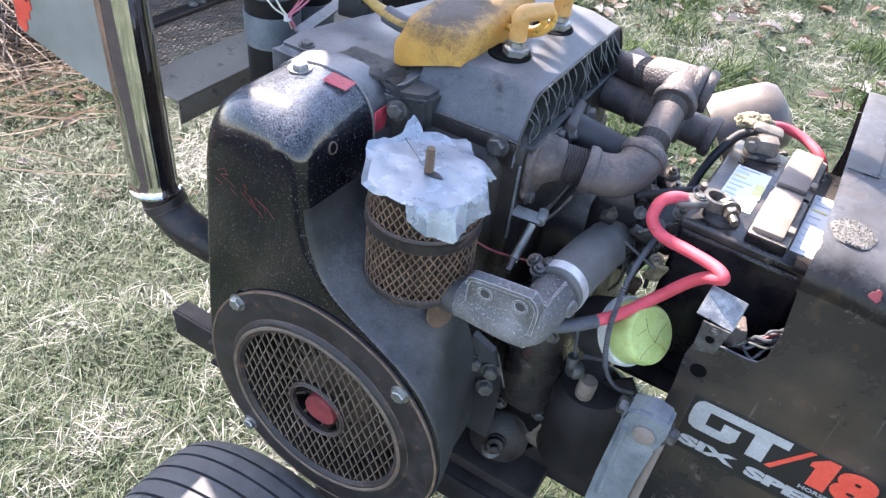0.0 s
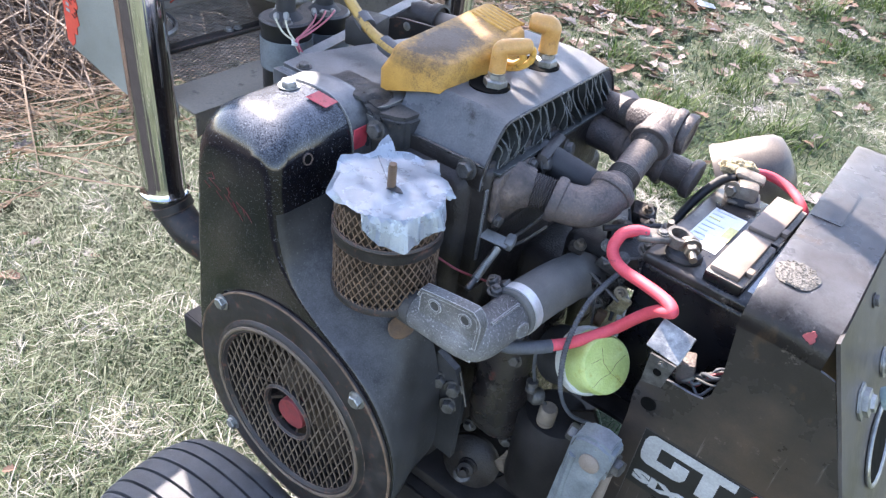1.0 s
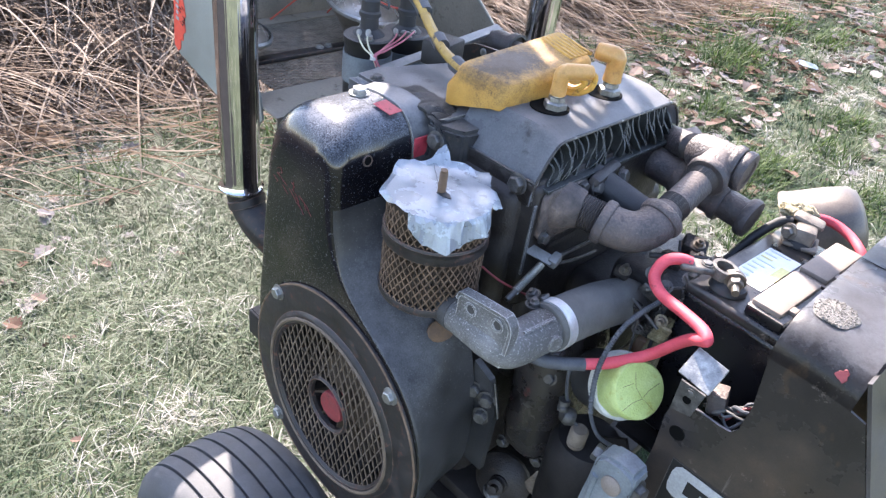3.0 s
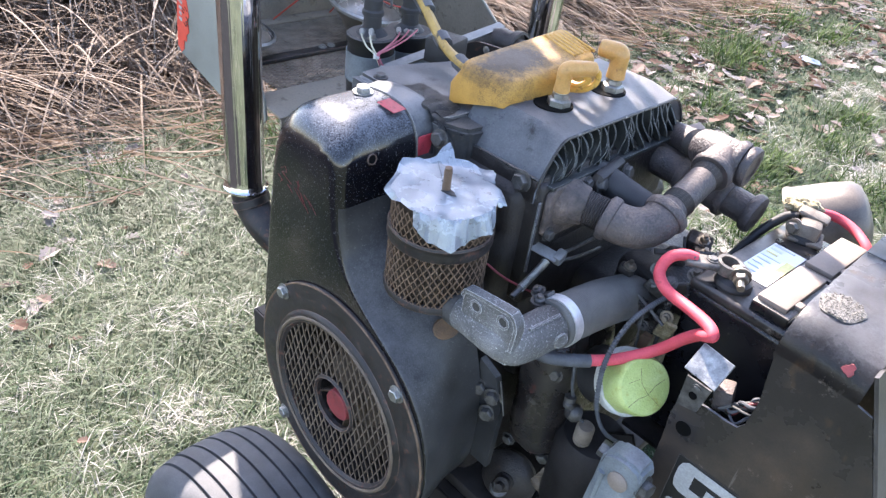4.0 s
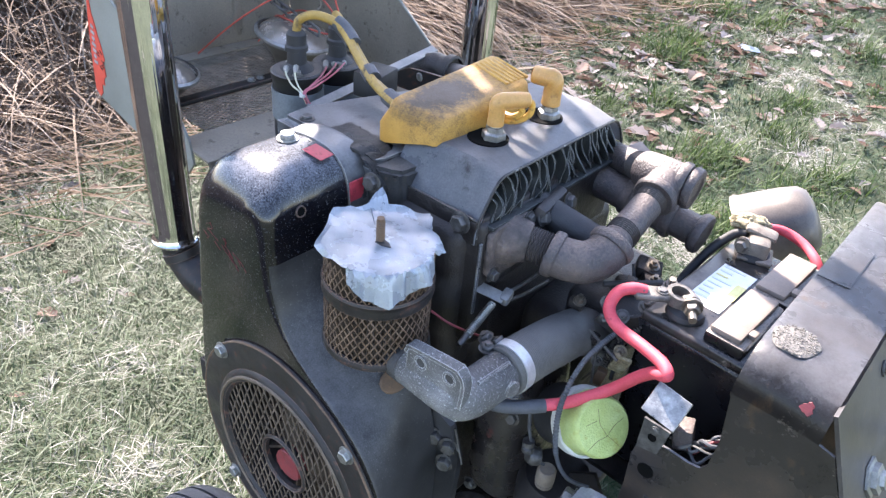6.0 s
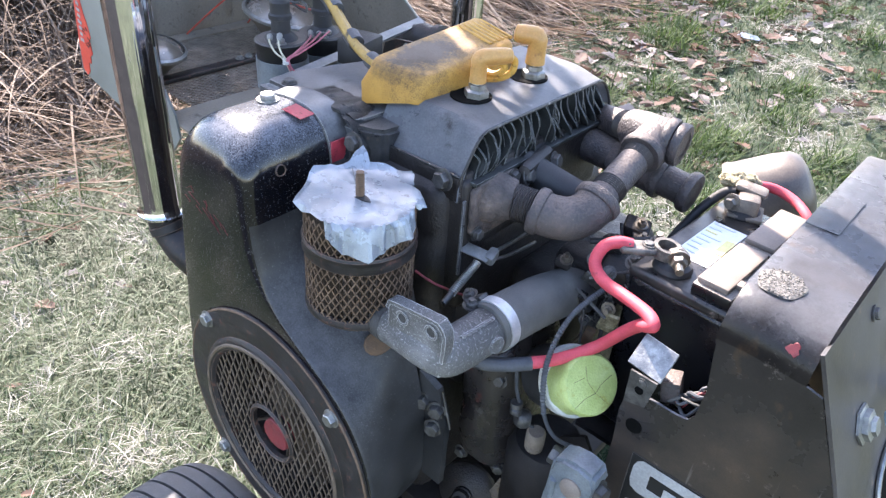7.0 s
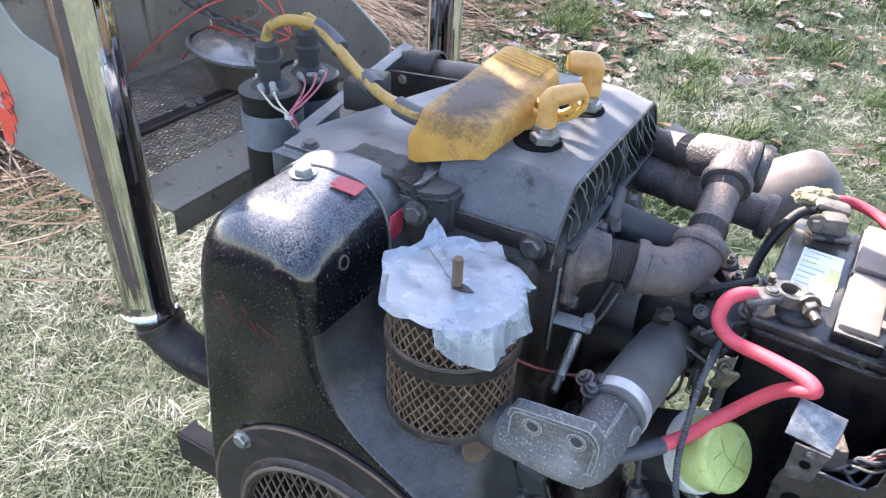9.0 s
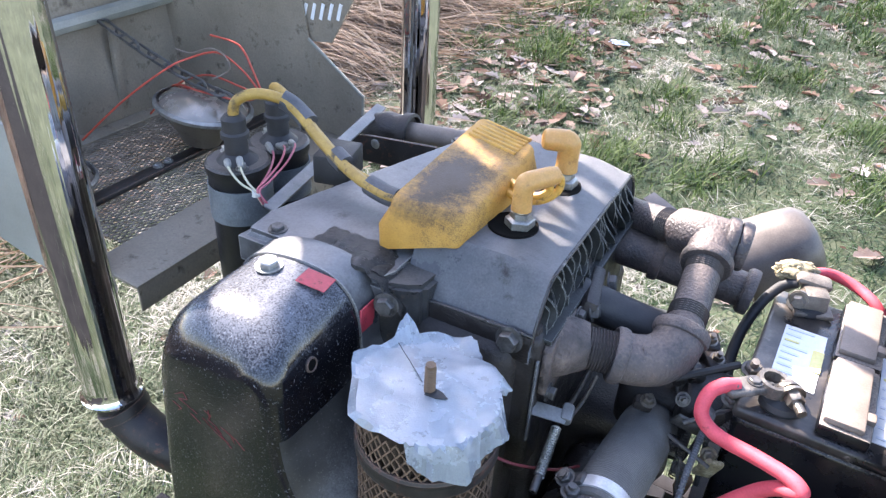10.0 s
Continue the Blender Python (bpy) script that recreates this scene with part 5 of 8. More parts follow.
def build_exhaust():
    ex = thing("exhaust_manifold", (0.17, 0.28, 0.77), "browned iron pipe fittings screwed together as an exhaust manifold", "exhaust")

    def nipple(a, b, r, thread_at=()):
        a, b = Vector(a), Vector(b)
        bm = B()
        rod(bm, a, b, r, 20)
        p = part("pipe", bm, M["iron"], ex)
        d = (b - a).normalized()
        for u in thread_at:
            bm = B()
            at = a.lerp(b, u)
            prof = [(r * 0.98, 0)]
            for k in range(6):
                prof += [(r * 1.07, 0.0011 + 0.0022 * k), (r * 0.99, 0.0022 + 0.0022 * k)]
            lathe(bm, prof, at, d, 20)
            part("thread", bm, M["dark_iron"], p)
        return p

    def fitting(pts, r, name="elbow", ends=(True, True)):
        line = smooth_line(pts, 6)
        bm = B()
        sweep(bm, line, r, 22)
        f = part(name, bm, M["iron"], ex, "rough cast-iron pipe elbow")
        for on, p, q in ((ends[0], line[0], line[2]), (ends[1], line[-1], line[-3])):
            if on:
                bm = B()
                d = (p - q).normalized()
                lathe(bm, [(r * 0.70, 0.001), (r * 1.06, 0.001), (r * 1.125, -0.0008), (r * 1.135, -0.0060), (r * 1.08, -0.0085), (r * 0.98, -0.0095)], p, d, 28)
                part("collar", bm, M["iron"], f)
        return f

    # cast port, nipple, first elbow, riser, upper tee
    bm = B()
    sweep(bm, smooth_line([(0.110, 0.180, 0.797), (0.124, 0.185, 0.800), (0.138, 0.191, 0.800)], 4), 0.02, 24, radii=[0.0265, 0.0262, 0.0258, 0.0252, 0.0240, 0.0226, 0.0212, 0.0200, 0.0186])
    for v in bm.verts:
        v.co += 0.0011 * noise.noise_vector(v.co * 95)
    part("port", bm, M["port_iron"], ex, "scaly rusted exhaust port")
    bm = B()
    plate(bm, [(0.150, 0.815), (0.150, 0.772), (0.158, 0.764), (0.205, 0.764), (0.212, 0.775), (0.212, 0.812), (0.204, 0.822), (0.158, 0.822)], lambda u, v, w: (0.116 + w, u, v), 0.007)
    bmesh.ops.bevel(bm, geom=bm.edges[:], offset=0.0012, segments=1, affect="EDGES")
    fl = part("port_flange", bm, M["port_iron"], ex, "rusted cast port flange")
    for y, z in ((0.157, 0.771), (0.205, 0.815)):
        bm = B()
        hexbolt(bm, (0.123, y, z), (1, 0, 0), 0.0058, 0.006)
        part("bolt", bm, M["dull_bolt"], fl)
    nipple((0.130, 0.188, 0.800), (0.162, 0.198, 0.797), 0.0166, (0.24, 0.58))
    fitting([(0.158, 0.196, 0.797), (0.174, 0.201, 0.795), (0.189, 0.209, 0.796), (0.198, 0.221, 0.802), (0.200, 0.237, 0.811)], 0.0202)
    for k in range(3):
        bm = B()
        box(bm, (0.1815 + 0.0045 * k, 0.1935 + 0.0032 * k, 0.8125 - 0.0002 * k), (0.0022, 0.0075, 0.0012), 0.0004, Euler((0.7, -0.1, 0.6)).to_matrix().to_4x4())
        part("casting_mark", bm, M["iron"], ex)
    nipple((0.200, 0.231, 0.808), (0.1975, 0.322, 0.837), 0.0150, (0.16, 0.70))
    fitting([(0.1982, 0.306, 0.832), (0.1975, 0.322, 0.837), (0.197, 0.338, 0.8405)], 0.0195, "tee_neck", (True, False))
    fitting([(0.166, 0.351, 0.834), (0.182, 0.343, 0.839), (0.199, 0.339, 0.841), (0.213, 0.340, 0.8405)], 0.0202, "tee", (False, True))
    nipple((0.205, 0.340, 0.841), (0.222, 0.3415, 0.8395), 0.0165)
    fitting([(0.217, 0.3415, 0.840), (0.224, 0.342, 0.8395)], 0.0192, "open_end", (False, True))
    nipple((0.108, 0.386, 0.818), (0.175, 0.346, 0.837), 0.0150, (0.62,))
    # lower branch
    nipple((0.100, 0.356, 0.798), (0.150, 0.359, 0.794), 0.0185)
    fitting([(0.148, 0.359, 0.794), (0.172, 0.360, 0.7915), (0.206, 0.361, 0.788)], 0.0195, "lower_fitting", (True, True))
    nipple((0.200, 0.361, 0.789), (0.238, 0.362, 0.785), 0.0168)
    fitting([(0.230, 0.362, 0.786), (0.240, 0.362, 0.785)], 0.0195, "open_end", (False, True))
    # tan heat plate behind the far port
    bm = B()
    box(bm, (0.135, 0.402, 0.826), (0.030, 0.016, 0.003), 0.0005, Euler((0.2, 0.2, -0.4)).to_matrix().to_4x4())
    part("heat_plate", bm, M["dust_cap"], ex)
    # smooth dark intake branch with its bolted flange
    bm = B()
    rod(bm, (0.112, 0.236, 0.811), (0.190, 0.252, 0.790), 0.0165, 20)
    part("intake_branch", bm, M["black_rubber"], ex, "smooth dark intake branch")
    bm = B()
    box(bm, (0.122, 0.240, 0.812), (0.013, 0.058, 0.028), 0.005, Euler((0, 0.3, 0.2)).to_matrix().to_4x4())
    fl = part("branch_flange", bm, M["dark_iron"], ex)
    for y in (0.219, 0.264):
        bm = B()
        hexbolt(bm, (0.130, y, 0.813), (1, 0.2, 0.25), 0.0072, 0.007)
        part("bolt", bm, M["dull_bolt"], fl)


build_exhaust()


def build_stack(at, z0, z1, label, lean=(0, 0), elbow=None):
    x, y = at
    st = thing("exhaust_stack", (x, y, z0 - 0.03), label, "exhaust", "chrome exhaust stacks")
    bm = B()
    ax = Vector((lean[0], lean[1], 1)).normalized()
    lathe(bm, [(0.0215, 0.0), (0.0262, 0.0), (0.0276, 0.0015), (0.0278, 0.0040), (0.0256, 0.0065), (0.0240, 0.012), (0.0238, 0.018), (0.0238, z1 - z0), (0.0215, z1 - z0), (0.0215, 0.3)], (x, y, z0), ax, 64)
    part("chrome_tube", bm, M["chrome"], st, "polished chrome tube with a flared foot")
    if elbow:
        bm = B()
        sweep(bm, smooth_line(elbow, 7), 0.0215, 20)
        el = part("elbow_pipe", bm, M["worn_black"], st, "black exhaust elbow")
        p, q = Vector(elbow[1]), Vector(elbow[2])
        bm = B()
        lathe(bm, [(0.0205, -0.006), (0.024, -0.005), (0.024, 0.005), (0.0205, 0.006)], p.lerp(q, 0.6), q - p, 20)
        part("bead", bm, M["worn_black"], el)


build_stack((-0.260, 0.047), 0.666, 1.6, "tall polished chrome exhaust stack beside the fan shroud", (0.0, 0.0),
            [(-0.260, 0.047, 0.690), (-0.259, 0.048, 0.664), (-0.247, 0.050, 0.640), (-0.214, 0.052, 0.622), (-0.170, 0.070, 0.600), (-0.10, 0.10, 0.590)])
build_stack((-0.228, 0.553), 0.66, 1.6, "far chrome exhaust stack behind the engine", (0.0, 0.0), [(-0.228, 0.553, 0.68), (-0.227, 0.548, 0.64), (-0.20, 0.52, 0.61), (-0.16, 0.48, 0.60)])


def build_air_filter():
    C = Vector((0.071, 0.058, 0.0125))
    f = thing("air_filter", (0.071, 0.058, 0.708), "round rusty mesh air filter with its top taped over", "air filter")
    bm = B()
    lathe(bm, [(0, 0.712), (0.0450, 0.712), (0.0450, 0.810), (0, 0.810)], C, (0, 0, 1), 144, jitter=lambda a, h: 1 - 0.07 * (round(a * 144 / (2 * math.pi)) % 2))
    part("core", bm, M["filter_core"], f, "dark brown pleated filter core")
    # expanded mesh sleeve: wavy strands that meet and part
    bm = B()
    R = 0.0478
    n = 42
    for k in range(n):
        for s in (-1, 1):
            pts = []
            for q in range(35):
                u = q / 34
                z = 0.713 + 0.096 * u
                tri = abs((u * 17) % 2 - 1)
                a = 2 * math.pi * (k + 0.5 * tri if s > 0 else k + 1 - 0.5 * tri) / n
                pts.append(C + Vector(((R + s * 0.0003) * math.cos(a), (R + s * 0.0003) * math.sin(a), z)))
            for p, q in zip(pts, pts[1:]):
                mid = (p + q) / 2 - C
                strip_box(bm, p, q, 0.0011, 0.0008, (mid.x, mid.y, 0))
    part("mesh_sleeve", bm, M["rust_mesh"], f, "rusty expanded-metal sleeve")
    bm = B()
    lathe(bm, [(0.0470, 0.7665), (0.0498, 0.767), (0.0506, 0.7695), (0.0498, 0.7735), (0.0498, 0.777), (0.0506, 0.7795), (0.0494, 0.782), (0.0470, 0.782)], C, (0, 0, 1), 48)
    part("band", bm, M["worn_black"], f, "dark steel middle band")
    bm = B()
    lathe(bm, [(0, 0.706), (0.047, 0.706), (0.0495, 0.708), (0.050, 0.712), (0.0485, 0.715), (0.046, 0.716)], C, (0, 0, 1), 48)
    part("base_pan", bm, M["worn_black"], f)
    # cloth tape over the lid: a ragged sheet, folded down at one side
    bm = B()
    corners = [(-0.036, -0.044, 0.8215), (-0.064, 0.002, 0.8245), (-0.047, 0.030, 0.830), (-0.047, 0.048, 0.838), (-0.034, 0.044, 0.828), (-0.002, 0.067, 0.8265), (0.016, 0.051, 0.822), (0.046, 0.035, 0.820), (0.043, 0.024, 0.818), (0.060, 0.004, 0.806), (0.050, -0.012, 0.804), (0.049, -0.036, 0.796), (0.026, -0.049, 0.803), (0.006, -0.049, 0.816)]
    rim = []
    nc = len(corners)
    rng = random.Random(6)
    for i in range(nc):
        a, b = Vector(corners[i]), Vector(corners[(i + 1) % nc])
        for k in range(6):
            p = a.lerp(b, k / 6)
            bow = 0.0025 * math.sin(math.pi * k / 6)
            p.xy *= 0.972 + bow * 9 + rng.uniform(-0.022, 0.022)
            rim.append(p)
    rim = rim[::-1]
    seg, rad = len(rim), 20
    Z = 0.8262
    mid = bm.verts.new((0.071, 0.058, Z))
    grid = []
    for j in range(1, rad + 1):
        row = []
        for p in rim:
            r = p.xy.length * j / rad
            d = p.xy.normalized()
            t = min(max((r - 0.0492) / max(p.xy.length - 0.0492, 1e-4), 0), 1)
            z = Z + (p.z - Z) * t + 0.0008 * noise.noise(Vector((r * d.x * 70, r * d.y * 70, 3)))
            # straight creases in several directions
            px_, py_ = r * d.x, r * d.y
            fold = sum(h * abs(((px_ * math.cos(a) + py_ * math.sin(a)) * f + o) % 2 - 1) for a, f, o, h in ((0.5, 38, 0.3, 0.0016), (1.9, 55, 0.9, 0.0012), (2.7, 31, 0.1, 0.0018), (1.2, 84, 0.5, 0.0007)))
            z += (fold - 0.0022) * (0.75 + 1.6 * t) + 0.003 * abs(noise.noise(Vector((px_ * 55 + 5, py_ * 40, 9)))) * t
            row.append(bm.verts.new((0.071 + d.x * r, 0.058 + d.y * r, max(z, 0.8232) if r < 0.0495 else z)))
        grid.append(row)
    for i in range(seg):
        k = (i + 1) % seg
        bm.faces.new((mid, grid[0][i], grid[0][k]))
        for j in range(rad - 1):
            bm.faces.new((grid[j][i], grid[j + 1][i], grid[j + 1][k], grid[j][k]))
    bmesh.ops.solidify(bm, geom=bm.faces[:], thickness=0.0006)
    tape = part("tape_cover", bm, M["duct_tape"], f, "crumpled silver-blue cloth tape lid")
    tape.data.set_sharp_from_angle(angle=radians(13))
    # thin grey strips paint the shade of a crease in the tape
    bm = B()
    for a, b in (((-0.046, 0.032), (-0.028, 0.019)), ((-0.028, 0.019), (-0.008, 0.004))):
        strip_box(bm, (0.071 + a[0], 0.058 + a[1], Z + 0.0022), (0.071 + b[0], 0.058 + b[1], Z + 0.0016), 0.0003, 0.0009, (0, 0, 1))
    part("tape_crease_shade", bm, M["grey_tape"], tape)
    # dark plate laid on the tape paints the shade in a torn opening
    bm = B()
    plate(bm, [(-0.001, -0.0055), (0.007, -0.005), (0.0145, -0.001), (0.008, 0.0025), (0.001, 0.0035)], lambda u, v, w: (0.071 + u, 0.058 + v, Z + 0.0012 + w), 0.0006)
    part("tear_shade", bm, M["black_rubber"], tape)
    bm = B()
    prof = [(0, 0.80), (0.0035, 0.80)]
    for k in range(17):
        prof += [(0.0040, 0.818 + 0.0018 * k), (0.0033, 0.8189 + 0.0018 * k)]
    lathe(bm, prof + [(0.0035, 0.850), (0, 0.850)], (0.071, 0.058, 0), (0, 0, 1), 12)
    part("stud", bm, M["brown_rust"], f, "rusty threaded stud")


build_air_filter()


def build_intake():
    it = thing("intake_elbow", (0.12, 0.06, 0.69), "rough cast-aluminium intake elbow carrying the air filter", "engine part")
    bm = B()
    line = smooth_line([(0.121, 0.0478, 0.7253), (0.140, 0.0470, 0.7265), (0.162, 0.0465, 0.7275)], 5) + smooth_line([(0.176, 0.0468, 0.7282), (0.1815, 0.0490, 0.7286), (0.1845, 0.0535, 0.7288), (0.1860, 0.062, 0.7286), (0.1868, 0.082, 0.7278), (0.1875, 0.104, 0.7270)], 5)
    sweep(bm, line, 0.02, 26, radii=[0.0176 + 0.0028 * smoothstep(0.0, 0.5, i / (len(line) - 1)) for i in range(len(line))])
    body = part("elbow_body", bm, M["alu"], it)
    bm = B()
    line = smooth_line([(0.071, 0.058, 0.720), (0.090, 0.053, 0.7205), (0.108, 0.049, 0.7235), (0.124, 0.0475, 0.7255)], 6)
    sweep(bm, line, 0.02, 22, radii=[0.0150 + 0.0034 * i / (len(line) - 1) for i in range(len(line))])
    part("inlet_neck", bm, M["neck"], it, "dark inlet neck with brown flecks")
    # upright drilled web with a thick rim along its top and outer edge
    bm = B()
    out = [(0.131, 0.730), (0.1315, 0.757), (0.1335, 0.7625), (0.1385, 0.7655), (0.182, 0.7715), (0.1885, 0.7705), (0.1935, 0.765), (0.1950, 0.757), (0.1935, 0.735), (0.1915, 0.716), (0.180, 0.714)]
    plate(bm, out, lambda u, v, w: (u, 0.0335 + w, v), 0.0055)
    bmesh.ops.bevel(bm, geom=bm.edges[:], offset=0.0010, segments=2, affect="EDGES")
    lug = part("mounting_lug", bm, M["alu"], it, "upright drilled mounting lug")
    bm = B()
    rim = smooth_line([(u, 0.0372, v) for u, v in out[1:9]], 5)
    rows = []
    for p, q in zip(rim, rim[1:] + [rim[-1] * 2 - rim[-2]]):
        d = (q - p).normalized()
        o = Vector((d.z, 0, -d.x)) * -0.0016
        rows.append([bm.verts.new(c) for c in (p + o + Vector((0, -0.0052, 0)), p + o + Vector((0, 0.0052, 0)), p - o * 1.3 + Vector((0, 0.0052, 0)), p - o * 1.3 + Vector((0, -0.0052, 0)))])
    for p, q in zip(rows, rows[1:]):
        for k in range(4):
            bm.faces.new((p[k], p[(k + 1) % 4], q[(k + 1) % 4], q[k]))
    bm.faces.new(rows[0])
    bm.faces.new(rows[-1])
    part("lug_rim", bm, M["alu"], lug)
    for u, v in ((0.1805, 0.7595), (0.1490, 0.7555)):
        bm = B()
        lathe(bm, [(0.0044, 0.0004), (0.0048, 0.0016), (0.0070, 0.0016), (0.0076, -0.0006)], (u, 0.0335, v), (0, -1, 0), 20)
        hole = part("lug_hole", bm, M["alu"], lug)
        # darker disc than the casting, painting the shade in the shallow hole
        bm = B()
        lathe(bm, [(0, 0.0005), (0.0045, 0.0005), (0.0046, -0.0006)], (u, 0.0335, v), (0, -1, 0), 16)
        part("bore_shade", bm, M["neck"], hole)
    bm = B()
    lathe(bm, [(0, 0), (0.0080, 0), (0.0082, 0.0035), (0.0070, 0.0046), (0, 0.0048)], (0.2050, 0.0880, 0.7295), (1, -0.25, 0.12), 18)
    part("boss", bm, M["alu"], body)
    for p, q in (((0.1935, 0.056, 0.7485), (0.1950, 0.096, 0.7465)),):
        bm = B()
        sweep(bm, [p, q], 0.0019, 6)
        part("casting_rib", bm, M["alu"], body)
    # hose, clamp
    hs = thing("intake_hose", (0.185, 0.16, 0.69), "grey rubber intake hose held by a bright clamp", "hose")
    bm = B()
    line = smooth_line([(0.1872, 0.100, 0.7272), (0.1900, 0.135, 0.7262), (0.1930, 0.172, 0.7225), (0.1955, 0.210, 0.714), (0.1960, 0.240, 0.698)], 44)
    sweep(bm, line, 0.0235, 32, radii=[0.0236 + 0.0006 * math.sin(i * 0.095) * smoothstep(0.3, 1, i / 176) + (0.00036 if i % 2 else 0) for i in range(len(line))])
    part("hose_tube", bm, M["hose"], hs)
    bm = B()
    lathe(bm, [(0.0234, -0.0055), (0.0252, -0.0055), (0.0254, 0), (0.0252, 0.0055), (0.0234, 0.0055)], (0.1875, 0.1105, 0.7270), (0.02, 1, -0.04), 40)
    cl = part("hose_clamp", bm, M["bright_band"], hs, "bright steel hose clamp")
    bm = B()
    box(bm, (0.168, 0.111, 0.7455), (0.012, 0.011, 0.004), 0.001, Euler((0, -0.7, 0)).to_matrix().to_4x4())
    hexbolt(bm, (0.160, 0.108, 0.745), (-0.4, -0.4, 1), 0.0055, 0.005, shank=0.002)
    part("clamp_screw", bm, M["dull_bolt"], cl)
    # pad of rust under the elbow
    bm = B()
    lathe(bm, [(0, 0), (0.013, 0), (0.012, 0.0015), (0, 0.0022)], (0.1000, 0.0550, 0.6840), (0.62, -0.30, 0.72), 16, jitter=lambda a, h: 1 + 0.15 * math.sin(2 * a + 1))
    solid("rust_plug", bm, M["brown_rust"], "brown rusted plug in the scroll housing", "plug")


build_intake()


def build_throttle():
    th = thing("throttle_linkage", (0.14, 0.13, 0.72), "throttle lever with a coil spring and thin rods", "linkage")
    a, b = Vector((0.142, 0.093, 0.7335)), Vector((0.138, 0.146, 0.7535))
    d = (b - a).normalized()
    x, y, z = frame_of(d)
    bm = B()
    pts = []
    for i in range(16 * 20 + 1):
        u = i / 320
        ang = u * 20 * 2 * math.pi
        pts.append(a.lerp(b, 0.22 + 0.72 * u) + (x * math.cos(ang) + y * math.sin(ang)) * 0.0035)
    sweep(bm, pts[::2], 0.0009, 5)
    part("spring", bm, M["zinc"], th, "steel coil spring")
    bm = B()
    lathe(bm, [(0.0018, 0), (0.0030, 0), (0.0032, 0.003), (0.0030, 0.019), (0.0018, 0.019)], a, d, 14)
    part("spring_tube", bm, M["dull_bolt"], th)
    bm = B()
    box(bm, (0.127, 0.154, 0.7535), (0.029, 0.012, 0.0022), 0.0006, Euler((0.45, 0.12, 0.25)).to_matrix().to_4x4())
    box(bm, (0.1395, 0.163, 0.7505), (0.010, 0.016, 0.012), 0.003, Euler((0.3, 0.1, 0.2)).to_matrix().to_4x4())
    part("lever", bm, M["dull_alu"], th)
    bm = B()
    sweep(bm, smooth_line([(0.138, 0.160, 0.7525), (0.1385, 0.190, 0.7515), (0.138, 0.228, 0.7500)], 4), 0.0021, 8)
    part("rod", bm, M["dull_bolt"], th)
    bm = B()
    sweep(bm, smooth_line([(0.142, 0.162, 0.748), (0.144, 0.190, 0.743), (0.143, 0.232, 0.737)], 4), 0.0018, 8)
    part("rod", bm, M["dull_bolt"], th)
    bm = B()
    sweep(bm, smooth_line([(0.10, 0.10, 0.744), (0.12, 0.108, 0.735), (0.145, 0.13, 0.722), (0.16, 0.15, 0.715)], 5), 0.0012, 6)
    part("thin_wire", bm, M["dull_red"], th)
    bm = B()
    hexbolt(bm, (0.168, 0.10, 0.742), (0, 0, 1), 0.006, 0.005, shank=0.003)
    part("screw", bm, M["dull_bolt"], th)
    # carburettor: dark jumble below the exhaust
    cb = thing("carburettor", (0.2, 0.27, 0.66), "oily dark carburettor behind the intake hose", "engine part")
    bm = B()
    box(bm, (0.195, 0.275, 0.700), (0.07, 0.07, 0.075), 0.012, None, 3)
    part("bowl_body", bm, M["casting"], cb)
    rng = random.Random(8)
    for k in range(9):
        p = Vector((0.19 + rng.uniform(-0.02, 0.05), 0.235 + rng.uniform(0, 0.05), 0.735 + rng.uniform(-0.03, 0.025)))
        bm = B()
        if k % 2:
            hexbolt(bm, p, (rng.uniform(0.2, 1), -1, rng.uniform(0, 0.8)), 0.006, 0.006, shank=0.006)
        else:
            lathe(bm, [(0, 0), (0.008, 0), (0.008, 0.012), (0.005, 0.014), (0.005, 0.022), (0, 0.022)], p, (rng.uniform(0.3, 1), -0.7, rng.uniform(-0.2, 0.8)), 12)
        part("fitting", bm, M["dull_bolt"] if k % 3 else M["casting"], cb)
    for c, sz, turn in (((0.215, 0.302, 0.757), (0.026, 0.022, 0.016), 0.4), ((0.226, 0.290, 0.748), (0.020, 0.026, 0.020), 0.7), ((0.188, 0.214, 0.744), (0.016, 0.010, 0.011), 0.2), ((0.214, 0.262, 0.748), (0.030, 0.018, 0.012), 0.5), ((0.232, 0.268, 0.712), (0.007, 0.014, 0.034), 0.6)):
        bm = B()
        box(bm, c, sz, 0.003, Euler((0.2, 0.15, turn)).to_matrix().to_4x4())
        blk = part("bracket", bm, M["casting"], cb)
        bm = B()
        hexbolt(bm, (c[0] + 0.2 * sz[0], c[1] - 0.1 * sz[1], c[2] + 0.45 * sz[2]), (0.15, -0.3, 1), 0.0048, 0.006, shank=0.004)
        part("bolt", bm, M["brass"], blk)
    bm = B()
    lathe(bm, [(0, 0), (0.0044, 0), (0.0046, 0.002), (0.0038, 0.003), (0.0038, 0.012), (0.0024, 0.013), (0.0024, 0.018), (0, 0.018)], (0.214, 0.240, 0.680), (0.9, -0.3, 0.3), 14)
    part("needle_screw", bm, M["zinc"], cb, "bright needle screw")
    coil = [Vector((0.2265, 0.246 - 0.026 * i / 160, 0.708 - 0.036 * i / 160)) + Vector((math.cos(i * 0.7), 0.4 * math.sin(i * 0.7), 0.3 * math.sin(i * 0.7))) * 0.0034 for i in range(161)]
    bm = B()
    sweep(bm, coil, 0.0008, 5)
    part("governor_spring", bm, M["dull_bolt"], cb, "small steel governor spring")
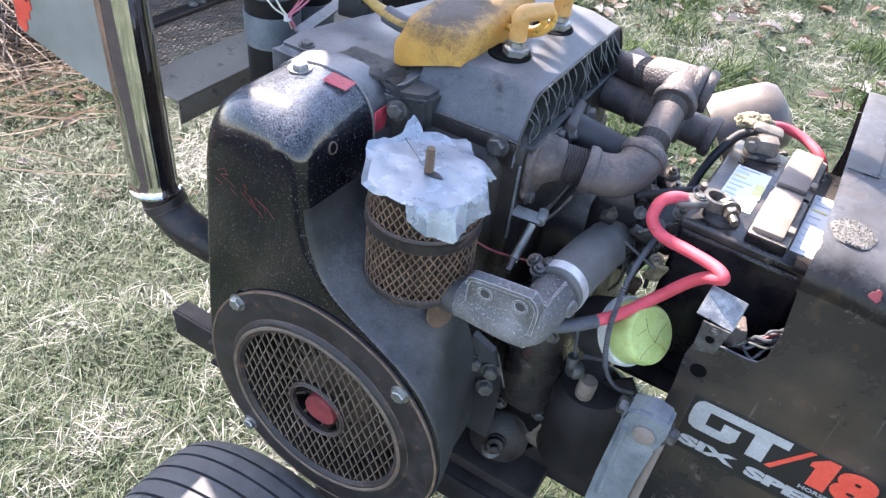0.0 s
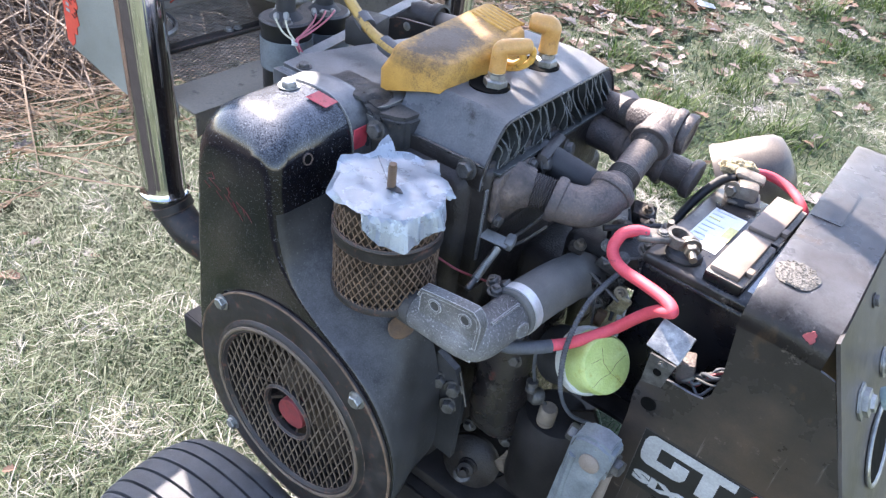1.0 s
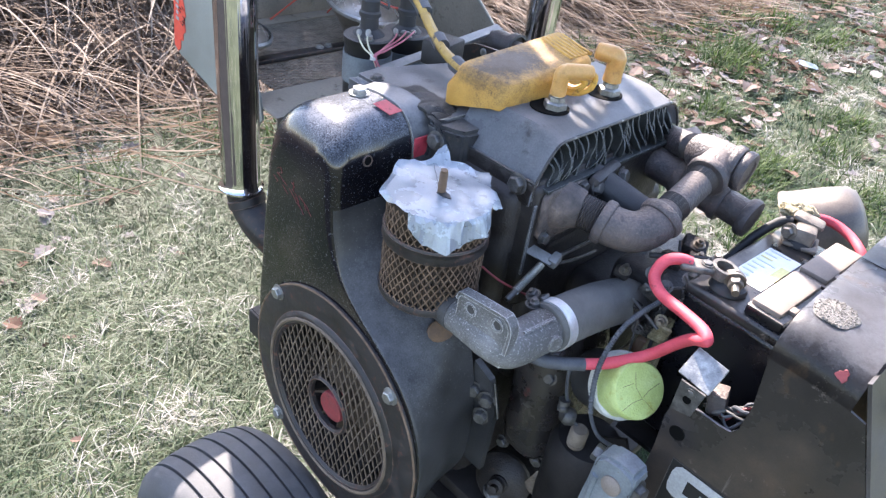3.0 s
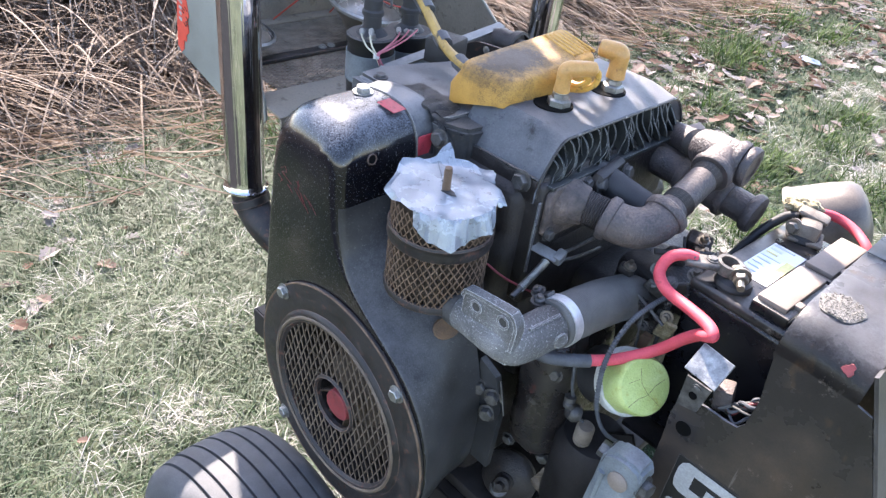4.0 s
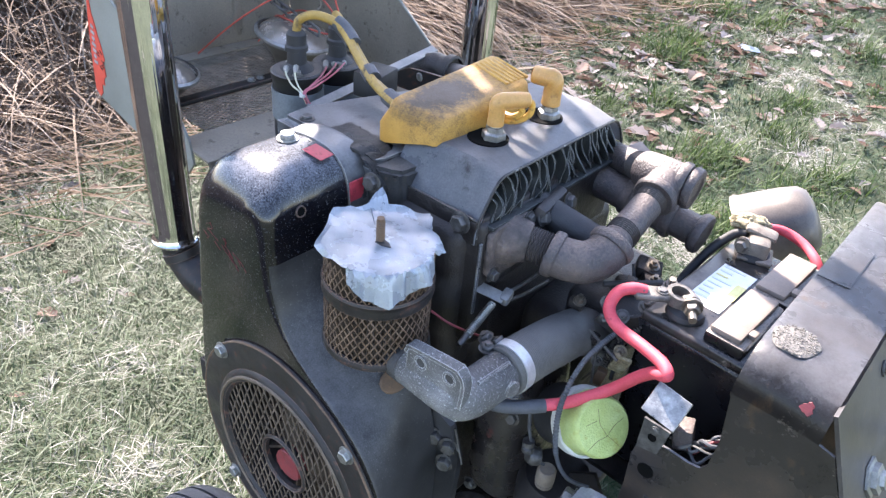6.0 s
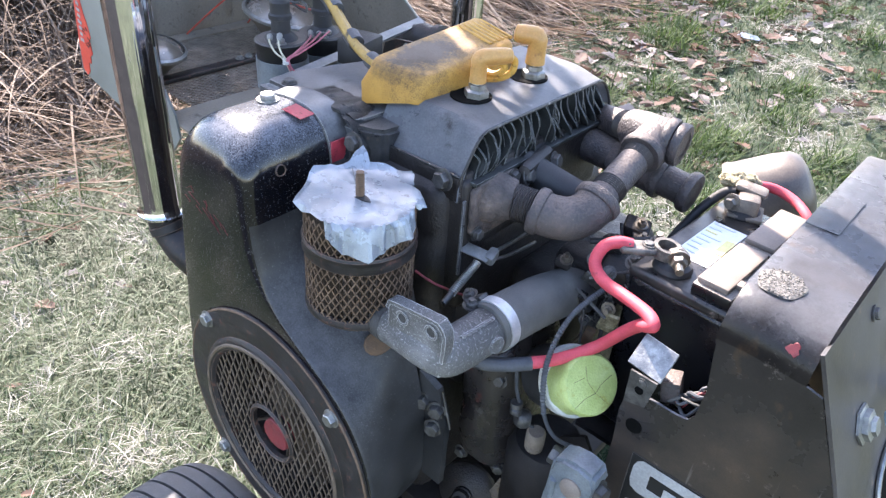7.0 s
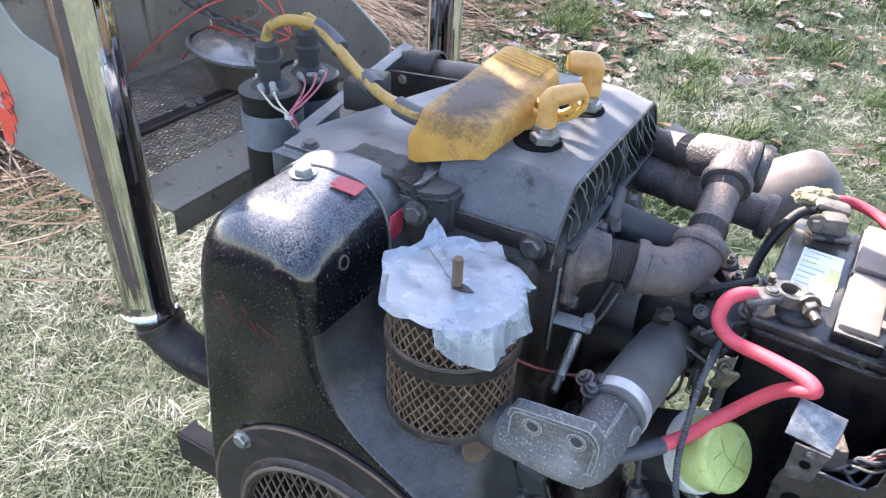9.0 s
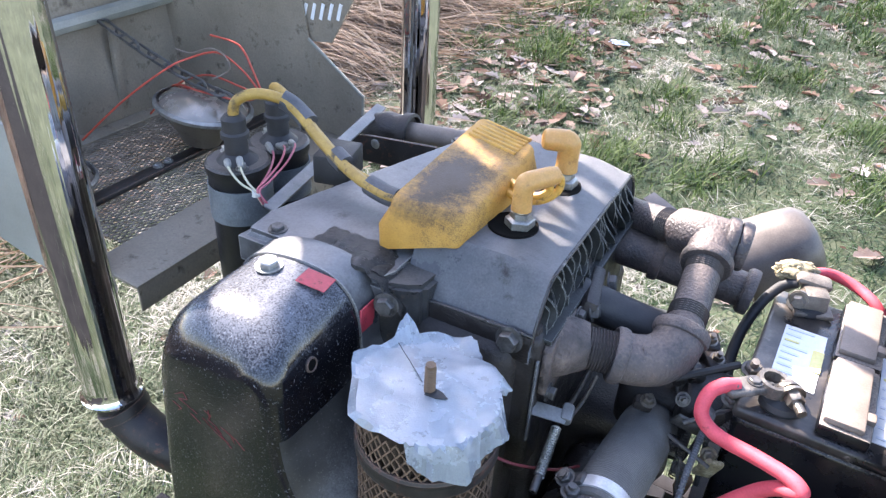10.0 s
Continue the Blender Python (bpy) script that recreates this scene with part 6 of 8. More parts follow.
    for line in ([(0.200, 0.236, 0.704), (0.214, 0.232, 0.690), (0.217, 0.226, 0.668), (0.210, 0.224, 0.650)], [(0.232, 0.262, 0.722), (0.236, 0.246, 0.704), (0.228, 0.232, 0.676)], [(0.205, 0.286, 0.766), (0.216, 0.276, 0.752), (0.236, 0.262, 0.742), (0.238, 0.250, 0.716)]):
        bm = B()
        sweep(bm, smooth_line(line, 6), 0.0016, 7)
        part("pipe", bm, M["tan_metal"] if line[0][0] < 0.203 else M["coil_black"], cb)


build_throttle()

# ---- battery and dash cowl ----


def build_battery():
    bt = thing("battery", (0.317, 0.304, 0.585), "dusty black lead-acid battery with two cap bars", "battery")
    rot = Euler((0, 0, radians(-2.5))).to_matrix().to_4x4()
    C = Vector((0.317, 0.304, 0))

    def P(x, y, z):
        return C + rot @ Vector((x - C.x, y - C.y, z))

    bm = B()
    box(bm, P(0.317, 0.304, 0.678), (0.118, 0.184, 0.175), 0.006, rot, 3)
    part("case", bm, M["black_plastic"], bt, "black plastic battery case")
    bm = B()
    box(bm, P(0.317, 0.304, 0.770), (0.121, 0.187, 0.012), 0.004, rot, 3)
    lid = part("lid", bm, M["dust_lid"], bt, "glossy black lid under tan dust")
    for y in (0.258, 0.349):
        bm = B()
        box(bm, P(0.331, y, 0.781), (0.036, 0.087, 0.012), 0.003, rot)
        cap = part("cap_bar", bm, M["black_plastic"], bt)
        bm = B()
        box(bm, P(0.329, y, 0.7895), (0.028, 0.080, 0.006), 0.002, rot)
        part("cap_top", bm, M["dust_cap"], cap, "dusty brown cap top")
        bm = B()
        box(bm, P(0.345, y - 0.02, 0.789), (0.008, 0.010, 0.005), 0.001, rot)
        part("tab", bm, M["dust_cap"], cap)
    for x, y, sx, sy, mat in ((0.290, 0.300, 0.034, 0.082, "label_white"), (0.364, 0.285, 0.026, 0.11, "label_white")):
        bm = B()
        box(bm, P(x, y, 0.7764), (sx, sy, 0.0008), 0, rot)
        lb = part("paper_label", bm, M[mat], lid, "white printed label")
        rng = random.Random(int(x * 1000))
        for k in range(9):
            bm = B()
            w = rng.uniform(0.3, 0.8) * sx
            box(bm, P(x - sx / 2 + 0.002 + w / 2, y - sy / 2 + sy * (k + 0.5) / 9, 0.7772), (w, 0.0028, 0.0004), 0, rot)
            part("print", bm, M["label_blue"] if k != 6 else M["label_yellow"], lb)
    bm = B()
    box(bm, P(0.303, 0.300, 0.7776), (0.009, 0.030, 0.0006), 0, rot)
    part("paper_label", bm, M["label_yellow"], lid)
    bm = B()
    for s in ((0.012, 0.0018, 0.0008), (0.0018, 0.012, 0.0008)):
        box(bm, P(0.277, 0.345, 0.7764), s, 0, rot)
    part("plus_mark", bm, M["decal_black"], lid)
    for x, y in ((0.286, 0.234), (0.284, 0.378)):
        bm = B()
        lathe(bm, [(0, 0), (0.017, 0), (0.018, 0.003), (0.0165, 0.007), (0.011, 0.009), (0.009, 0.011), (0.0082, 0.015), (0, 0.0155)], P(x, y, 0.7755), (0, 0, 1), 24)
        part("post", bm, M["black_rubber"], bt)
    # near clamp
    nc = thing("battery_clamp", (0.275, 0.23, 0.78), "corroded battery clamp bolted on a battery post", "battery clamp", "battery clamps")
    bm = B()
    lathe(bm, [(0.0085, 0), (0.0125, 0), (0.013, 0.005), (0.012, 0.010), (0.0085, 0.010), (0.0085, 0)], (0.2730, 0.2345, 0.787), (0.1, 0, 1), 24)
    part("collar", bm, M["lead"], nc)
    bm = B()
    box(bm, (0.286, 0.2345, 0.7915), (0.016, 0.016, 0.010), 0.003, Euler((0, 0.1, -0.5)).to_matrix().to_4x4())
    part("strap", bm, M["lead"], nc)
    bm = B()
    box(bm, (0.2545, 0.2185, 0.7925), (0.034, 0.018, 0.007), 0.003, Euler((0, 0.05, 0.75)).to_matrix().to_4x4(), 3)
    part("cable_lug", bm, M["lead"], nc)
    bm = B()
    rod(bm, (0.279, 0.247, 0.792), (0.2975, 0.2135, 0.790), 0.0036, 12)
    hexbolt(bm, (0.2885, 0.2298, 0.7912), (0.5, -0.9, -0.05), 0.0072, 0.0085)
    lathe(bm, [(0, 0), (0.0092, 0), (0.0092, 0.0018), (0, 0.0018)], (0.2875, 0.2316, 0.7912), (0.5, -0.9, -0.05), 18)
    lathe(bm, [(0, 0), (0.0085, 0), (0.0085, 0.0018), (0, 0.0018)], (0.2855, 0.2352, 0.7914), (0.5, -0.9, -0.05), 18)
    part("clamp_bolt", bm, M["brass"], nc, "dull brass clamp bolt")
    bm = B()
    hexbolt(bm, (0.2475, 0.2115, 0.7955), (0, 0, 1), 0.0050, 0.004)
    hexbolt(bm, (0.2610, 0.2250, 0.7955), (0, 0, 1), 0.0046, 0.003)
    part("lug_screw", bm, M["dull_bolt"], nc)
    # far clamp
    fc = thing("battery_clamp", (0.283, 0.38, 0.78), "yellow crusted battery clamp bolted on a battery post", "battery clamp", "battery clamps")
    bm = B()
    box(bm, (0.290, 0.379, 0.7885), (0.022, 0.024, 0.020), 0.004, Euler((0, 0, 0.3)).to_matrix().to_4x4())
    box(bm, (0.290, 0.379, 0.779), (0.034, 0.032, 0.005), 0.002, Euler((0, 0, 0.3)).to_matrix().to_4x4())
    part("collar", bm, M["tan_metal"], fc)
    bm = B()
    box(bm, (0.286, 0.392, 0.799), (0.032, 0.018, 0.008), 0.004, Euler((0.1, 0.15, 0.2)).to_matrix().to_4x4())
    part("strap", bm, M["tan_metal"], fc)
    bm = B()
    bmesh.ops.create_icosphere(bm, subdivisions=4, radius=1.0)
    for v in bm.verts:
        r = 1 + 0.30 * noise.noise(v.co * 2.1) + 0.16 * noise.noise(v.co * 5.3) + 0.07 * noise.noise(v.co * 12)
        v.co = Matrix.Rotation(0.35, 3, "Z") @ Vector((v.co.x * 0.0190 * r, v.co.y * 0.0115 * r, v.co.z * 0.0100 * r)) + Vector((0.2700, 0.4005, 0.7985))
    part("crusted_lug", bm, M["crust"], fc, "crusted yellow cable lug")
    bm = B()
    hexbolt(bm, (0.2785, 0.366, 0.790), (-0.1, -1, 0.1), 0.0060, 0.007)
    lathe(bm, [(0, 0), (0.0088, 0), (0.0088, 0.003), (0, 0.003)], (0.2788, 0.369, 0.790), (-0.1, -1, 0.1), 16)
    rod(bm, (0.279, 0.368, 0.790), (0.284, 0.398, 0.792), 0.004, 10)
    part("clamp_bolt", bm, M["brass"], fc)


build_battery()


def build_cowl():
    cw = thing("dash_cowl", (0.42, 0.33, 0.45), "scuffed black steel dash cowl with silver and red lettering", "tractor body")
    Y0, Y1 = 0.138, 0.50

    def arch(x, top, r=0.036, n=14):
        """Cross-section over the cowl at x: up the near side, over the rounded shoulder, across, and down."""
        pts = [(x, Y0, top - r)]
        for k in range(1, n):
            a = radians(90 * k / (n - 1))
            pts.append((x, Y0 + r - r * math.cos(a), top - r + r * math.sin(a)))
        pts.append((x, Y1 - r, top))
        for k in range(1, n):
            a = radians(90 * k / (n - 1))
            pts.append((x, Y1 - r + r * math.sin(a), top - r + r * math.cos(a)))
        return pts

    bm = B()
    secs = [[bm.verts.new(p) for p in arch(x, z)] for x, z in ((0.360, 0.838), (0.362, 0.8395), (0.380, 0.840), (0.405, 0.839), (0.426, 0.837))]
    for a, b in zip(secs, secs[1:]):
        for i in range(len(a) - 1):
            bm.faces.new((a[i], b[i], b[i + 1], a[i + 1]))
    bmesh.ops.solidify(bm, geom=bm.faces[:], thickness=0.002)
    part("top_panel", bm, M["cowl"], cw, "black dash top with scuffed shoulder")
    side = [(0.305, 0.46), (0.308, 0.655), (0.306, 0.690), (0.308, 0.704), (0.314, 0.713), (0.330, 0.7175), (0.352, 0.7170), (0.361, 0.7185), (0.3655, 0.726), (0.367, 0.755), (0.3615, 0.800), (0.360, 0.8020), (0.362, 0.8035), (0.380, 0.8040), (0.405, 0.8030), (0.426, 0.8010), (0.438, 0.798), (0.500, 0.66), (0.500, 0.46)]
    for name, y in (("side_panel", Y0), ("far_side_panel", Y1 - 0.0025)):
        bm = B()
        o = side if name == "side_panel" else [p for p in side if p[0] > 0.355 or p[1] < 0.5] 
        if name != "side_panel":
            o = [(0.360, 0.46)] + [p for p in side if p[0] >= 0.360 and p[1] > 0.7 or p[0] > 0.4]
        plate(bm, o, lambda u, v, w: (u, y + w, v), 0.0025)
        sp = part(name, bm, M["cowl"], cw, "black side panel with rust-brown stains", smooth=False)
        if name == "side_panel":
            near = sp
    # sloping rear dash with key switch and knobs
    bm = B()
    n = Vector((0.146, 0, 0.064)).normalized()
    plate(bm, [(Y0 + 0.001, 0.0), (Y1 - 0.001, 0.0), (Y1 - 0.001, 0.30), (Y0 + 0.001, 0.30)], lambda u, v, w: Vector((0.428, u, 0.830)) + Vector((0.064, 0, -0.146)).normalized() * v - n * w, 0.003)
    dp = part("dash_panel", bm, M["dash"], cw, "scratched grey dash panel")
    down = Vector((0.064, 0, -0.146)).normalized()
    def on_dash(y, v):
        return Vector((0.428, y, 0.830)) + down * v + n * 0.0005

    for y, v, r, segs in ((0.2866, 0.1058, 0.011, 20), (0.1995, 0.0903, 0.0125, 6)):
        bm = B()
        lathe(bm, [(0, 0), (r * 1.3, 0), (r * 1.3, 0.002), (r, 0.003), (r, 0.007), (r * 0.62, 0.008), (r * 0.58, 0.011), (0, 0.011)], on_dash(y, v), n, segs)
        part("switch_nut", bm, M["zinc"], dp, "zinc switch nut")
    bm = B()
    lathe(bm, [(0, 0.010), (0.0052, 0.010), (0.0052, 0.045), (0.0045, 0.047), (0, 0.047)], on_dash(*(0.2866, 0.1058)), n, 16)
    part("choke_rod", bm, M["dull_bolt"], dp, "steel choke rod")
    bm = B()
    lathe(bm, [(0, 0.012), (0.0095, 0.012), (0.0100, 0.014), (0.0095, 0.018), (0, 0.018)], on_dash(*(0.2250, 0.1050)), n + Vector((0, 0, 0.35)), 20)
    part("key_cap", bm, M["teal"], dp, "dull teal key cap")
    bm = B()
    y0, v0, ry, rv = (0.2602, 0.178, 0.045, 0.034)
    ring = [on_dash(y0 + ry * math.cos(2 * math.pi * k / 32), v0 + rv * math.sin(2 * math.pi * k / 32)) + n * 0.002 for k in range(33)]
    sweep(bm, ring, 0.0022, 8, caps=False)
    bez = part("bezel", bm, M["zinc"], dp, "worn oval bezel")
    # a flat black face paints the shade within the bezel
    bm = B()
    bm.faces.new([bm.verts.new(p) for p in ring[:32]])
    part("bezel_hole_shade", bm, M["hole_shade"], bez)
    bm = B()
    hexbolt(bm, on_dash(*(0.2469, 0.0216)), n, 0.005, 0.004)
    part("bolt", bm, M["dull_bolt"], dp)
    # grit pad and seam on the top
    bm = B()
    lathe(bm, [(0, 0.0012), (0.015, 0.0012), (0.0165, 0.0)], (0, 0, 0), (0, 0, 1), 24, jitter=lambda a, h: 1 + 0.05 * math.sin(5 * a))
    rng = random.Random(2)
    for k in range(160):
        r, a = 0.0158 * math.sqrt(rng.random()), rng.uniform(0, 6.283)
        lathe(bm, [(0.0009, 0), (0.0007, 0.0007), (0, 0.001)], (r * math.cos(a), r * math.sin(a), 0.001), (0, 0, 1), 5)
    shifted(bm, Matrix.Translation((0.380, 0.183, 0.840)) @ Matrix.Diagonal((1.05, 1.12, 1, 1)))
    part("grit_pad", bm, M["bead"], cw, "speckled grit pad")
    bm = B()
    strip_box(bm, (0.362, 0.285, 0.8405), (0.388, 0.285, 0.8405), 0.0009, 0.0008, (0, 0, 1))
    strip_box(bm, (0.388, 0.285, 0.8405), (0.388, 0.36, 0.8405), 0.0009, 0.0008, (0, 0, 1))
    part("seam", bm, M["decal_black"], cw)
    # chipped red spot, runs and stains
    bm = B()
    lathe(bm, [(0, 0.0003), (0.0042, 0.0002), (0.0048, -0.0006)], (0.409, 0.1429, 0.8208), (0, -0.866, 0.5), 22, jitter=lambda a, h: 1 + 0.18 * math.sin(3 * a + 1) + 0.10 * math.sin(7 * a))
    part("paint_chip", bm, M["dull_red"], cw, "chipped dull red spot")
    # painted black disc for the shade in the panel's hole
    bm = B()
    lathe(bm, [(0, 0.0009), (0.0072, 0.0009), (0.0076, 0)], (0.3222, Y0, 0.6815), (0, -1, 0), 18)
    part("bolt_hole_shade", bm, M["hole_shade"], near)
    # decal: border, large italic letters, red slash and number
    bm = B()
    d0, d1, z0, z1 = 0.3285, 0.498, 0.545, 0.6545
    for a, b in (((d0, z1), (d1, z1)), ((d0, z0), (d0, z1))):
        strip_box(bm, (a[0], Y0 - 0.0006, a[1]), (b[0], Y0 - 0.0006, b[1]), 0.0008, 0.0006, (0, -1, 0))
    part("decal_border", bm, M["dash"], near)
    bm = B()
    plate(bm, [(d0, z1 - 0.076), (d1, z1 - 0.076), (d1, z1), (d0, z1)], lambda u, v, w: (u, Y0 - 0.0004 + w, v), 0.0004)
    part("decal_field", bm, M["decal_black"], near)
    # block capitals, in millimetres from the field's upper corner
    gt = [(4, 30), (4, 14), (6, 7.5), (11, 3), (90.5, 3), (90.5, 13.5), (76.5, 13.5), (76.5, 42.5), (61, 42.5), (61, 13.5), (20, 13.5), (20, 31), (34.5, 31), (34.5, 19.5), (49.5, 19.5), (49.5, 34), (46, 39.5), (40, 41.5), (12.5, 41.5), (6, 38)]
    slash = [(79.5, 43.5), (85, 43.5), (110.5, 2.2), (105.5, 2.2)]
    one = [(110.5, 12.5), (121, 2), (131, 2), (131, 42), (115.3, 42), (115.3, 18), (110.5, 18)]
    for shape, mat in ((gt, "decal_white"), (slash, "decal_red"), (one, "decal_red")):
        bm = B()
        plate(bm, shape, lambda u, v, w: (d0 + u / 1000, Y0 - 0.0009 + w, z1 - v / 1000), 0.0005)
        bm.normal_update()
        bmesh.ops.triangulate(bm, faces=bm.faces[:])
        part("lettering", bm, M[mat], near, smooth=False)
    for txt, u0, u1, v0, v1, mat, bold in (("8", 132.5, 166, 42, 2, "decal_red", 0.0030), ("SIX", 5, 59, 67.8, 54, "decal_white", 0.0011), ("SPEED", 68.5, 166, 67.8, 54, "decal_white", 0.0011)):
        bm = lettering(txt, 0.02 if len(txt) > 1 else 0.05, bold, 0.0, 0.0003, 1.0)
        xs, zs = [v.co.x for v in bm.verts], [v.co.z for v in bm.verts]
        for v in bm.verts:
            v.co.x = d0 + (u0 + (u1 - u0) * (v.co.x - min(xs)) / (max(xs) - min(xs))) / 1000
            v.co.z = z1 - (v0 + (v1 - v0) * (v.co.z - min(zs)) / (max(zs) - min(zs))) / 1000
            v.co.y += Y0 - 0.0008
        part("lettering", bm, M[mat], near, smooth=False)
    bm = lettering("HORSEPOWER", 0.0062, 0.0001, 0.0, 0.0003, 1.35)
    shifted(bm, Matrix.Translation((0.4400, Y0 - 0.0011, 0.6050)))
    part("small_print", bm, M["decal_white"], near)
    # bent bright bracket at the front corner
    br = thing("battery_bracket", (0.315, 0.15, 0.69), "bent scuffed aluminium bracket on the cowl corner", "bracket")
    o = Vector((0.3179, 0.1497, 0.7475))
    ux = (Vector((0.334, 0.1564, 0.7578)) - Vector((0.3009, 0.1626, 0.757))).normalized()
    uy = (Vector((0.3009, 0.1626, 0.757)) - Vector((0.2989, 0.1429, 0.7368))).normalized()
    un = ux.cross(uy)
    bm = B()
    plate(bm, [(-0.0165, -0.0140), (0.0165, -0.0140), (0.0170, 0.0140), (-0.0162, 0.0143)], lambda u, v, w: o + ux * u + uy * v + un * w, 0.0020)
    bmesh.ops.bevel(bm, geom=bm.edges[:], offset=0.0006, segments=1, affect="EDGES")
    part("tongue", bm, M["bare_alu"], br, smooth=False)
    bm = B()
    plate(bm, [(0.3085, 0.7400), (0.3320, 0.7395), (0.3275, 0.7105), (0.3090, 0.7060)], lambda u, v, w: (u, 0.1352 - w, v), 0.0020)
    strap = part("strap", bm, M["dull_bolt"], br, smooth=False)
    bm = B()
    hexbolt(bm, (0.3205, 0.1332, 0.7335), (0, -1, 0), 0.0036, 0.0022)
    part("bolt", bm, M["dull_bolt"], strap)
    # the strap's hole, its shade painted as a black disc
    bm = B()
    lathe(bm, [(0, 0.0008), (0.0038, 0.0008), (0.004, 0)], (0.3195, 0.1334, 0.7245), (0, -1, 0), 12)
    part("bolt_hole_shade", bm, M["hole_shade"], strap)
    bm = B()
    box(bm, (0.336, 0.160, 0.722), (0.016, 0.020, 0.022), 0.002, Euler((0, -0.2, 0.3)).to_matrix().to_4x4())
    solid("rusty_block", bm, M["iron"], "rust-brown metal block behind the bracket", "block")
    # wires behind the notch
    wl = thing("wire_loom", (0.35, 0.165, 0.70), "tangle of red, brown and grey wires in the cowl", "wires")
    rng = random.Random(12)
    for k in range(9):
        j = lambda s: s * (rng.random() - 0.5)
        line = [(0.330 + j(0.012), 0.172 + j(0.02), 0.700 + j(0.012)), (0.342 + j(0.010), 0.158 + j(0.014), 0.716 + j(0.016)), (0.353 + j(0.010), 0.152 + j(0.012), 0.722 + j(0.020)), (0.362 + j(0.008), 0.158 + j(0.014), 0.732 + j(0.018)), (0.380 + j(0.008), 0.175 + j(0.02), 0.738 + j(0.02))]
        bm = B()
        sweep(bm, smooth_line(line, 5), 0.0011 + 0.0007 * rng.random(), 7)
        part("wire", bm, M[("hose", "grey_tape", "black_rubber", "grey_tape", "dull_red")[k % 5]], wl)
    # inner wall of the cowl, dark, holding the battery tray
    tr = thing("battery_tray", (0.32, 0.31, 0.575), "black steel battery tray", "tray")
    bm = B()
    box(bm, (0.325, 0.315, 0.580), (0.16, 0.235, 0.006), 0.001)
    part("tray_floor", bm, M["frame"], tr)
    bm = B()
    box(bm, (0.379, 0.315, 0.66), (0.004, 0.33, 0.16), 0.001)
    part("tray_back", bm, M["frame"], tr)


build_cowl()


def build_cables():
    bm = B()
    line = [(0.250, 0.214, 0.795), (0.241, 0.206, 0.797), (0.233, 0.196, 0.793), (0.233, 0.186, 0.780), (0.247, 0.181, 0.771), (0.275, 0.172, 0.773), (0.294, 0.1645, 0.7750), (0.3035, 0.1590, 0.7755), (0.3085, 0.1545, 0.7735),
            (0.3035, 0.157, 0.7685), (0.295, 0.164, 0.760), (0.282, 0.168, 0.743), (0.262, 0.165, 0.715), (0.240, 0.137, 0.703), (0.222, 0.115, 0.7005)]
    ob = thing("battery_cable", (0.26, 0.17, 0.70), "thick red battery cable looping down to the starter", "cable")
    sweep(bm, smooth_line(line, 8), 0.0056, 14)
    part("cable", bm, M["red_cable"], ob, "dusty red insulation")
    bm = B()
    sweep(bm, smooth_line([(0.226, 0.119, 0.7005), (0.213, 0.104, 0.7), (0.198, 0.088, 0.702), (0.186, 0.080, 0.706)], 6), 0.0064, 12)
    part("tape_wrap", bm, M["grey_tape"], ob, "black taped end")
    bm = B()
    sweep(bm, smooth_line([(0.284, 0.408, 0.796), (0.294, 0.420, 0.794), (0.308, 0.425, 0.791), (0.325, 0.420, 0.788), (0.342, 0.406, 0.784), (0.352, 0.400, 0.770), (0.356, 0.402, 0.74)], 7), 0.0050, 12)
    solid("battery_cable", bm, M["red_cable"], "red cable leaving the far battery clamp", "cable")
    bm = B()
    sweep(bm, smooth_line([(0.274, 0.388, 0.794), (0.262, 0.386, 0.787), (0.250, 0.374, 0.770), (0.242, 0.352, 0.750), (0.240, 0.325, 0.735), (0.243, 0.300, 0.728)], 7), 0.0050, 12)
    solid("battery_cable", bm, M["black_rubber"], "black ground cable curving down beside the battery", "cable")
    # corrugated sleeve running down over the green filter
    bm = B()
    line = smooth_line([(0.238, 0.215, 0.742), (0.237, 0.185, 0.743), (0.236, 0.155, 0.738), (0.2375, 0.130, 0.7200), (0.2395, 0.122, 0.690), (0.2475, 0.120, 0.652), (0.262, 0.123, 0.630), (0.278, 0.14, 0.615)], 22)
    sweep(bm, line, 0.004, 10, radii=[0.0020 + (0.0009 if i % 2 else 0) * (1 if i < 110 else 0) for i in range(len(line))])
    solid("cable_sleeve", bm, M["grey_tape"], "grey corrugated cable sleeve hanging by the filter", "cable")


build_cables()


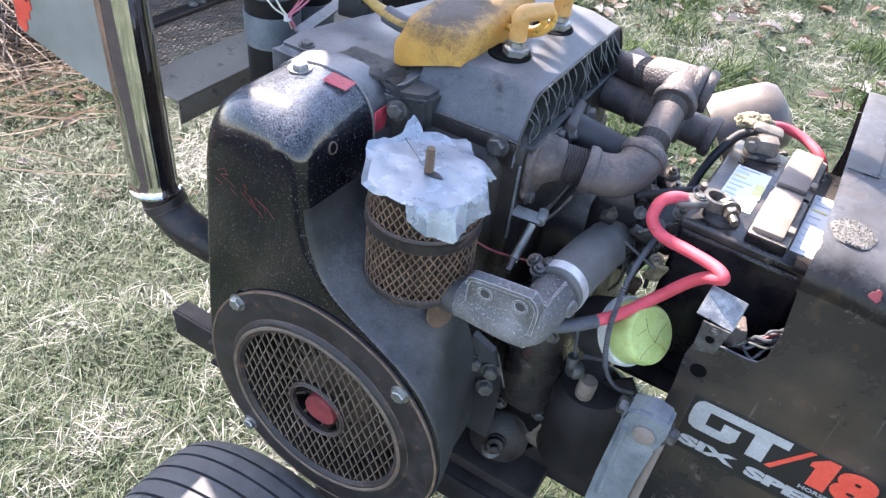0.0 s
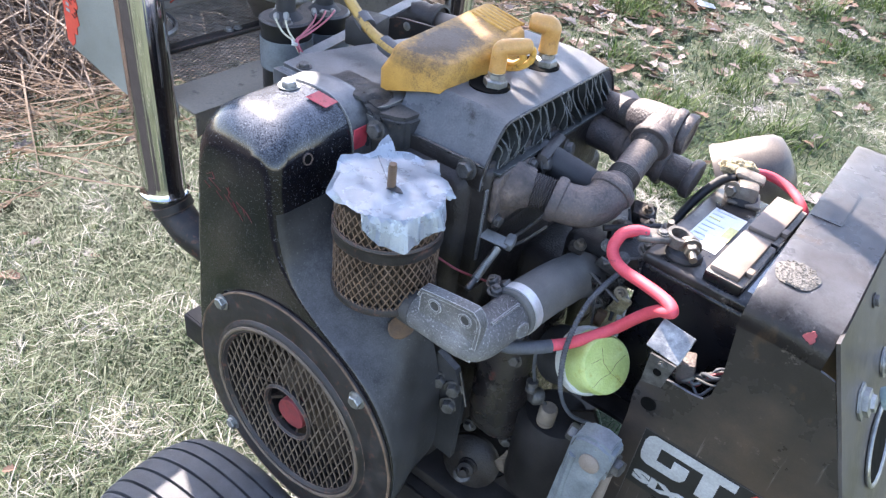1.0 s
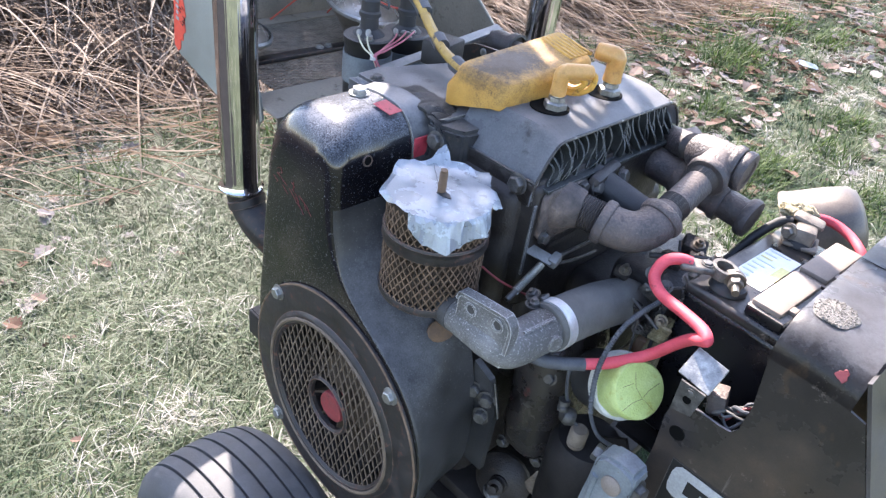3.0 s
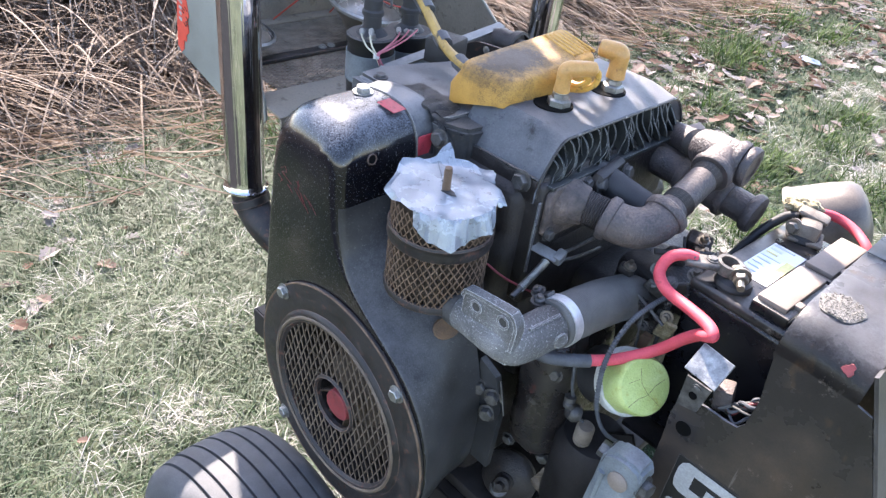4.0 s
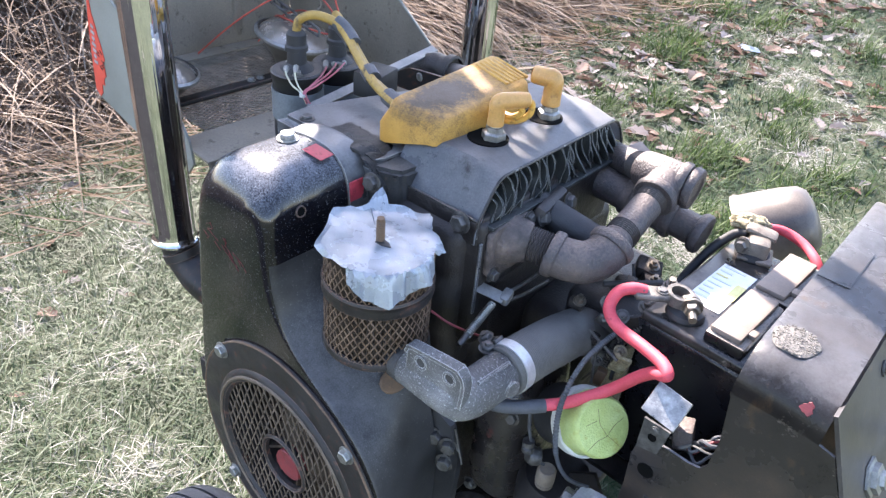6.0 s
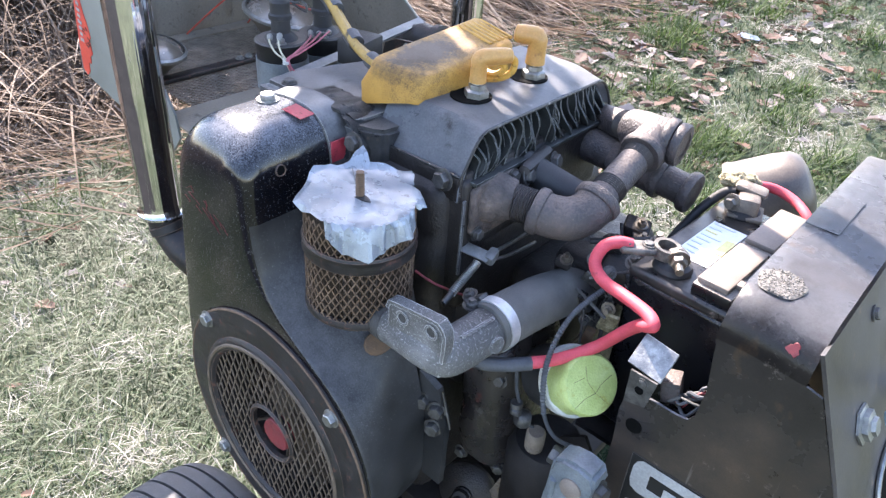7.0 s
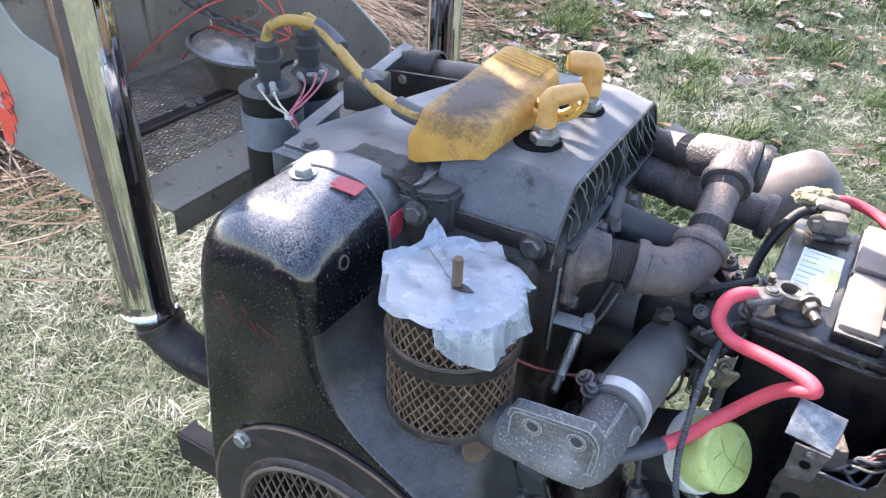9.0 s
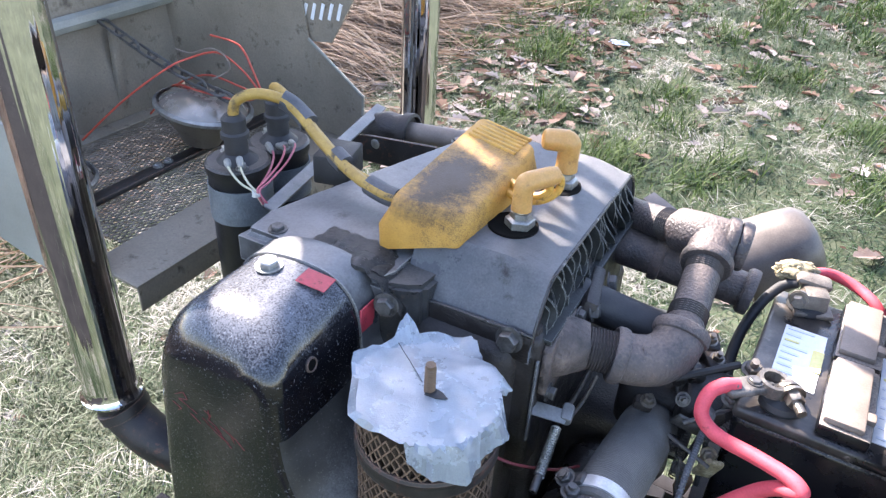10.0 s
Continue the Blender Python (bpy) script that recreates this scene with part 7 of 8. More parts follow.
def build_oil_filter():
    ax = Vector((0.74, -0.34, 0.58)).normalized()
    of = thing("oil_filter", (0.255, 0.19, 0.63), "oil filter under a lime green cap", "oil filter")
    C = Vector((0.2735, 0.1480, 0.6875))
    bm = B()
    lathe(bm, [(0, 0), (0.0262, 0), (0.0280, -0.002), (0.0290, -0.008), (0.0290, -0.016), (0.0305, -0.026), (0.0305, -0.030)], C, ax, 36, jitter=lambda a, h: 1 + (0.02 * math.sin(9 * a + h * 300) if h < -0.004 else 0))
    cap = part("cap", bm, M["green"], of, "wrinkled lime green cap")
    bm = B()
    lathe(bm, [(0.026, -0.026), (0.0330, -0.026), (0.0340, -0.028), (0.0340, -0.036), (0.030, -0.038), (0, -0.036)], C, ax, 36)
    part("body_rim", bm, M["white_plastic"], of, "white filter rim")
    bm = B()
    lathe(bm, [(0.028, -0.035), (0.031, -0.036), (0.031, -0.075), (0, -0.075)], C, ax, 32)
    part("body", bm, M["black_rubber"], of, "dark filter body")
    # brown strips on the cap's face paint the shade in its wrinkles
    bm = B()
    x, y, z = frame_of(ax)
    for line in ([(-0.022, -0.004), (-0.010, 0.001), (-0.002, 0.008), (0.009, 0.010), (0.021, 0.016)], [(-0.002, 0.008), (0.004, -0.004), (0.003, -0.018)], [(-0.012, 0.020), (-0.006, 0.012), (-0.002, 0.008)], [(0.006, -0.008), (0.018, -0.006)]):
        for p, q in zip(line, line[1:]):
            strip_box(bm, C + x * p[0] + y * p[1] + ax * 0.0002, C + x * q[0] + y * q[1] + ax * 0.0002, 0.00025, 0.0003, ax)
    part("crease_shade", bm, M["brown_rust"], cap)
    bm = B()
    box(bm, (0.250, 0.205, 0.712), (0.016, 0.005, 0.026), 0.002, Euler((0.3, 0.2, 0.4)).to_matrix().to_4x4())
    part("filter_tag", bm, M["crust"], of)
    # starter solenoid, breather and small fittings under the intake
    st = thing("starter_motor", (0.225, 0.14, 0.46), "black starter motor with a pale terminal cap", "starter")
    bm = B()
    lathe(bm, [(0, 0.0), (0.038, 0.0), (0.041, 0.004), (0.041, 0.10), (0.034, 0.112), (0, 0.114)], (0.236, 0.165, 0.462), (0, 0, 1), 32)
    part("housing", bm, M["frame"], st)
    bm = B()
    lathe(bm, [(0, 0), (0.0092, 0), (0.0096, 0.004), (0.0088, 0.005), (0.0096, 0.006), (0.0096, 0.022), (0.0075, 0.025), (0, 0.025)], (0.234, 0.139, 0.582), (0.05, -0.1, 1), 20)
    part("terminal_cap", bm, M["dust_top"], st, "pale plastic terminal cap")
    bm = B()
    sweep(bm, smooth_line([(0.212, 0.118, 0.695), (0.214, 0.122, 0.66), (0.217, 0.128, 0.635), (0.219, 0.130, 0.618), (0.230, 0.138, 0.607)], 5), 0.0018, 7)
    part("terminal_wire", bm, M["grey_tape"], st)
    bm = B()
    lathe(bm, [(0, 0), (0.006, 0), (0.006, 0.005), (0.004, 0.006), (0.006, 0.008), (0.006, 0.012), (0, 0.012)], (0.215, 0.125, 0.640), (0.1, -0.1, -1), 12)
    part("wire_joint", bm, M["dull_bolt"], st)
    bm = B()
    lathe(bm, [(0, 0), (0.009, 0), (0.010, 0.006), (0.007, 0.012), (0, 0.013)], (0.222, 0.138, 0.612), (-0.6, -0.7, 0.3), 14)
    part("terminal_nut", bm, M["dull_bolt"], st)
    # clear torn plastic film by the starter
    for c, s, r in (((0.205, 0.15, 0.47), (0.03, 0.002, 0.05), (0.2, 0.3, 0.2)), ((0.275, 0.17, 0.545), (0.035, 0.002, 0.05), (0.2, -0.3, -0.2))):
        bm = B()
        bmesh.ops.create_grid(bm, x_segments=6, y_segments=6, size=0.5)
        m = Matrix.Translation(c) @ Euler((radians(90) + r[0], r[1], r[2])).to_matrix().to_4x4()
        for v in bm.verts:
            w = noise.noise(Vector((v.co.x * 5, v.co.y * 5, c[0] * 40)))
            v.co = m @ Vector((v.co.x * s[0], v.co.y * s[2], 0.008 * w))
        bmesh.ops.solidify(bm, geom=bm.faces[:], thickness=0.0006)
        solid("plastic_film", bm, M["dust_top"], "crumpled pale plastic film under the engine", "plastic", smooth=False)


build_oil_filter()


def build_linkage():
    """The jumble of levers, rods and fittings between carburettor, hose and battery."""
    lk = thing("governor_linkage", (0.235, 0.23, 0.70), "oily jumble of small levers, rods and fittings by the battery", "linkage")
    bm = B()
    box(bm, (0.232, 0.255, 0.735), (0.044, 0.060, 0.030), 0.006, Euler((0.1, 0.2, 0.15)).to_matrix().to_4x4(), 3)
    part("bracket", bm, M["casting"], lk)
    for a, b, r, m in (((0.222, 0.205, 0.748), (0.262, 0.235, 0.765), 0.0019, "dull_bolt"), ((0.214, 0.200, 0.735), (0.250, 0.196, 0.722), 0.0016, "dull_bolt"), ((0.240, 0.222, 0.756), (0.246, 0.204, 0.690), 0.0022, "black_rubber"),
                       ((0.205, 0.225, 0.772), (0.248, 0.262, 0.778), 0.0032, "black_rubber"), ((0.228, 0.196, 0.720), (0.236, 0.188, 0.664), 0.0014, "dull_bolt"), ((0.252, 0.246, 0.772), (0.236, 0.226, 0.700), 0.0013, "lead")):
        bm = B()
        rod(bm, a, b, r, 8)
        part("rod", bm, M[m], lk)
    for p, ax, sz, m in (((0.236, 0.214, 0.757), (0.2, -0.7, 0.7), 0.0052, "dull_bolt"), ((0.250, 0.230, 0.768), (0.1, -0.5, 0.9), 0.0060, "lead"), ((0.216, 0.218, 0.760), (0.3, -0.8, 0.5), 0.0046, "dull_bolt"), ((0.247, 0.206, 0.726), (0.2, -0.9, 0.2), 0.0050, "brass"),
                         ((0.229, 0.200, 0.706), (0.4, -0.8, 0.2), 0.0044, "dull_bolt"), ((0.258, 0.256, 0.782), (0.0, -0.3, 1), 0.0065, "lead")):
        bm = B()
        hexbolt(bm, p, ax, sz, sz * 0.9, shank=sz)
        part("nut", bm, M[m], lk)
    for c, s, r, m in (((0.226, 0.212, 0.742), (0.026, 0.003, 0.014), (0.3, 0.4, 0.3), "dull_bolt"), ((0.246, 0.222, 0.745), (0.012, 0.003, 0.030), (0.2, -0.3, 0.5), "casting"), ((0.214, 0.206, 0.722), (0.016, 0.010, 0.012), (0.2, 0.2, 0.2), "engine_paint"), ((0.236, 0.200, 0.690), (0.010, 0.008, 0.018), (0.0, 0.2, 0.3), "brown_rust")):
        bm = B()
        box(bm, c, s, 0.001, Euler(r).to_matrix().to_4x4())
        part("lever", bm, M[m], lk)
    a, b = Vector((0.240, 0.206, 0.736)), Vector((0.258, 0.224, 0.752))
    x, y, z = frame_of(b - a)
    bm = B()
    sweep(bm, [a.lerp(b, k / 96) + (x * math.cos(k * 0.7) + y * math.sin(k * 0.7)) * 0.0028 for k in range(97)], 0.0007, 5)
    part("spring", bm, M["dull_bolt"], lk)


build_linkage()


def build_lever():
    lv = thing("steering_arm", (0.30, 0.08, 0.40), "blue-grey cast lever arm bolted on the frame", "lever")
    bm = B()
    out = [(0.2806, 0.6479), (0.2885, 0.6560), (0.305, 0.6590), (0.3211, 0.6554), (0.3223, 0.6416), (0.3204, 0.6133), (0.3135, 0.6100), (0.3145, 0.5676), (0.3140, 0.48), (0.290, 0.42), (0.274, 0.42), (0.2780, 0.5075), (0.2780, 0.5556), (0.2795, 0.6037)]
    plate(bm, out, lambda u, v, w: (u, 0.085 + 0.6 * max(0, 0.60 - v) * -0.12 + w, v), 0.026)
    bmesh.ops.bevel(bm, geom=bm.edges[:], offset=0.0045, segments=2, affect="EDGES", clamp_overlap=True)
    arm = part("arm", bm, M["blue_grey"], lv)
    bm = B()
    sweep(bm, smooth_line([(0.287, 0.0845, 0.630), (0.2865, 0.084, 0.59), (0.2875, 0.080, 0.53)], 4), 0.004, 8)
    part("arm_rib", bm, M["blue_grey"], arm)
    bm = B()
    lathe(bm, [(0, 0), (0.010, 0), (0.010, 0.003), (0.006, 0.005), (0, 0.005)], (0.304, 0.085, 0.632), (0, -1, 0.1), 16)
    part("boss", bm, M["dust_cap"], arm)
    bm = B()
    hexbolt(bm, (0.3215, 0.098, 0.632), (1, -0.2, 0.1), 0.0085, 0.009)
    part("bolt", bm, M["dull_bolt"], lv)
    bm = B()
    hexbolt(bm, (0.2815, 0.098, 0.640), (-1, -0.2, 0.2), 0.0085, 0.009)
    part("bolt", bm, M["dull_bolt"], lv)
    bm = B()
    rod(bm, (0.318, 0.100, 0.615), (0.318, 0.092, 0.48), 0.006, 10)
    part("link_rod", bm, M["dust_cap"], lv)


build_lever()


def build_frame():
    fr = thing("tractor_frame", (0, 0.3, 0.33), "black steel channel frame carrying the engine", "frame")
    for y in (0.105, 0.475):
        bm = B()
        box(bm, (0.075, y, 0.352), (0.85, 0.004, 0.046), 0.001)
        box(bm, (0.075, y + 0.014, 0.3735), (0.85, 0.024, 0.004), 0.001)
        box(bm, (0.075, y + 0.014, 0.3305), (0.85, 0.024, 0.004), 0.001)
        part("rail", bm, M["frame"], fr)
    bm = B()
    box(bm, (-0.232, 0.28, 0.350), (0.004, 0.38, 0.044), 0.001)
    for z in (0.330, 0.370):
        box(bm, (-0.251, 0.28, z), (0.038, 0.38, 0.004), 0.001)
    part("cross_member", bm, M["frame"], fr)
    bm = B()
    rod(bm, (-0.05, -0.06, 0.21), (-0.05, 0.64, 0.21), 0.018, 14)
    part("axle", bm, M["frame"], fr)
    bm = B()
    box(bm, (0.05, 0.29, 0.386), (0.34, 0.34, 0.02), 0.004)
    part("engine_plate", bm, M["frame"], fr)
    bm = B()
    plate(bm, [(0.17, 0.38), (0.50, 0.38), (0.50, 0.47), (0.34, 0.47), (0.30, 0.55), (0.27, 0.60), (0.245, 0.58), (0.23, 0.48)], lambda u, v, w: (u, 0.170 + w, v), 0.004)
    part("side_web", bm, M["frame"], fr, smooth=False)


build_frame()


def build_wheel(y0, side):
    wh = thing("front_wheel", (-0.045, y0, 0.0), "small front wheel with a worn ribbed tyre on the lawn", "wheel", "front wheels")
    R, W = 0.203, 0.160
    prof = [(0.10, -W / 2 + 0.012), (0.13, -W / 2 + 0.002), (0.165, -W / 2 - 0.003), (0.182, -W / 2 + 0.004), (0.191, -W / 2 + 0.012)]
    grooves = [-0.052, -0.034, -0.012, 0.010, 0.032, 0.052]

    def crown(h):
        return R - 0.016 * abs(h / (W / 2)) ** 2.6

    h = -W / 2 + 0.018
    marks = []
    for g in grooves:
        marks += [(g - 0.0018, 0), (g - 0.0014, 1), (g + 0.0014, 1), (g + 0.0018, 0)]
    hs = sorted([(h + (W - 0.036) * k / 26, 0) for k in range(27) if all(abs(h + (W - 0.036) * k / 26 - g) > 0.0025 for g in grooves)] + marks)
    for u, d in hs:
        prof.append((crown(u) - (0.006 if d else 0), u))
    prof += [(0.191, W / 2 - 0.012), (0.182, W / 2 - 0.004), (0.165, W / 2 + 0.003), (0.13, W / 2 - 0.002), (0.10, W / 2 - 0.012)]
    C = (-0.045, y0, 0.195)
    bm = B()
    lathe(bm, prof, C, (0, 1, 0), 96)
    part("tyre", bm, M["tyre"], wh, "dusty ribbed black rubber tyre")
    bm = B()
    lathe(bm, [(0.101, -W / 2 + 0.010), (0.106, -W / 2 + 0.006), (0.104, -W / 2 + 0.018), (0.09, -W / 2 + 0.03), (0.08, 0.0), (0.03, -0.01), (0.03, -0.03), (0, -0.03)] if side < 0 else [(0.101, W / 2 - 0.010), (0.106, W / 2 - 0.006), (0.104, W / 2 - 0.018), (0.09, W / 2 - 0.03), (0.08, 0.0), (0.03, 0.01), (0.03, 0.03), (0, 0.03)], C, (0, 1, 0), 40)
    part("rim", bm, M["rim"], wh)


build_wheel(-0.078, -1)
build_wheel(0.678, 1)

# ---- hood tipped forward, coils, wiring ----


def build_hood():
    hd = thing("hood", (-0.47, 0.32, 0.66), "olive-grey tractor hood tipped open with a mesh grille", "hood")
    N, F = 0.118, 0.522

    def panel(name, outline, y, mat, t=0.003, label=""):
        bm = B()
        plate(bm, outline, lambda u, v, w: (u, y + w, v), t)
        return part(name, bm, M[mat], hd, label, smooth=False)

    near = panel("near_side", [(-0.565, 0.732), (-0.448, 0.704), (-0.345, 0.690), (-0.325, 0.715), (-0.330, 0.745), (-0.395, 0.846), (-0.420, 0.862), (-0.446, 0.870), (-0.470, 0.877), (-0.486, 0.889), (-0.497, 0.906), (-0.500, 0.930), (-0.470, 1.10), (-0.500, 1.10), (-0.535, 0.895), (-0.552, 0.827)], N, "hood_paint", 0.003, "olive-grey hood side")
    panel("far_side", [(-0.62, 0.685), (-0.345, 0.682), (-0.300, 0.715), (-0.297, 0.800), (-0.384, 0.862), (-0.42, 1.10), (-0.70, 1.10)], F, "hood_inside", 0.003, "dull grey inner hood side")
    bm = B()
    sweep(bm, [(-0.298, F, 0.72), (-0.296, F, 0.800), (-0.384, F, 0.863)], 0.0022, 6)
    part("far_edge", bm, M["hood_paint"], hd)
    # tall inner wall standing up where the hood is tipped forward; its unseen top is added to shade the engine
    def wx(v):
        return -0.632 - 0.09 * (v - 0.70)

    # openings placed so that sun patches fall on shroud, ignition box and head cover
    holes = [(0.245, 0.395, 1.400, 1.512), (0.556, 0.574, 1.560, 1.603), (0.555, 0.586, 1.618, 1.654), (0.598, 0.611, 1.614, 1.642), (0.616, 0.629, 1.614, 1.642), (0.647, 0.664, 1.622, 1.656), (F, 0.688, 0.70, 1.20)]
    us = sorted({0.160, F, 0.688, *(h[0] for h in holes), *(h[1] for h in holes)})
    vs = sorted({0.70, 1.72, *(h[2] for h in holes), *(h[3] for h in holes)})
    bm = B()
    for u0, u1 in zip(us, us[1:]):
        for v0, v1 in zip(vs, vs[1:]):
            if any(h[0] <= u0 and u1 <= h[1] and h[2] <= v0 and v1 <= h[3] for h in holes):
                continue
            bm.faces.new([bm.verts.new((wx(v), u, v)) for u, v in ((u0, v0), (u1, v0), (u1, v1), (u0, v1))])
    # an added opening whose rounded outline shapes the sun patch on the shroud
    hole = smooth_line([(0.289, 1.428, 0), (0.302, 1.416, 0), (0.324, 1.411, 0), (0.360, 1.410, 0), (0.376, 1.413, 0), (0.383, 1.426, 0), (0.383, 1.444, 0), (0.371, 1.464, 0), (0.349, 1.480, 0), (0.328, 1.487, 0), (0.306, 1.502, 0), (0.262, 1.506, 0), (0.256, 1.475, 0), (0.274, 1.446, 0), (0.289, 1.428, 0)], 4)[:-1]
    loops = [[(0.245, 1.400), (0.395, 1.400), (0.395, 1.512), (0.245, 1.512)], [(p.x, p.y) for p in hole]]
    rims = []
    for loop in loops:
        ring = [bm.verts.new((wx(v), u, v)) for u, v in loop]
        rims += [bm.edges.new((ring[i], ring[(i + 1) % len(ring)])) for i in range(len(ring))]
    bmesh.ops.triangle_fill(bm, edges=rims, use_beauty=True)
    bmesh.ops.remove_doubles(bm, verts=bm.verts, dist=1e-5)
    bmesh.ops.solidify(bm, geom=bm.faces[:], thickness=0.003)
    wall = part("inner_wall", bm, M["hood_inside"], hd, "dull grey inside of the hood", smooth=False)
    bm = B()
    sweep(bm, [(-0.640, 0.160, 0.872), (-0.640, F, 0.878)], 0.011, 8)
    part("stiffener", bm, M["hood_paint"], wall)
    for y in (0.27, 0.41):
        bm = B()
        box(bm, (-0.636, y, 0.79), (0.010, 0.016, 0.13), 0.004, Euler((0, 0.09, 0)).to_matrix().to_4x4())
        part("rib", bm, M["hood_inside"], wall)
    # floor of the tipped hood: rim, rail and mesh
    bm = B()
    Z = 0.733
    box(bm, (-0.327, 0.32, Z - 0.002), (0.066, F - N - 0.006, 0.004), 0.001, Euler((0, 0.10, 0)).to_matrix().to_4x4())
    box(bm, (-0.297, 0.32, Z - 0.020), (0.003, F - N - 0.010, 0.032), 0.001)
    part("front_lip", bm, M["hood_inside"], hd)
    for y in (0.300, 0.500):
        bm = B()
        box(bm, (-0.345, y + 0.008, 0.535), (0.030, 0.006, 0.328), 0.002)
        part("hinge_bracket", bm, M["frame"], hd)
    bm = B()
    box(bm, (-0.612, 0.3465, Z - 0.004), (0.03, 0.345, 0.008), 0.002)
    part("rear_lip", bm, M["hood_inside"], hd)
    bm = B()
    box(bm, (-0.462, 0.32, Z + 0.001), (0.020, F - N - 0.006, 0.008), 0.003)
    rail = part("rail", bm, M["worn_black"], hd)
    for y in (0.308, 0.324):
        bm = B()
        hexbolt(bm, (-0.462, y, Z + 0.005), (0, 0, 1), 0.005, 0.004)
        part("rivet", bm, M["zinc"], rail)
    bm = B()
    px, py = 0.0062, 0.0125
    for s in (-1, 1):
        # strands cross the floor at a slant
        c = -0.60 - 0.22
        while c < -0.355 + 0.22:
            lo, hi = 0.168, F - 0.004
            ya, yb = lo, hi
            xa, xb = c + s * (ya - 0.32) * px / py, c + s * (yb - 0.32) * px / py
            x_lo, x_hi = -0.600, -0.356
            k = s * px / py
            y1, y2 = 0.32 + (x_lo - c) / k, 0.32 + (x_hi - c) / k
            ya, yb = max(lo, min(y1, y2)), min(hi, max(y1, y2))
            if yb - ya > 0.004:
                strip_box(bm, (c + k * (ya - 0.32), ya, Z - 0.004 + s * 0.0004), (c + k * (yb - 0.32), yb, Z - 0.004 + s * 0.0004), 0.0017, 0.0012, (0, 0.25, 1))
            c += 0.0066
    part("grille_mesh", bm, M["dark_mesh"], hd, "dark expanded-metal grille")
    # unseen shelf beyond the inner wall, added to shade the front of the tyre
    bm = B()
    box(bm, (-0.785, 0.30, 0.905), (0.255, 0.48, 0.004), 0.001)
    part("shade_shelf", bm, M["hood_inside"], hd, "added unseen shelf that shades the tyre", smooth=False)
    # slotted panel on the far side
    bm = B()
    o = [(-0.475, 0.905), (-0.385, 0.858), (-0.350, 0.862), (-0.31, 0.93), (-0.33, 1.05), (-0.44, 1.08)]
    plate(bm, o, lambda u, v, w: (u, F + 0.006 + w, v), 0.003)
    lv = part("slotted_panel", bm, M["hood_inside"], hd, "slotted metal panel", smooth=False)
    # the slots are solid white bars, painting the brightness seen through them
    for r in range(5):
        for c in range(6):
            bm = B()
            box(bm, (-0.405 + 0.014 * c + 0.004 * r, F + 0.005, 0.895 + 0.030 * r + 0.002 * c), (0.0045, 0.0015, 0.022), 0, Euler((0, radians(15), 0)).to_matrix().to_4x4())
            part("slot_bar", bm, M["label_white"], lv)
    # red ragged decal along the outer edge, its lettering as plain bars
    bm = B()
    rng = random.Random(21)
    left = [(-0.5400, 0.874), (-0.5455, 0.850), (-0.5505, 0.827), (-0.5545, 0.801), (-0.5580, 0.775), (-0.5620, 0.738)]
    right = [(-0.5365, 0.872), (-0.5360, 0.852), (-0.5310, 0.836), (-0.5290, 0.822), (-0.5250, 0.812), (-0.5215, 0.792), (-0.5270, 0.786), (-0.5250, 0.768), (-0.5330, 0.762), (-0.5345, 0.752), (-0.5420, 0.752), (-0.5440, 0.738), (-0.5520, 0.731)]
    plate(bm, left + right[::-1], lambda u, v, w: (u, N - 0.0012 + w, v), 0.001)
    part("red_decal", bm, M["decal_red"], near, "ragged red decal", smooth=False)
    for k in range(7):
        bm = B()
        box(bm, (-0.5385 - 0.0011 * k, N - 0.0018, 0.834 - 0.0085 * k), (0.006 + rng.uniform(0, 0.004), 0.0008, 0.0045), 0, Euler((0, rng.uniform(0.1, 0.5), 0)).to_matrix().to_4x4())
        part("decal_bar", bm, M["decal_white"], near)
    for k in range(9):
        bm = B()
        u, v = -0.545 + 0.017 * rng.random(), 0.770 + 0.055 * rng.random()
        strip_box(bm, (u, N - 0.0016, v), (u + 0.006, N - 0.0016, v - 0.005 + 0.010 * rng.random()), 0.0010, 0.0006, (0, -1, 0))
        part("decal_line", bm, M["decal_black"], near)
    # head lamp dropped into the hood, chain, red wires
    for C, k, lab in ((Vector((-0.452, 0.386, 0.792)), 1.0, "round dusty head lamp lying in the open hood"), (Vector((-0.482, 0.178, 0.772)), 0.78, "second dusty head lamp behind the chrome stack")):
        lp = thing("head_lamp", (C.x, C.y, 0.735), lab, "lamp", "head lamps")
        ax = Vector((0.16, 0.10, 0.98))
        bm = B()
        lathe(bm, [(r * k, h * k) for r, h in ((0, -0.046), (0.024, -0.046), (0.030, -0.034), (0.046, -0.014), (0.056, -0.004), (0.060, 0.0), (0.060, 0.004), (0.056, 0.006))], C, ax, 36)
        part("reflector", bm, M["can_steel"], lp)
        bm = B()
        lathe(bm, [(r * k, h * k) for r, h in ((0.056, 0.005), (0.046, 0.014), (0.025, 0.021), (0, 0.023))], C, ax, 36)
        part("lens", bm, M["glass"], lp, "bright round lens")
        bm = B()
        lathe(bm, [(0.0585 * k, 0.002), (0.0625 * k, 0.001), (0.0630 * k, 0.005), (0.0585 * k, 0.0075)], C, ax, 40)
        part("bezel", bm, M["zinc"], lp, "dull bright bezel")
    ch = thing("hood_chain", (-0.5, 0.35, 0.78), "thin steel chain hanging across the open hood", "chain")
    a, b = Vector((-0.628, 0.394, 0.872)), Vector((-0.379, 0.370, 0.8234))
    nl = 8
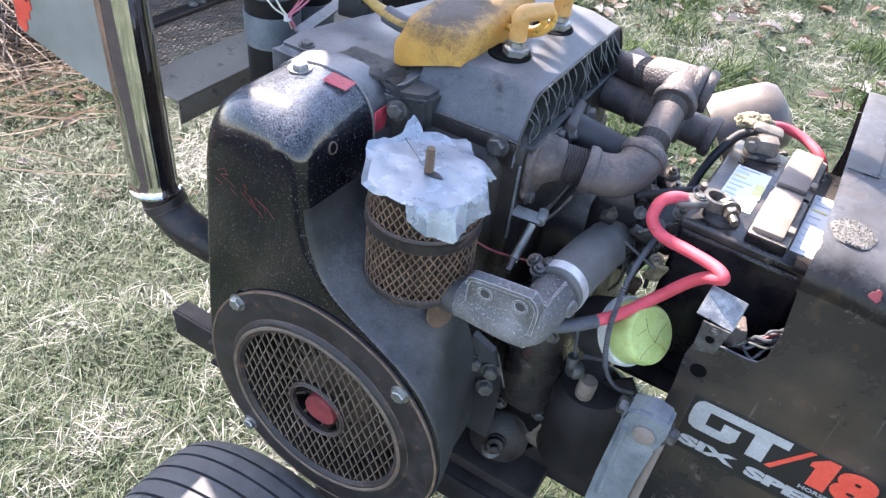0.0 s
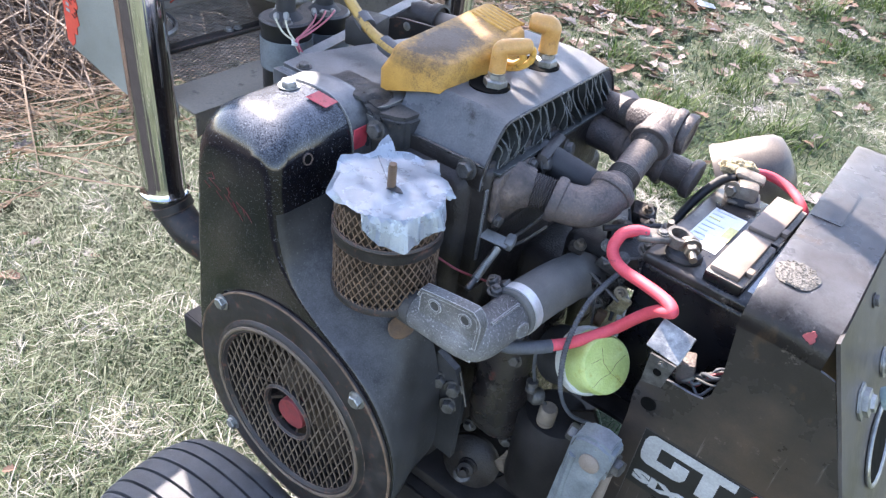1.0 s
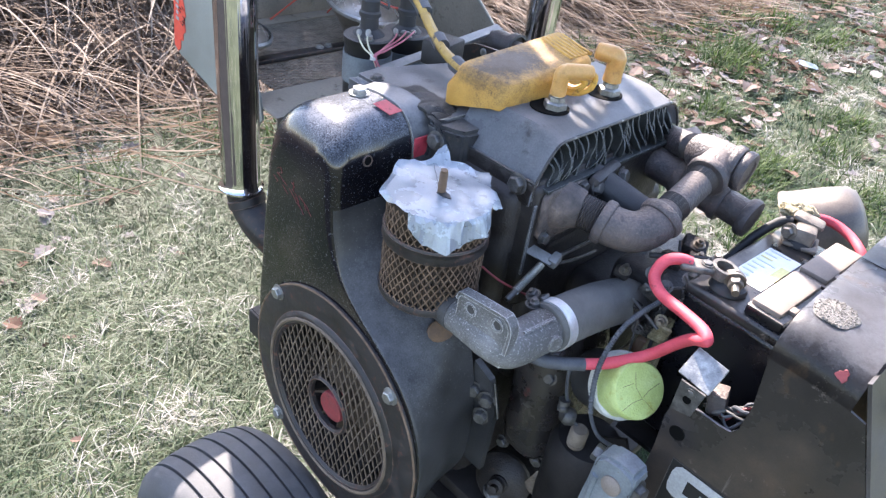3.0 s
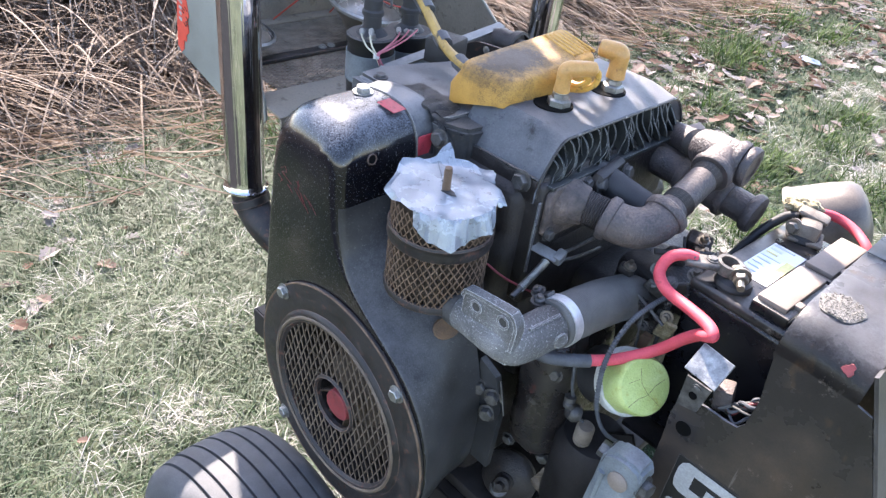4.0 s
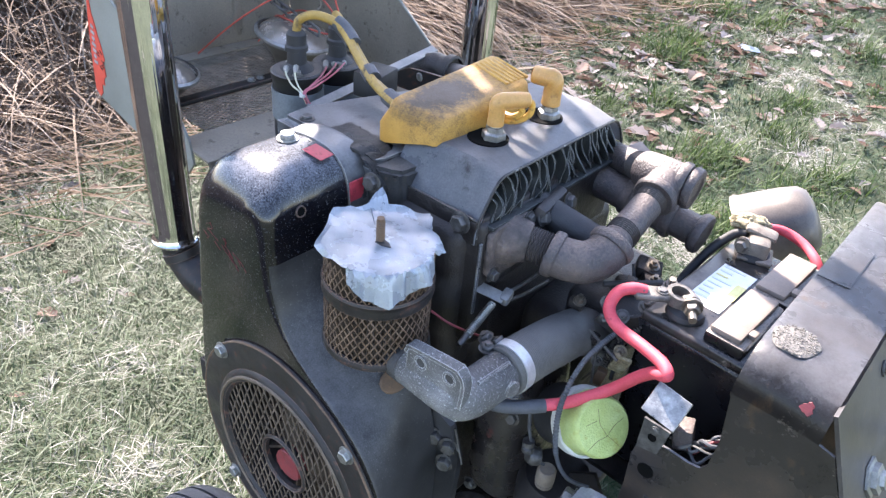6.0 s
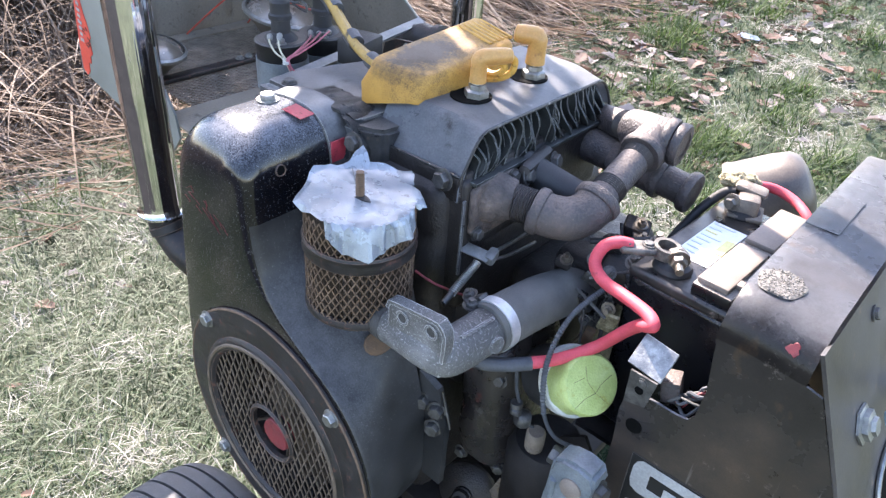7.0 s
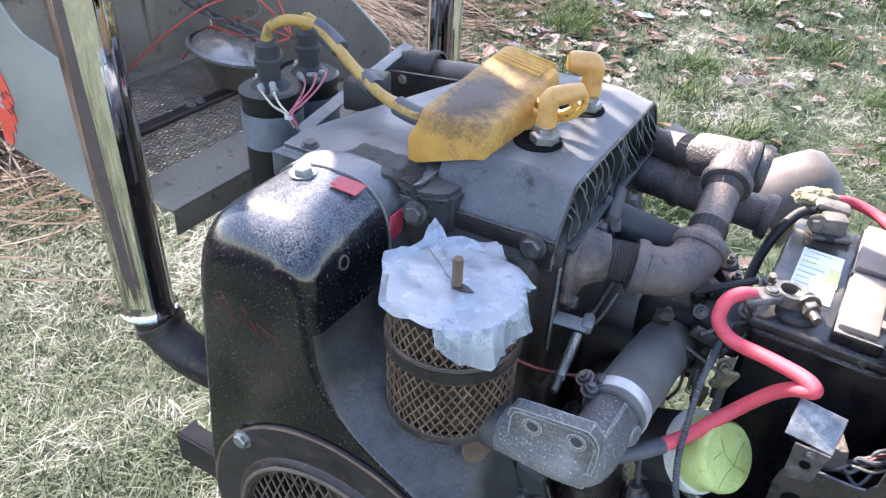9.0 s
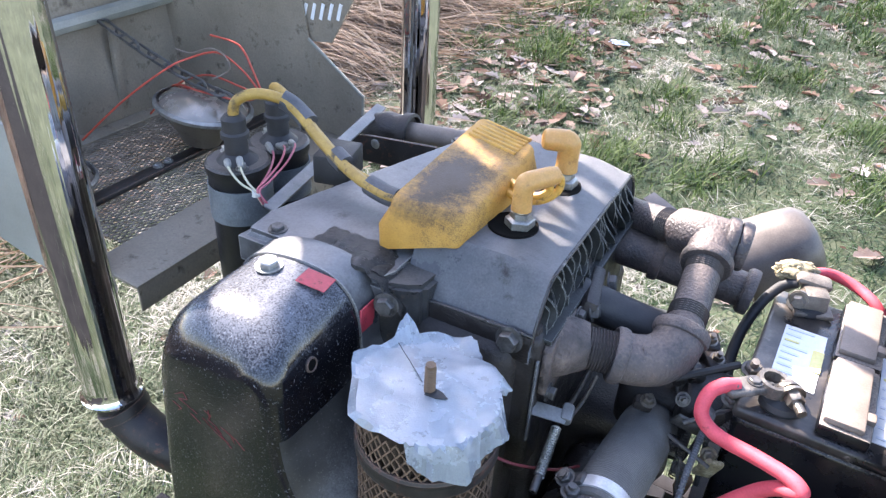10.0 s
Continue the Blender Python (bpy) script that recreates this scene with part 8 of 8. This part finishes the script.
    for k in range(nl):
        u0, u1 = k / nl, (k + 1.18) / nl
        p, q = a.lerp(b, u0), a.lerp(b, min(u1, 1))
        p.z -= 0.008 * math.sin(math.pi * u0)
        q.z -= 0.008 * math.sin(math.pi * min(u1, 1))
        d = (q - p).normalized()
        s = d.cross(Vector((0, 0, 1))).normalized() * 0.0055
        if k % 2:
            s = Vector((0, 0, 0.0055))
        ring = smooth_line([p + s, p.lerp(q, 0.5) + s * 1.1, q + s, q + d * 0.003, q - s, p.lerp(q, 0.5) - s * 1.1, p - s, p - d * 0.003, p + s], 3)
        bm = B()
        sweep(bm, ring, 0.0019, 6)
        part("link", bm, M["dull_bolt"], ch)
    wr = thing("lamp_wiring", (-0.5, 0.3, 0.75), "thin red lamp wires strung through the hood", "wires")
    for line in ([(-0.591, 0.300, 0.743), (-0.540, 0.334, 0.798), (-0.493, 0.369, 0.840), (-0.483, 0.403, 0.848), (-0.450, 0.420, 0.857), (-0.411, 0.420, 0.842), (-0.385, 0.420, 0.818)],
                 [(-0.459, 0.420, 0.878), (-0.413, 0.420, 0.874), (-0.394, 0.420, 0.846), (-0.382, 0.420, 0.818)],
                 [(-0.597, 0.420, 0.738), (-0.545, 0.420, 0.787), (-0.508, 0.420, 0.810), (-0.468, 0.420, 0.823), (-0.420, 0.420, 0.819), (-0.385, 0.420, 0.813)],
                 [(-0.524, 0.400, 0.800), (-0.490, 0.385, 0.816), (-0.445, 0.380, 0.818), (-0.400, 0.40, 0.810), (-0.385, 0.420, 0.813)]):
        bm = B()
        sweep(bm, smooth_line(line, 6), 0.0014, 6)
        part("wire", bm, M["red_wire"], wr)
    bm = B()
    sweep(bm, smooth_line([(-0.526, 0.42, 0.847), (-0.498, 0.42, 0.847), (-0.462, 0.42, 0.860), (-0.439, 0.42, 0.855), (-0.434, 0.42, 0.837), (-0.455, 0.41, 0.824)], 6), 0.0013, 7)
    part("wire", bm, M["dust_cap"], wr, "pale lamp lead")


build_hood()


def build_coils():
    for k, (x, y, top, lab) in enumerate(((-0.232, 0.214, 0.850, "black ignition coil in a pale strap with a rubber tower"), (-0.240, 0.284, 0.842, "second black ignition coil behind the first"))):
        co = thing("ignition_coil", (x, y, 0.70), lab, "ignition coil", "ignition coils")
        bm = B()
        lathe(bm, [(0, 0.70), (0.029, 0.70), (0.0295, top - 0.012), (0.031, top - 0.010), (0.0315, top - 0.002), (0.029, top), (0, top)], (x, y, 0), (0, 0, 1), 32)
        can = part("can", bm, M["coil_black"], co)
        bm = B()
        lathe(bm, [(0.0300, top - 0.058), (0.0312, top - 0.058), (0.0312, top - 0.022), (0.0300, top - 0.022)], (x, y, 0), (0, 0, 1), 32)
        part("strap", bm, M["blue_grey"], co, "pale grey strap")
        bm = B()
        lathe(bm, [(0.020, top), (0.016, top + 0.004), (0.0115, top + 0.008), (0.011, top + 0.022), (0.0135, top + 0.023), (0.0135, top + 0.028), (0.0115, top + 0.030), (0.0115, top + 0.042), (0.008, top + 0.046), (0, top + 0.046)], (x, y, 0), (0, 0, 1), 20)
        part("tower", bm, M["black_rubber"], co, "rubber tower boot")
        for dx, dy in ((0.018, -0.014), (-0.02, 0.006)):
            bm = B()
            hexbolt(bm, (x + dx, y + dy, top), (0, 0, 1), 0.0045, 0.006)
            part("terminal", bm, M["zinc"], co)
    for pts, mat, lab in (([(-0.224, 0.192, 0.8585), (-0.212, 0.182, 0.8575), (-0.196, 0.1775, 0.8500), (-0.182, 0.1785, 0.8450), (-0.176, 0.182, 0.832)], "white_wire", "pale"),
                          ([(-0.216, 0.200, 0.8600), (-0.202, 0.187, 0.8570), (-0.190, 0.181, 0.8510), (-0.180, 0.1795, 0.8455), (-0.173, 0.183, 0.833)], "white_wire", "pale"),
                          ([(-0.222, 0.262, 0.848), (-0.200, 0.246, 0.858), (-0.186, 0.222, 0.856), (-0.181, 0.195, 0.850), (-0.179, 0.180, 0.8455), (-0.172, 0.182, 0.830)], "pink_wire", "pink"),
                          ([(-0.214, 0.272, 0.850), (-0.192, 0.252, 0.860), (-0.180, 0.225, 0.857), (-0.177, 0.196, 0.850), (-0.177, 0.181, 0.8455), (-0.169, 0.184, 0.831)], "pink_wire", "pink"),
                          ([(-0.232, 0.258, 0.848), (-0.206, 0.236, 0.853), (-0.190, 0.212, 0.852), (-0.183, 0.192, 0.848), (-0.180, 0.180, 0.844)], "pink_wire", "pink")):
        w = thing("coil_wire", pts[0], "thin %s wire from an ignition coil" % lab, "wire", "coil wires")
        bm = B()
        sweep(bm, smooth_line(pts, 6), 0.0011, 7)
        part("wire", bm, M[mat], w)
        p, q = Vector(pts[0]), Vector(pts[1])
        bm = B()
        sweep(bm, [p, p.lerp(q, 0.35), p.lerp(q, 0.5), p.lerp(q, 0.75)], 0.003, 8, radii=[0.0034, 0.0034, 0.0026, 0.0022])
        part("crimp", bm, M["rim"], w, "grey crimped terminal")
    kn = B()
    for k in range(3):
        lathe(kn, [(0.0034 + 0.001 * math.cos(a), 0.001 * math.sin(a)) for a in [2 * math.pi * j / 8 for j in range(9)]], (-0.1795, 0.1795, 0.8448 - 0.0018 * k), (0.4 - 0.3 * k, 0.2, 1), 14)
    solid("wire_knot", kn, M["white_plastic"], "pale twine knot gathering the coil wires", "knot")
    pl = thing("plug_wire", (-0.15, 0.24, 0.86), "yellow spark plug wires wrapped in grey tape", "wire")
    A = smooth_line([(-0.232, 0.214, 0.892), (-0.229, 0.217, 0.908), (-0.214, 0.226, 0.916), (-0.195, 0.238, 0.912), (-0.176, 0.240, 0.902), (-0.14, 0.228, 0.886), (-0.10, 0.214, 0.874), (-0.06, 0.205, 0.868), (-0.025, 0.200, 0.872)], 8)
    bm = B()
    sweep(bm, A, 0.0052, 10)
    part("wire", bm, M["yellow_wire"], pl, "dusty yellow wire")
    bm = B()
    sweep(bm, smooth_line([(-0.240, 0.284, 0.885), (-0.234, 0.276, 0.902), (-0.212, 0.262, 0.906), (-0.18, 0.248, 0.898), (-0.142, 0.236, 0.880), (-0.10, 0.222, 0.868), (-0.03, 0.208, 0.868)], 8), 0.0052, 10)
    part("wire", bm, M["yellow_wire"], pl)
    for i0, i1 in ((24, 36), (43, 47), (52, 60)):
        bm = B()
        sweep(bm, [p + Vector((0, 0.004, -0.002)) for p in A[i0:i1]], 0.0092, 12)
        part("tape_wrap", bm, M["grey_tape"], pl, "grey tape wrap")
    bm = B()
    strip_box(bm, (-0.166, 0.178, 0.832), (-0.210, 0.434, 0.836), 0.012, 0.003, (0.35, 0, 1))
    solid("flat_bar", bm, M["dull_alu"], "flat grey steel bar across the engine front", "bar")
    bm = B()
    box(bm, (-0.148, 0.262, 0.850), (0.036, 0.044, 0.030), 0.003, Euler((0, 0, 0.25)).to_matrix().to_4x4())
    solid("black_module", bm, M["black_rubber"], "small square black module on the top tin", "module")
    br = thing("breather_pipe", (-0.15, 0.41, 0.80), "dull breather elbow and pipe behind the engine", "pipe")
    bm = B()
    sweep(bm, smooth_line([(-0.225, 0.42, 0.795), (-0.213, 0.414, 0.812), (-0.190, 0.412, 0.822), (-0.158, 0.412, 0.825)], 6), 0.0185, 18, radii=[0.0185 + 0.0010 * math.sin(1.6 * i) for i in range(19)])
    part("elbow", bm, M["dark_iron"], br)
    bm = B()
    rod(bm, (-0.158, 0.412, 0.825), (-0.06, 0.410, 0.836), 0.0115, 16)
    part("pipe", bm, M["dust_cap"], br)
    bm = B()
    lathe(bm, [(0.018, -0.006), (0.0215, -0.005), (0.0215, 0.005), (0.018, 0.006)], (-0.158, 0.412, 0.825), (1, 0, 0.08), 18)
    part("collar", bm, M["dark_iron"], br)
    bm = B()
    plate(bm, [(-0.222, 0.795), (-0.216, 0.8175), (-0.197, 0.8266), (-0.185, 0.8285), (-0.100, 0.8365), (-0.095, 0.800)], lambda u, v, w: (u, 0.370 + w, v), 0.004)
    part("gusset", bm, M["worn_black"], br, "black drilled gusset plate", smooth=False)
    bm = B()
    lathe(bm, [(0, 0.0006), (0.005, 0.0006), (0.0058, 0.0)], (-0.1768, 0.370, 0.8207), (0, -1, 0), 16)
    part("gusset_hole", bm, M["zinc"], br)


build_coils()


def build_muffler():
    mf = thing("muffler_can", (0.25, 0.62, 0.64), "rounded tan steel can beyond the battery", "can")
    bm = B()
    lathe(bm, [(0, -0.06), (0.055, -0.06), (0.056, -0.055), (0.054, -0.05), (0.050, 0.0), (0.046, 0.022), (0.038, 0.032), (0.02, 0.037), (0, 0.038)], (0.262, 0.628, 0.698), (0.62, 0.30, 0.42), 36)
    part("can", bm, M["can_steel"], mf)


build_muffler()
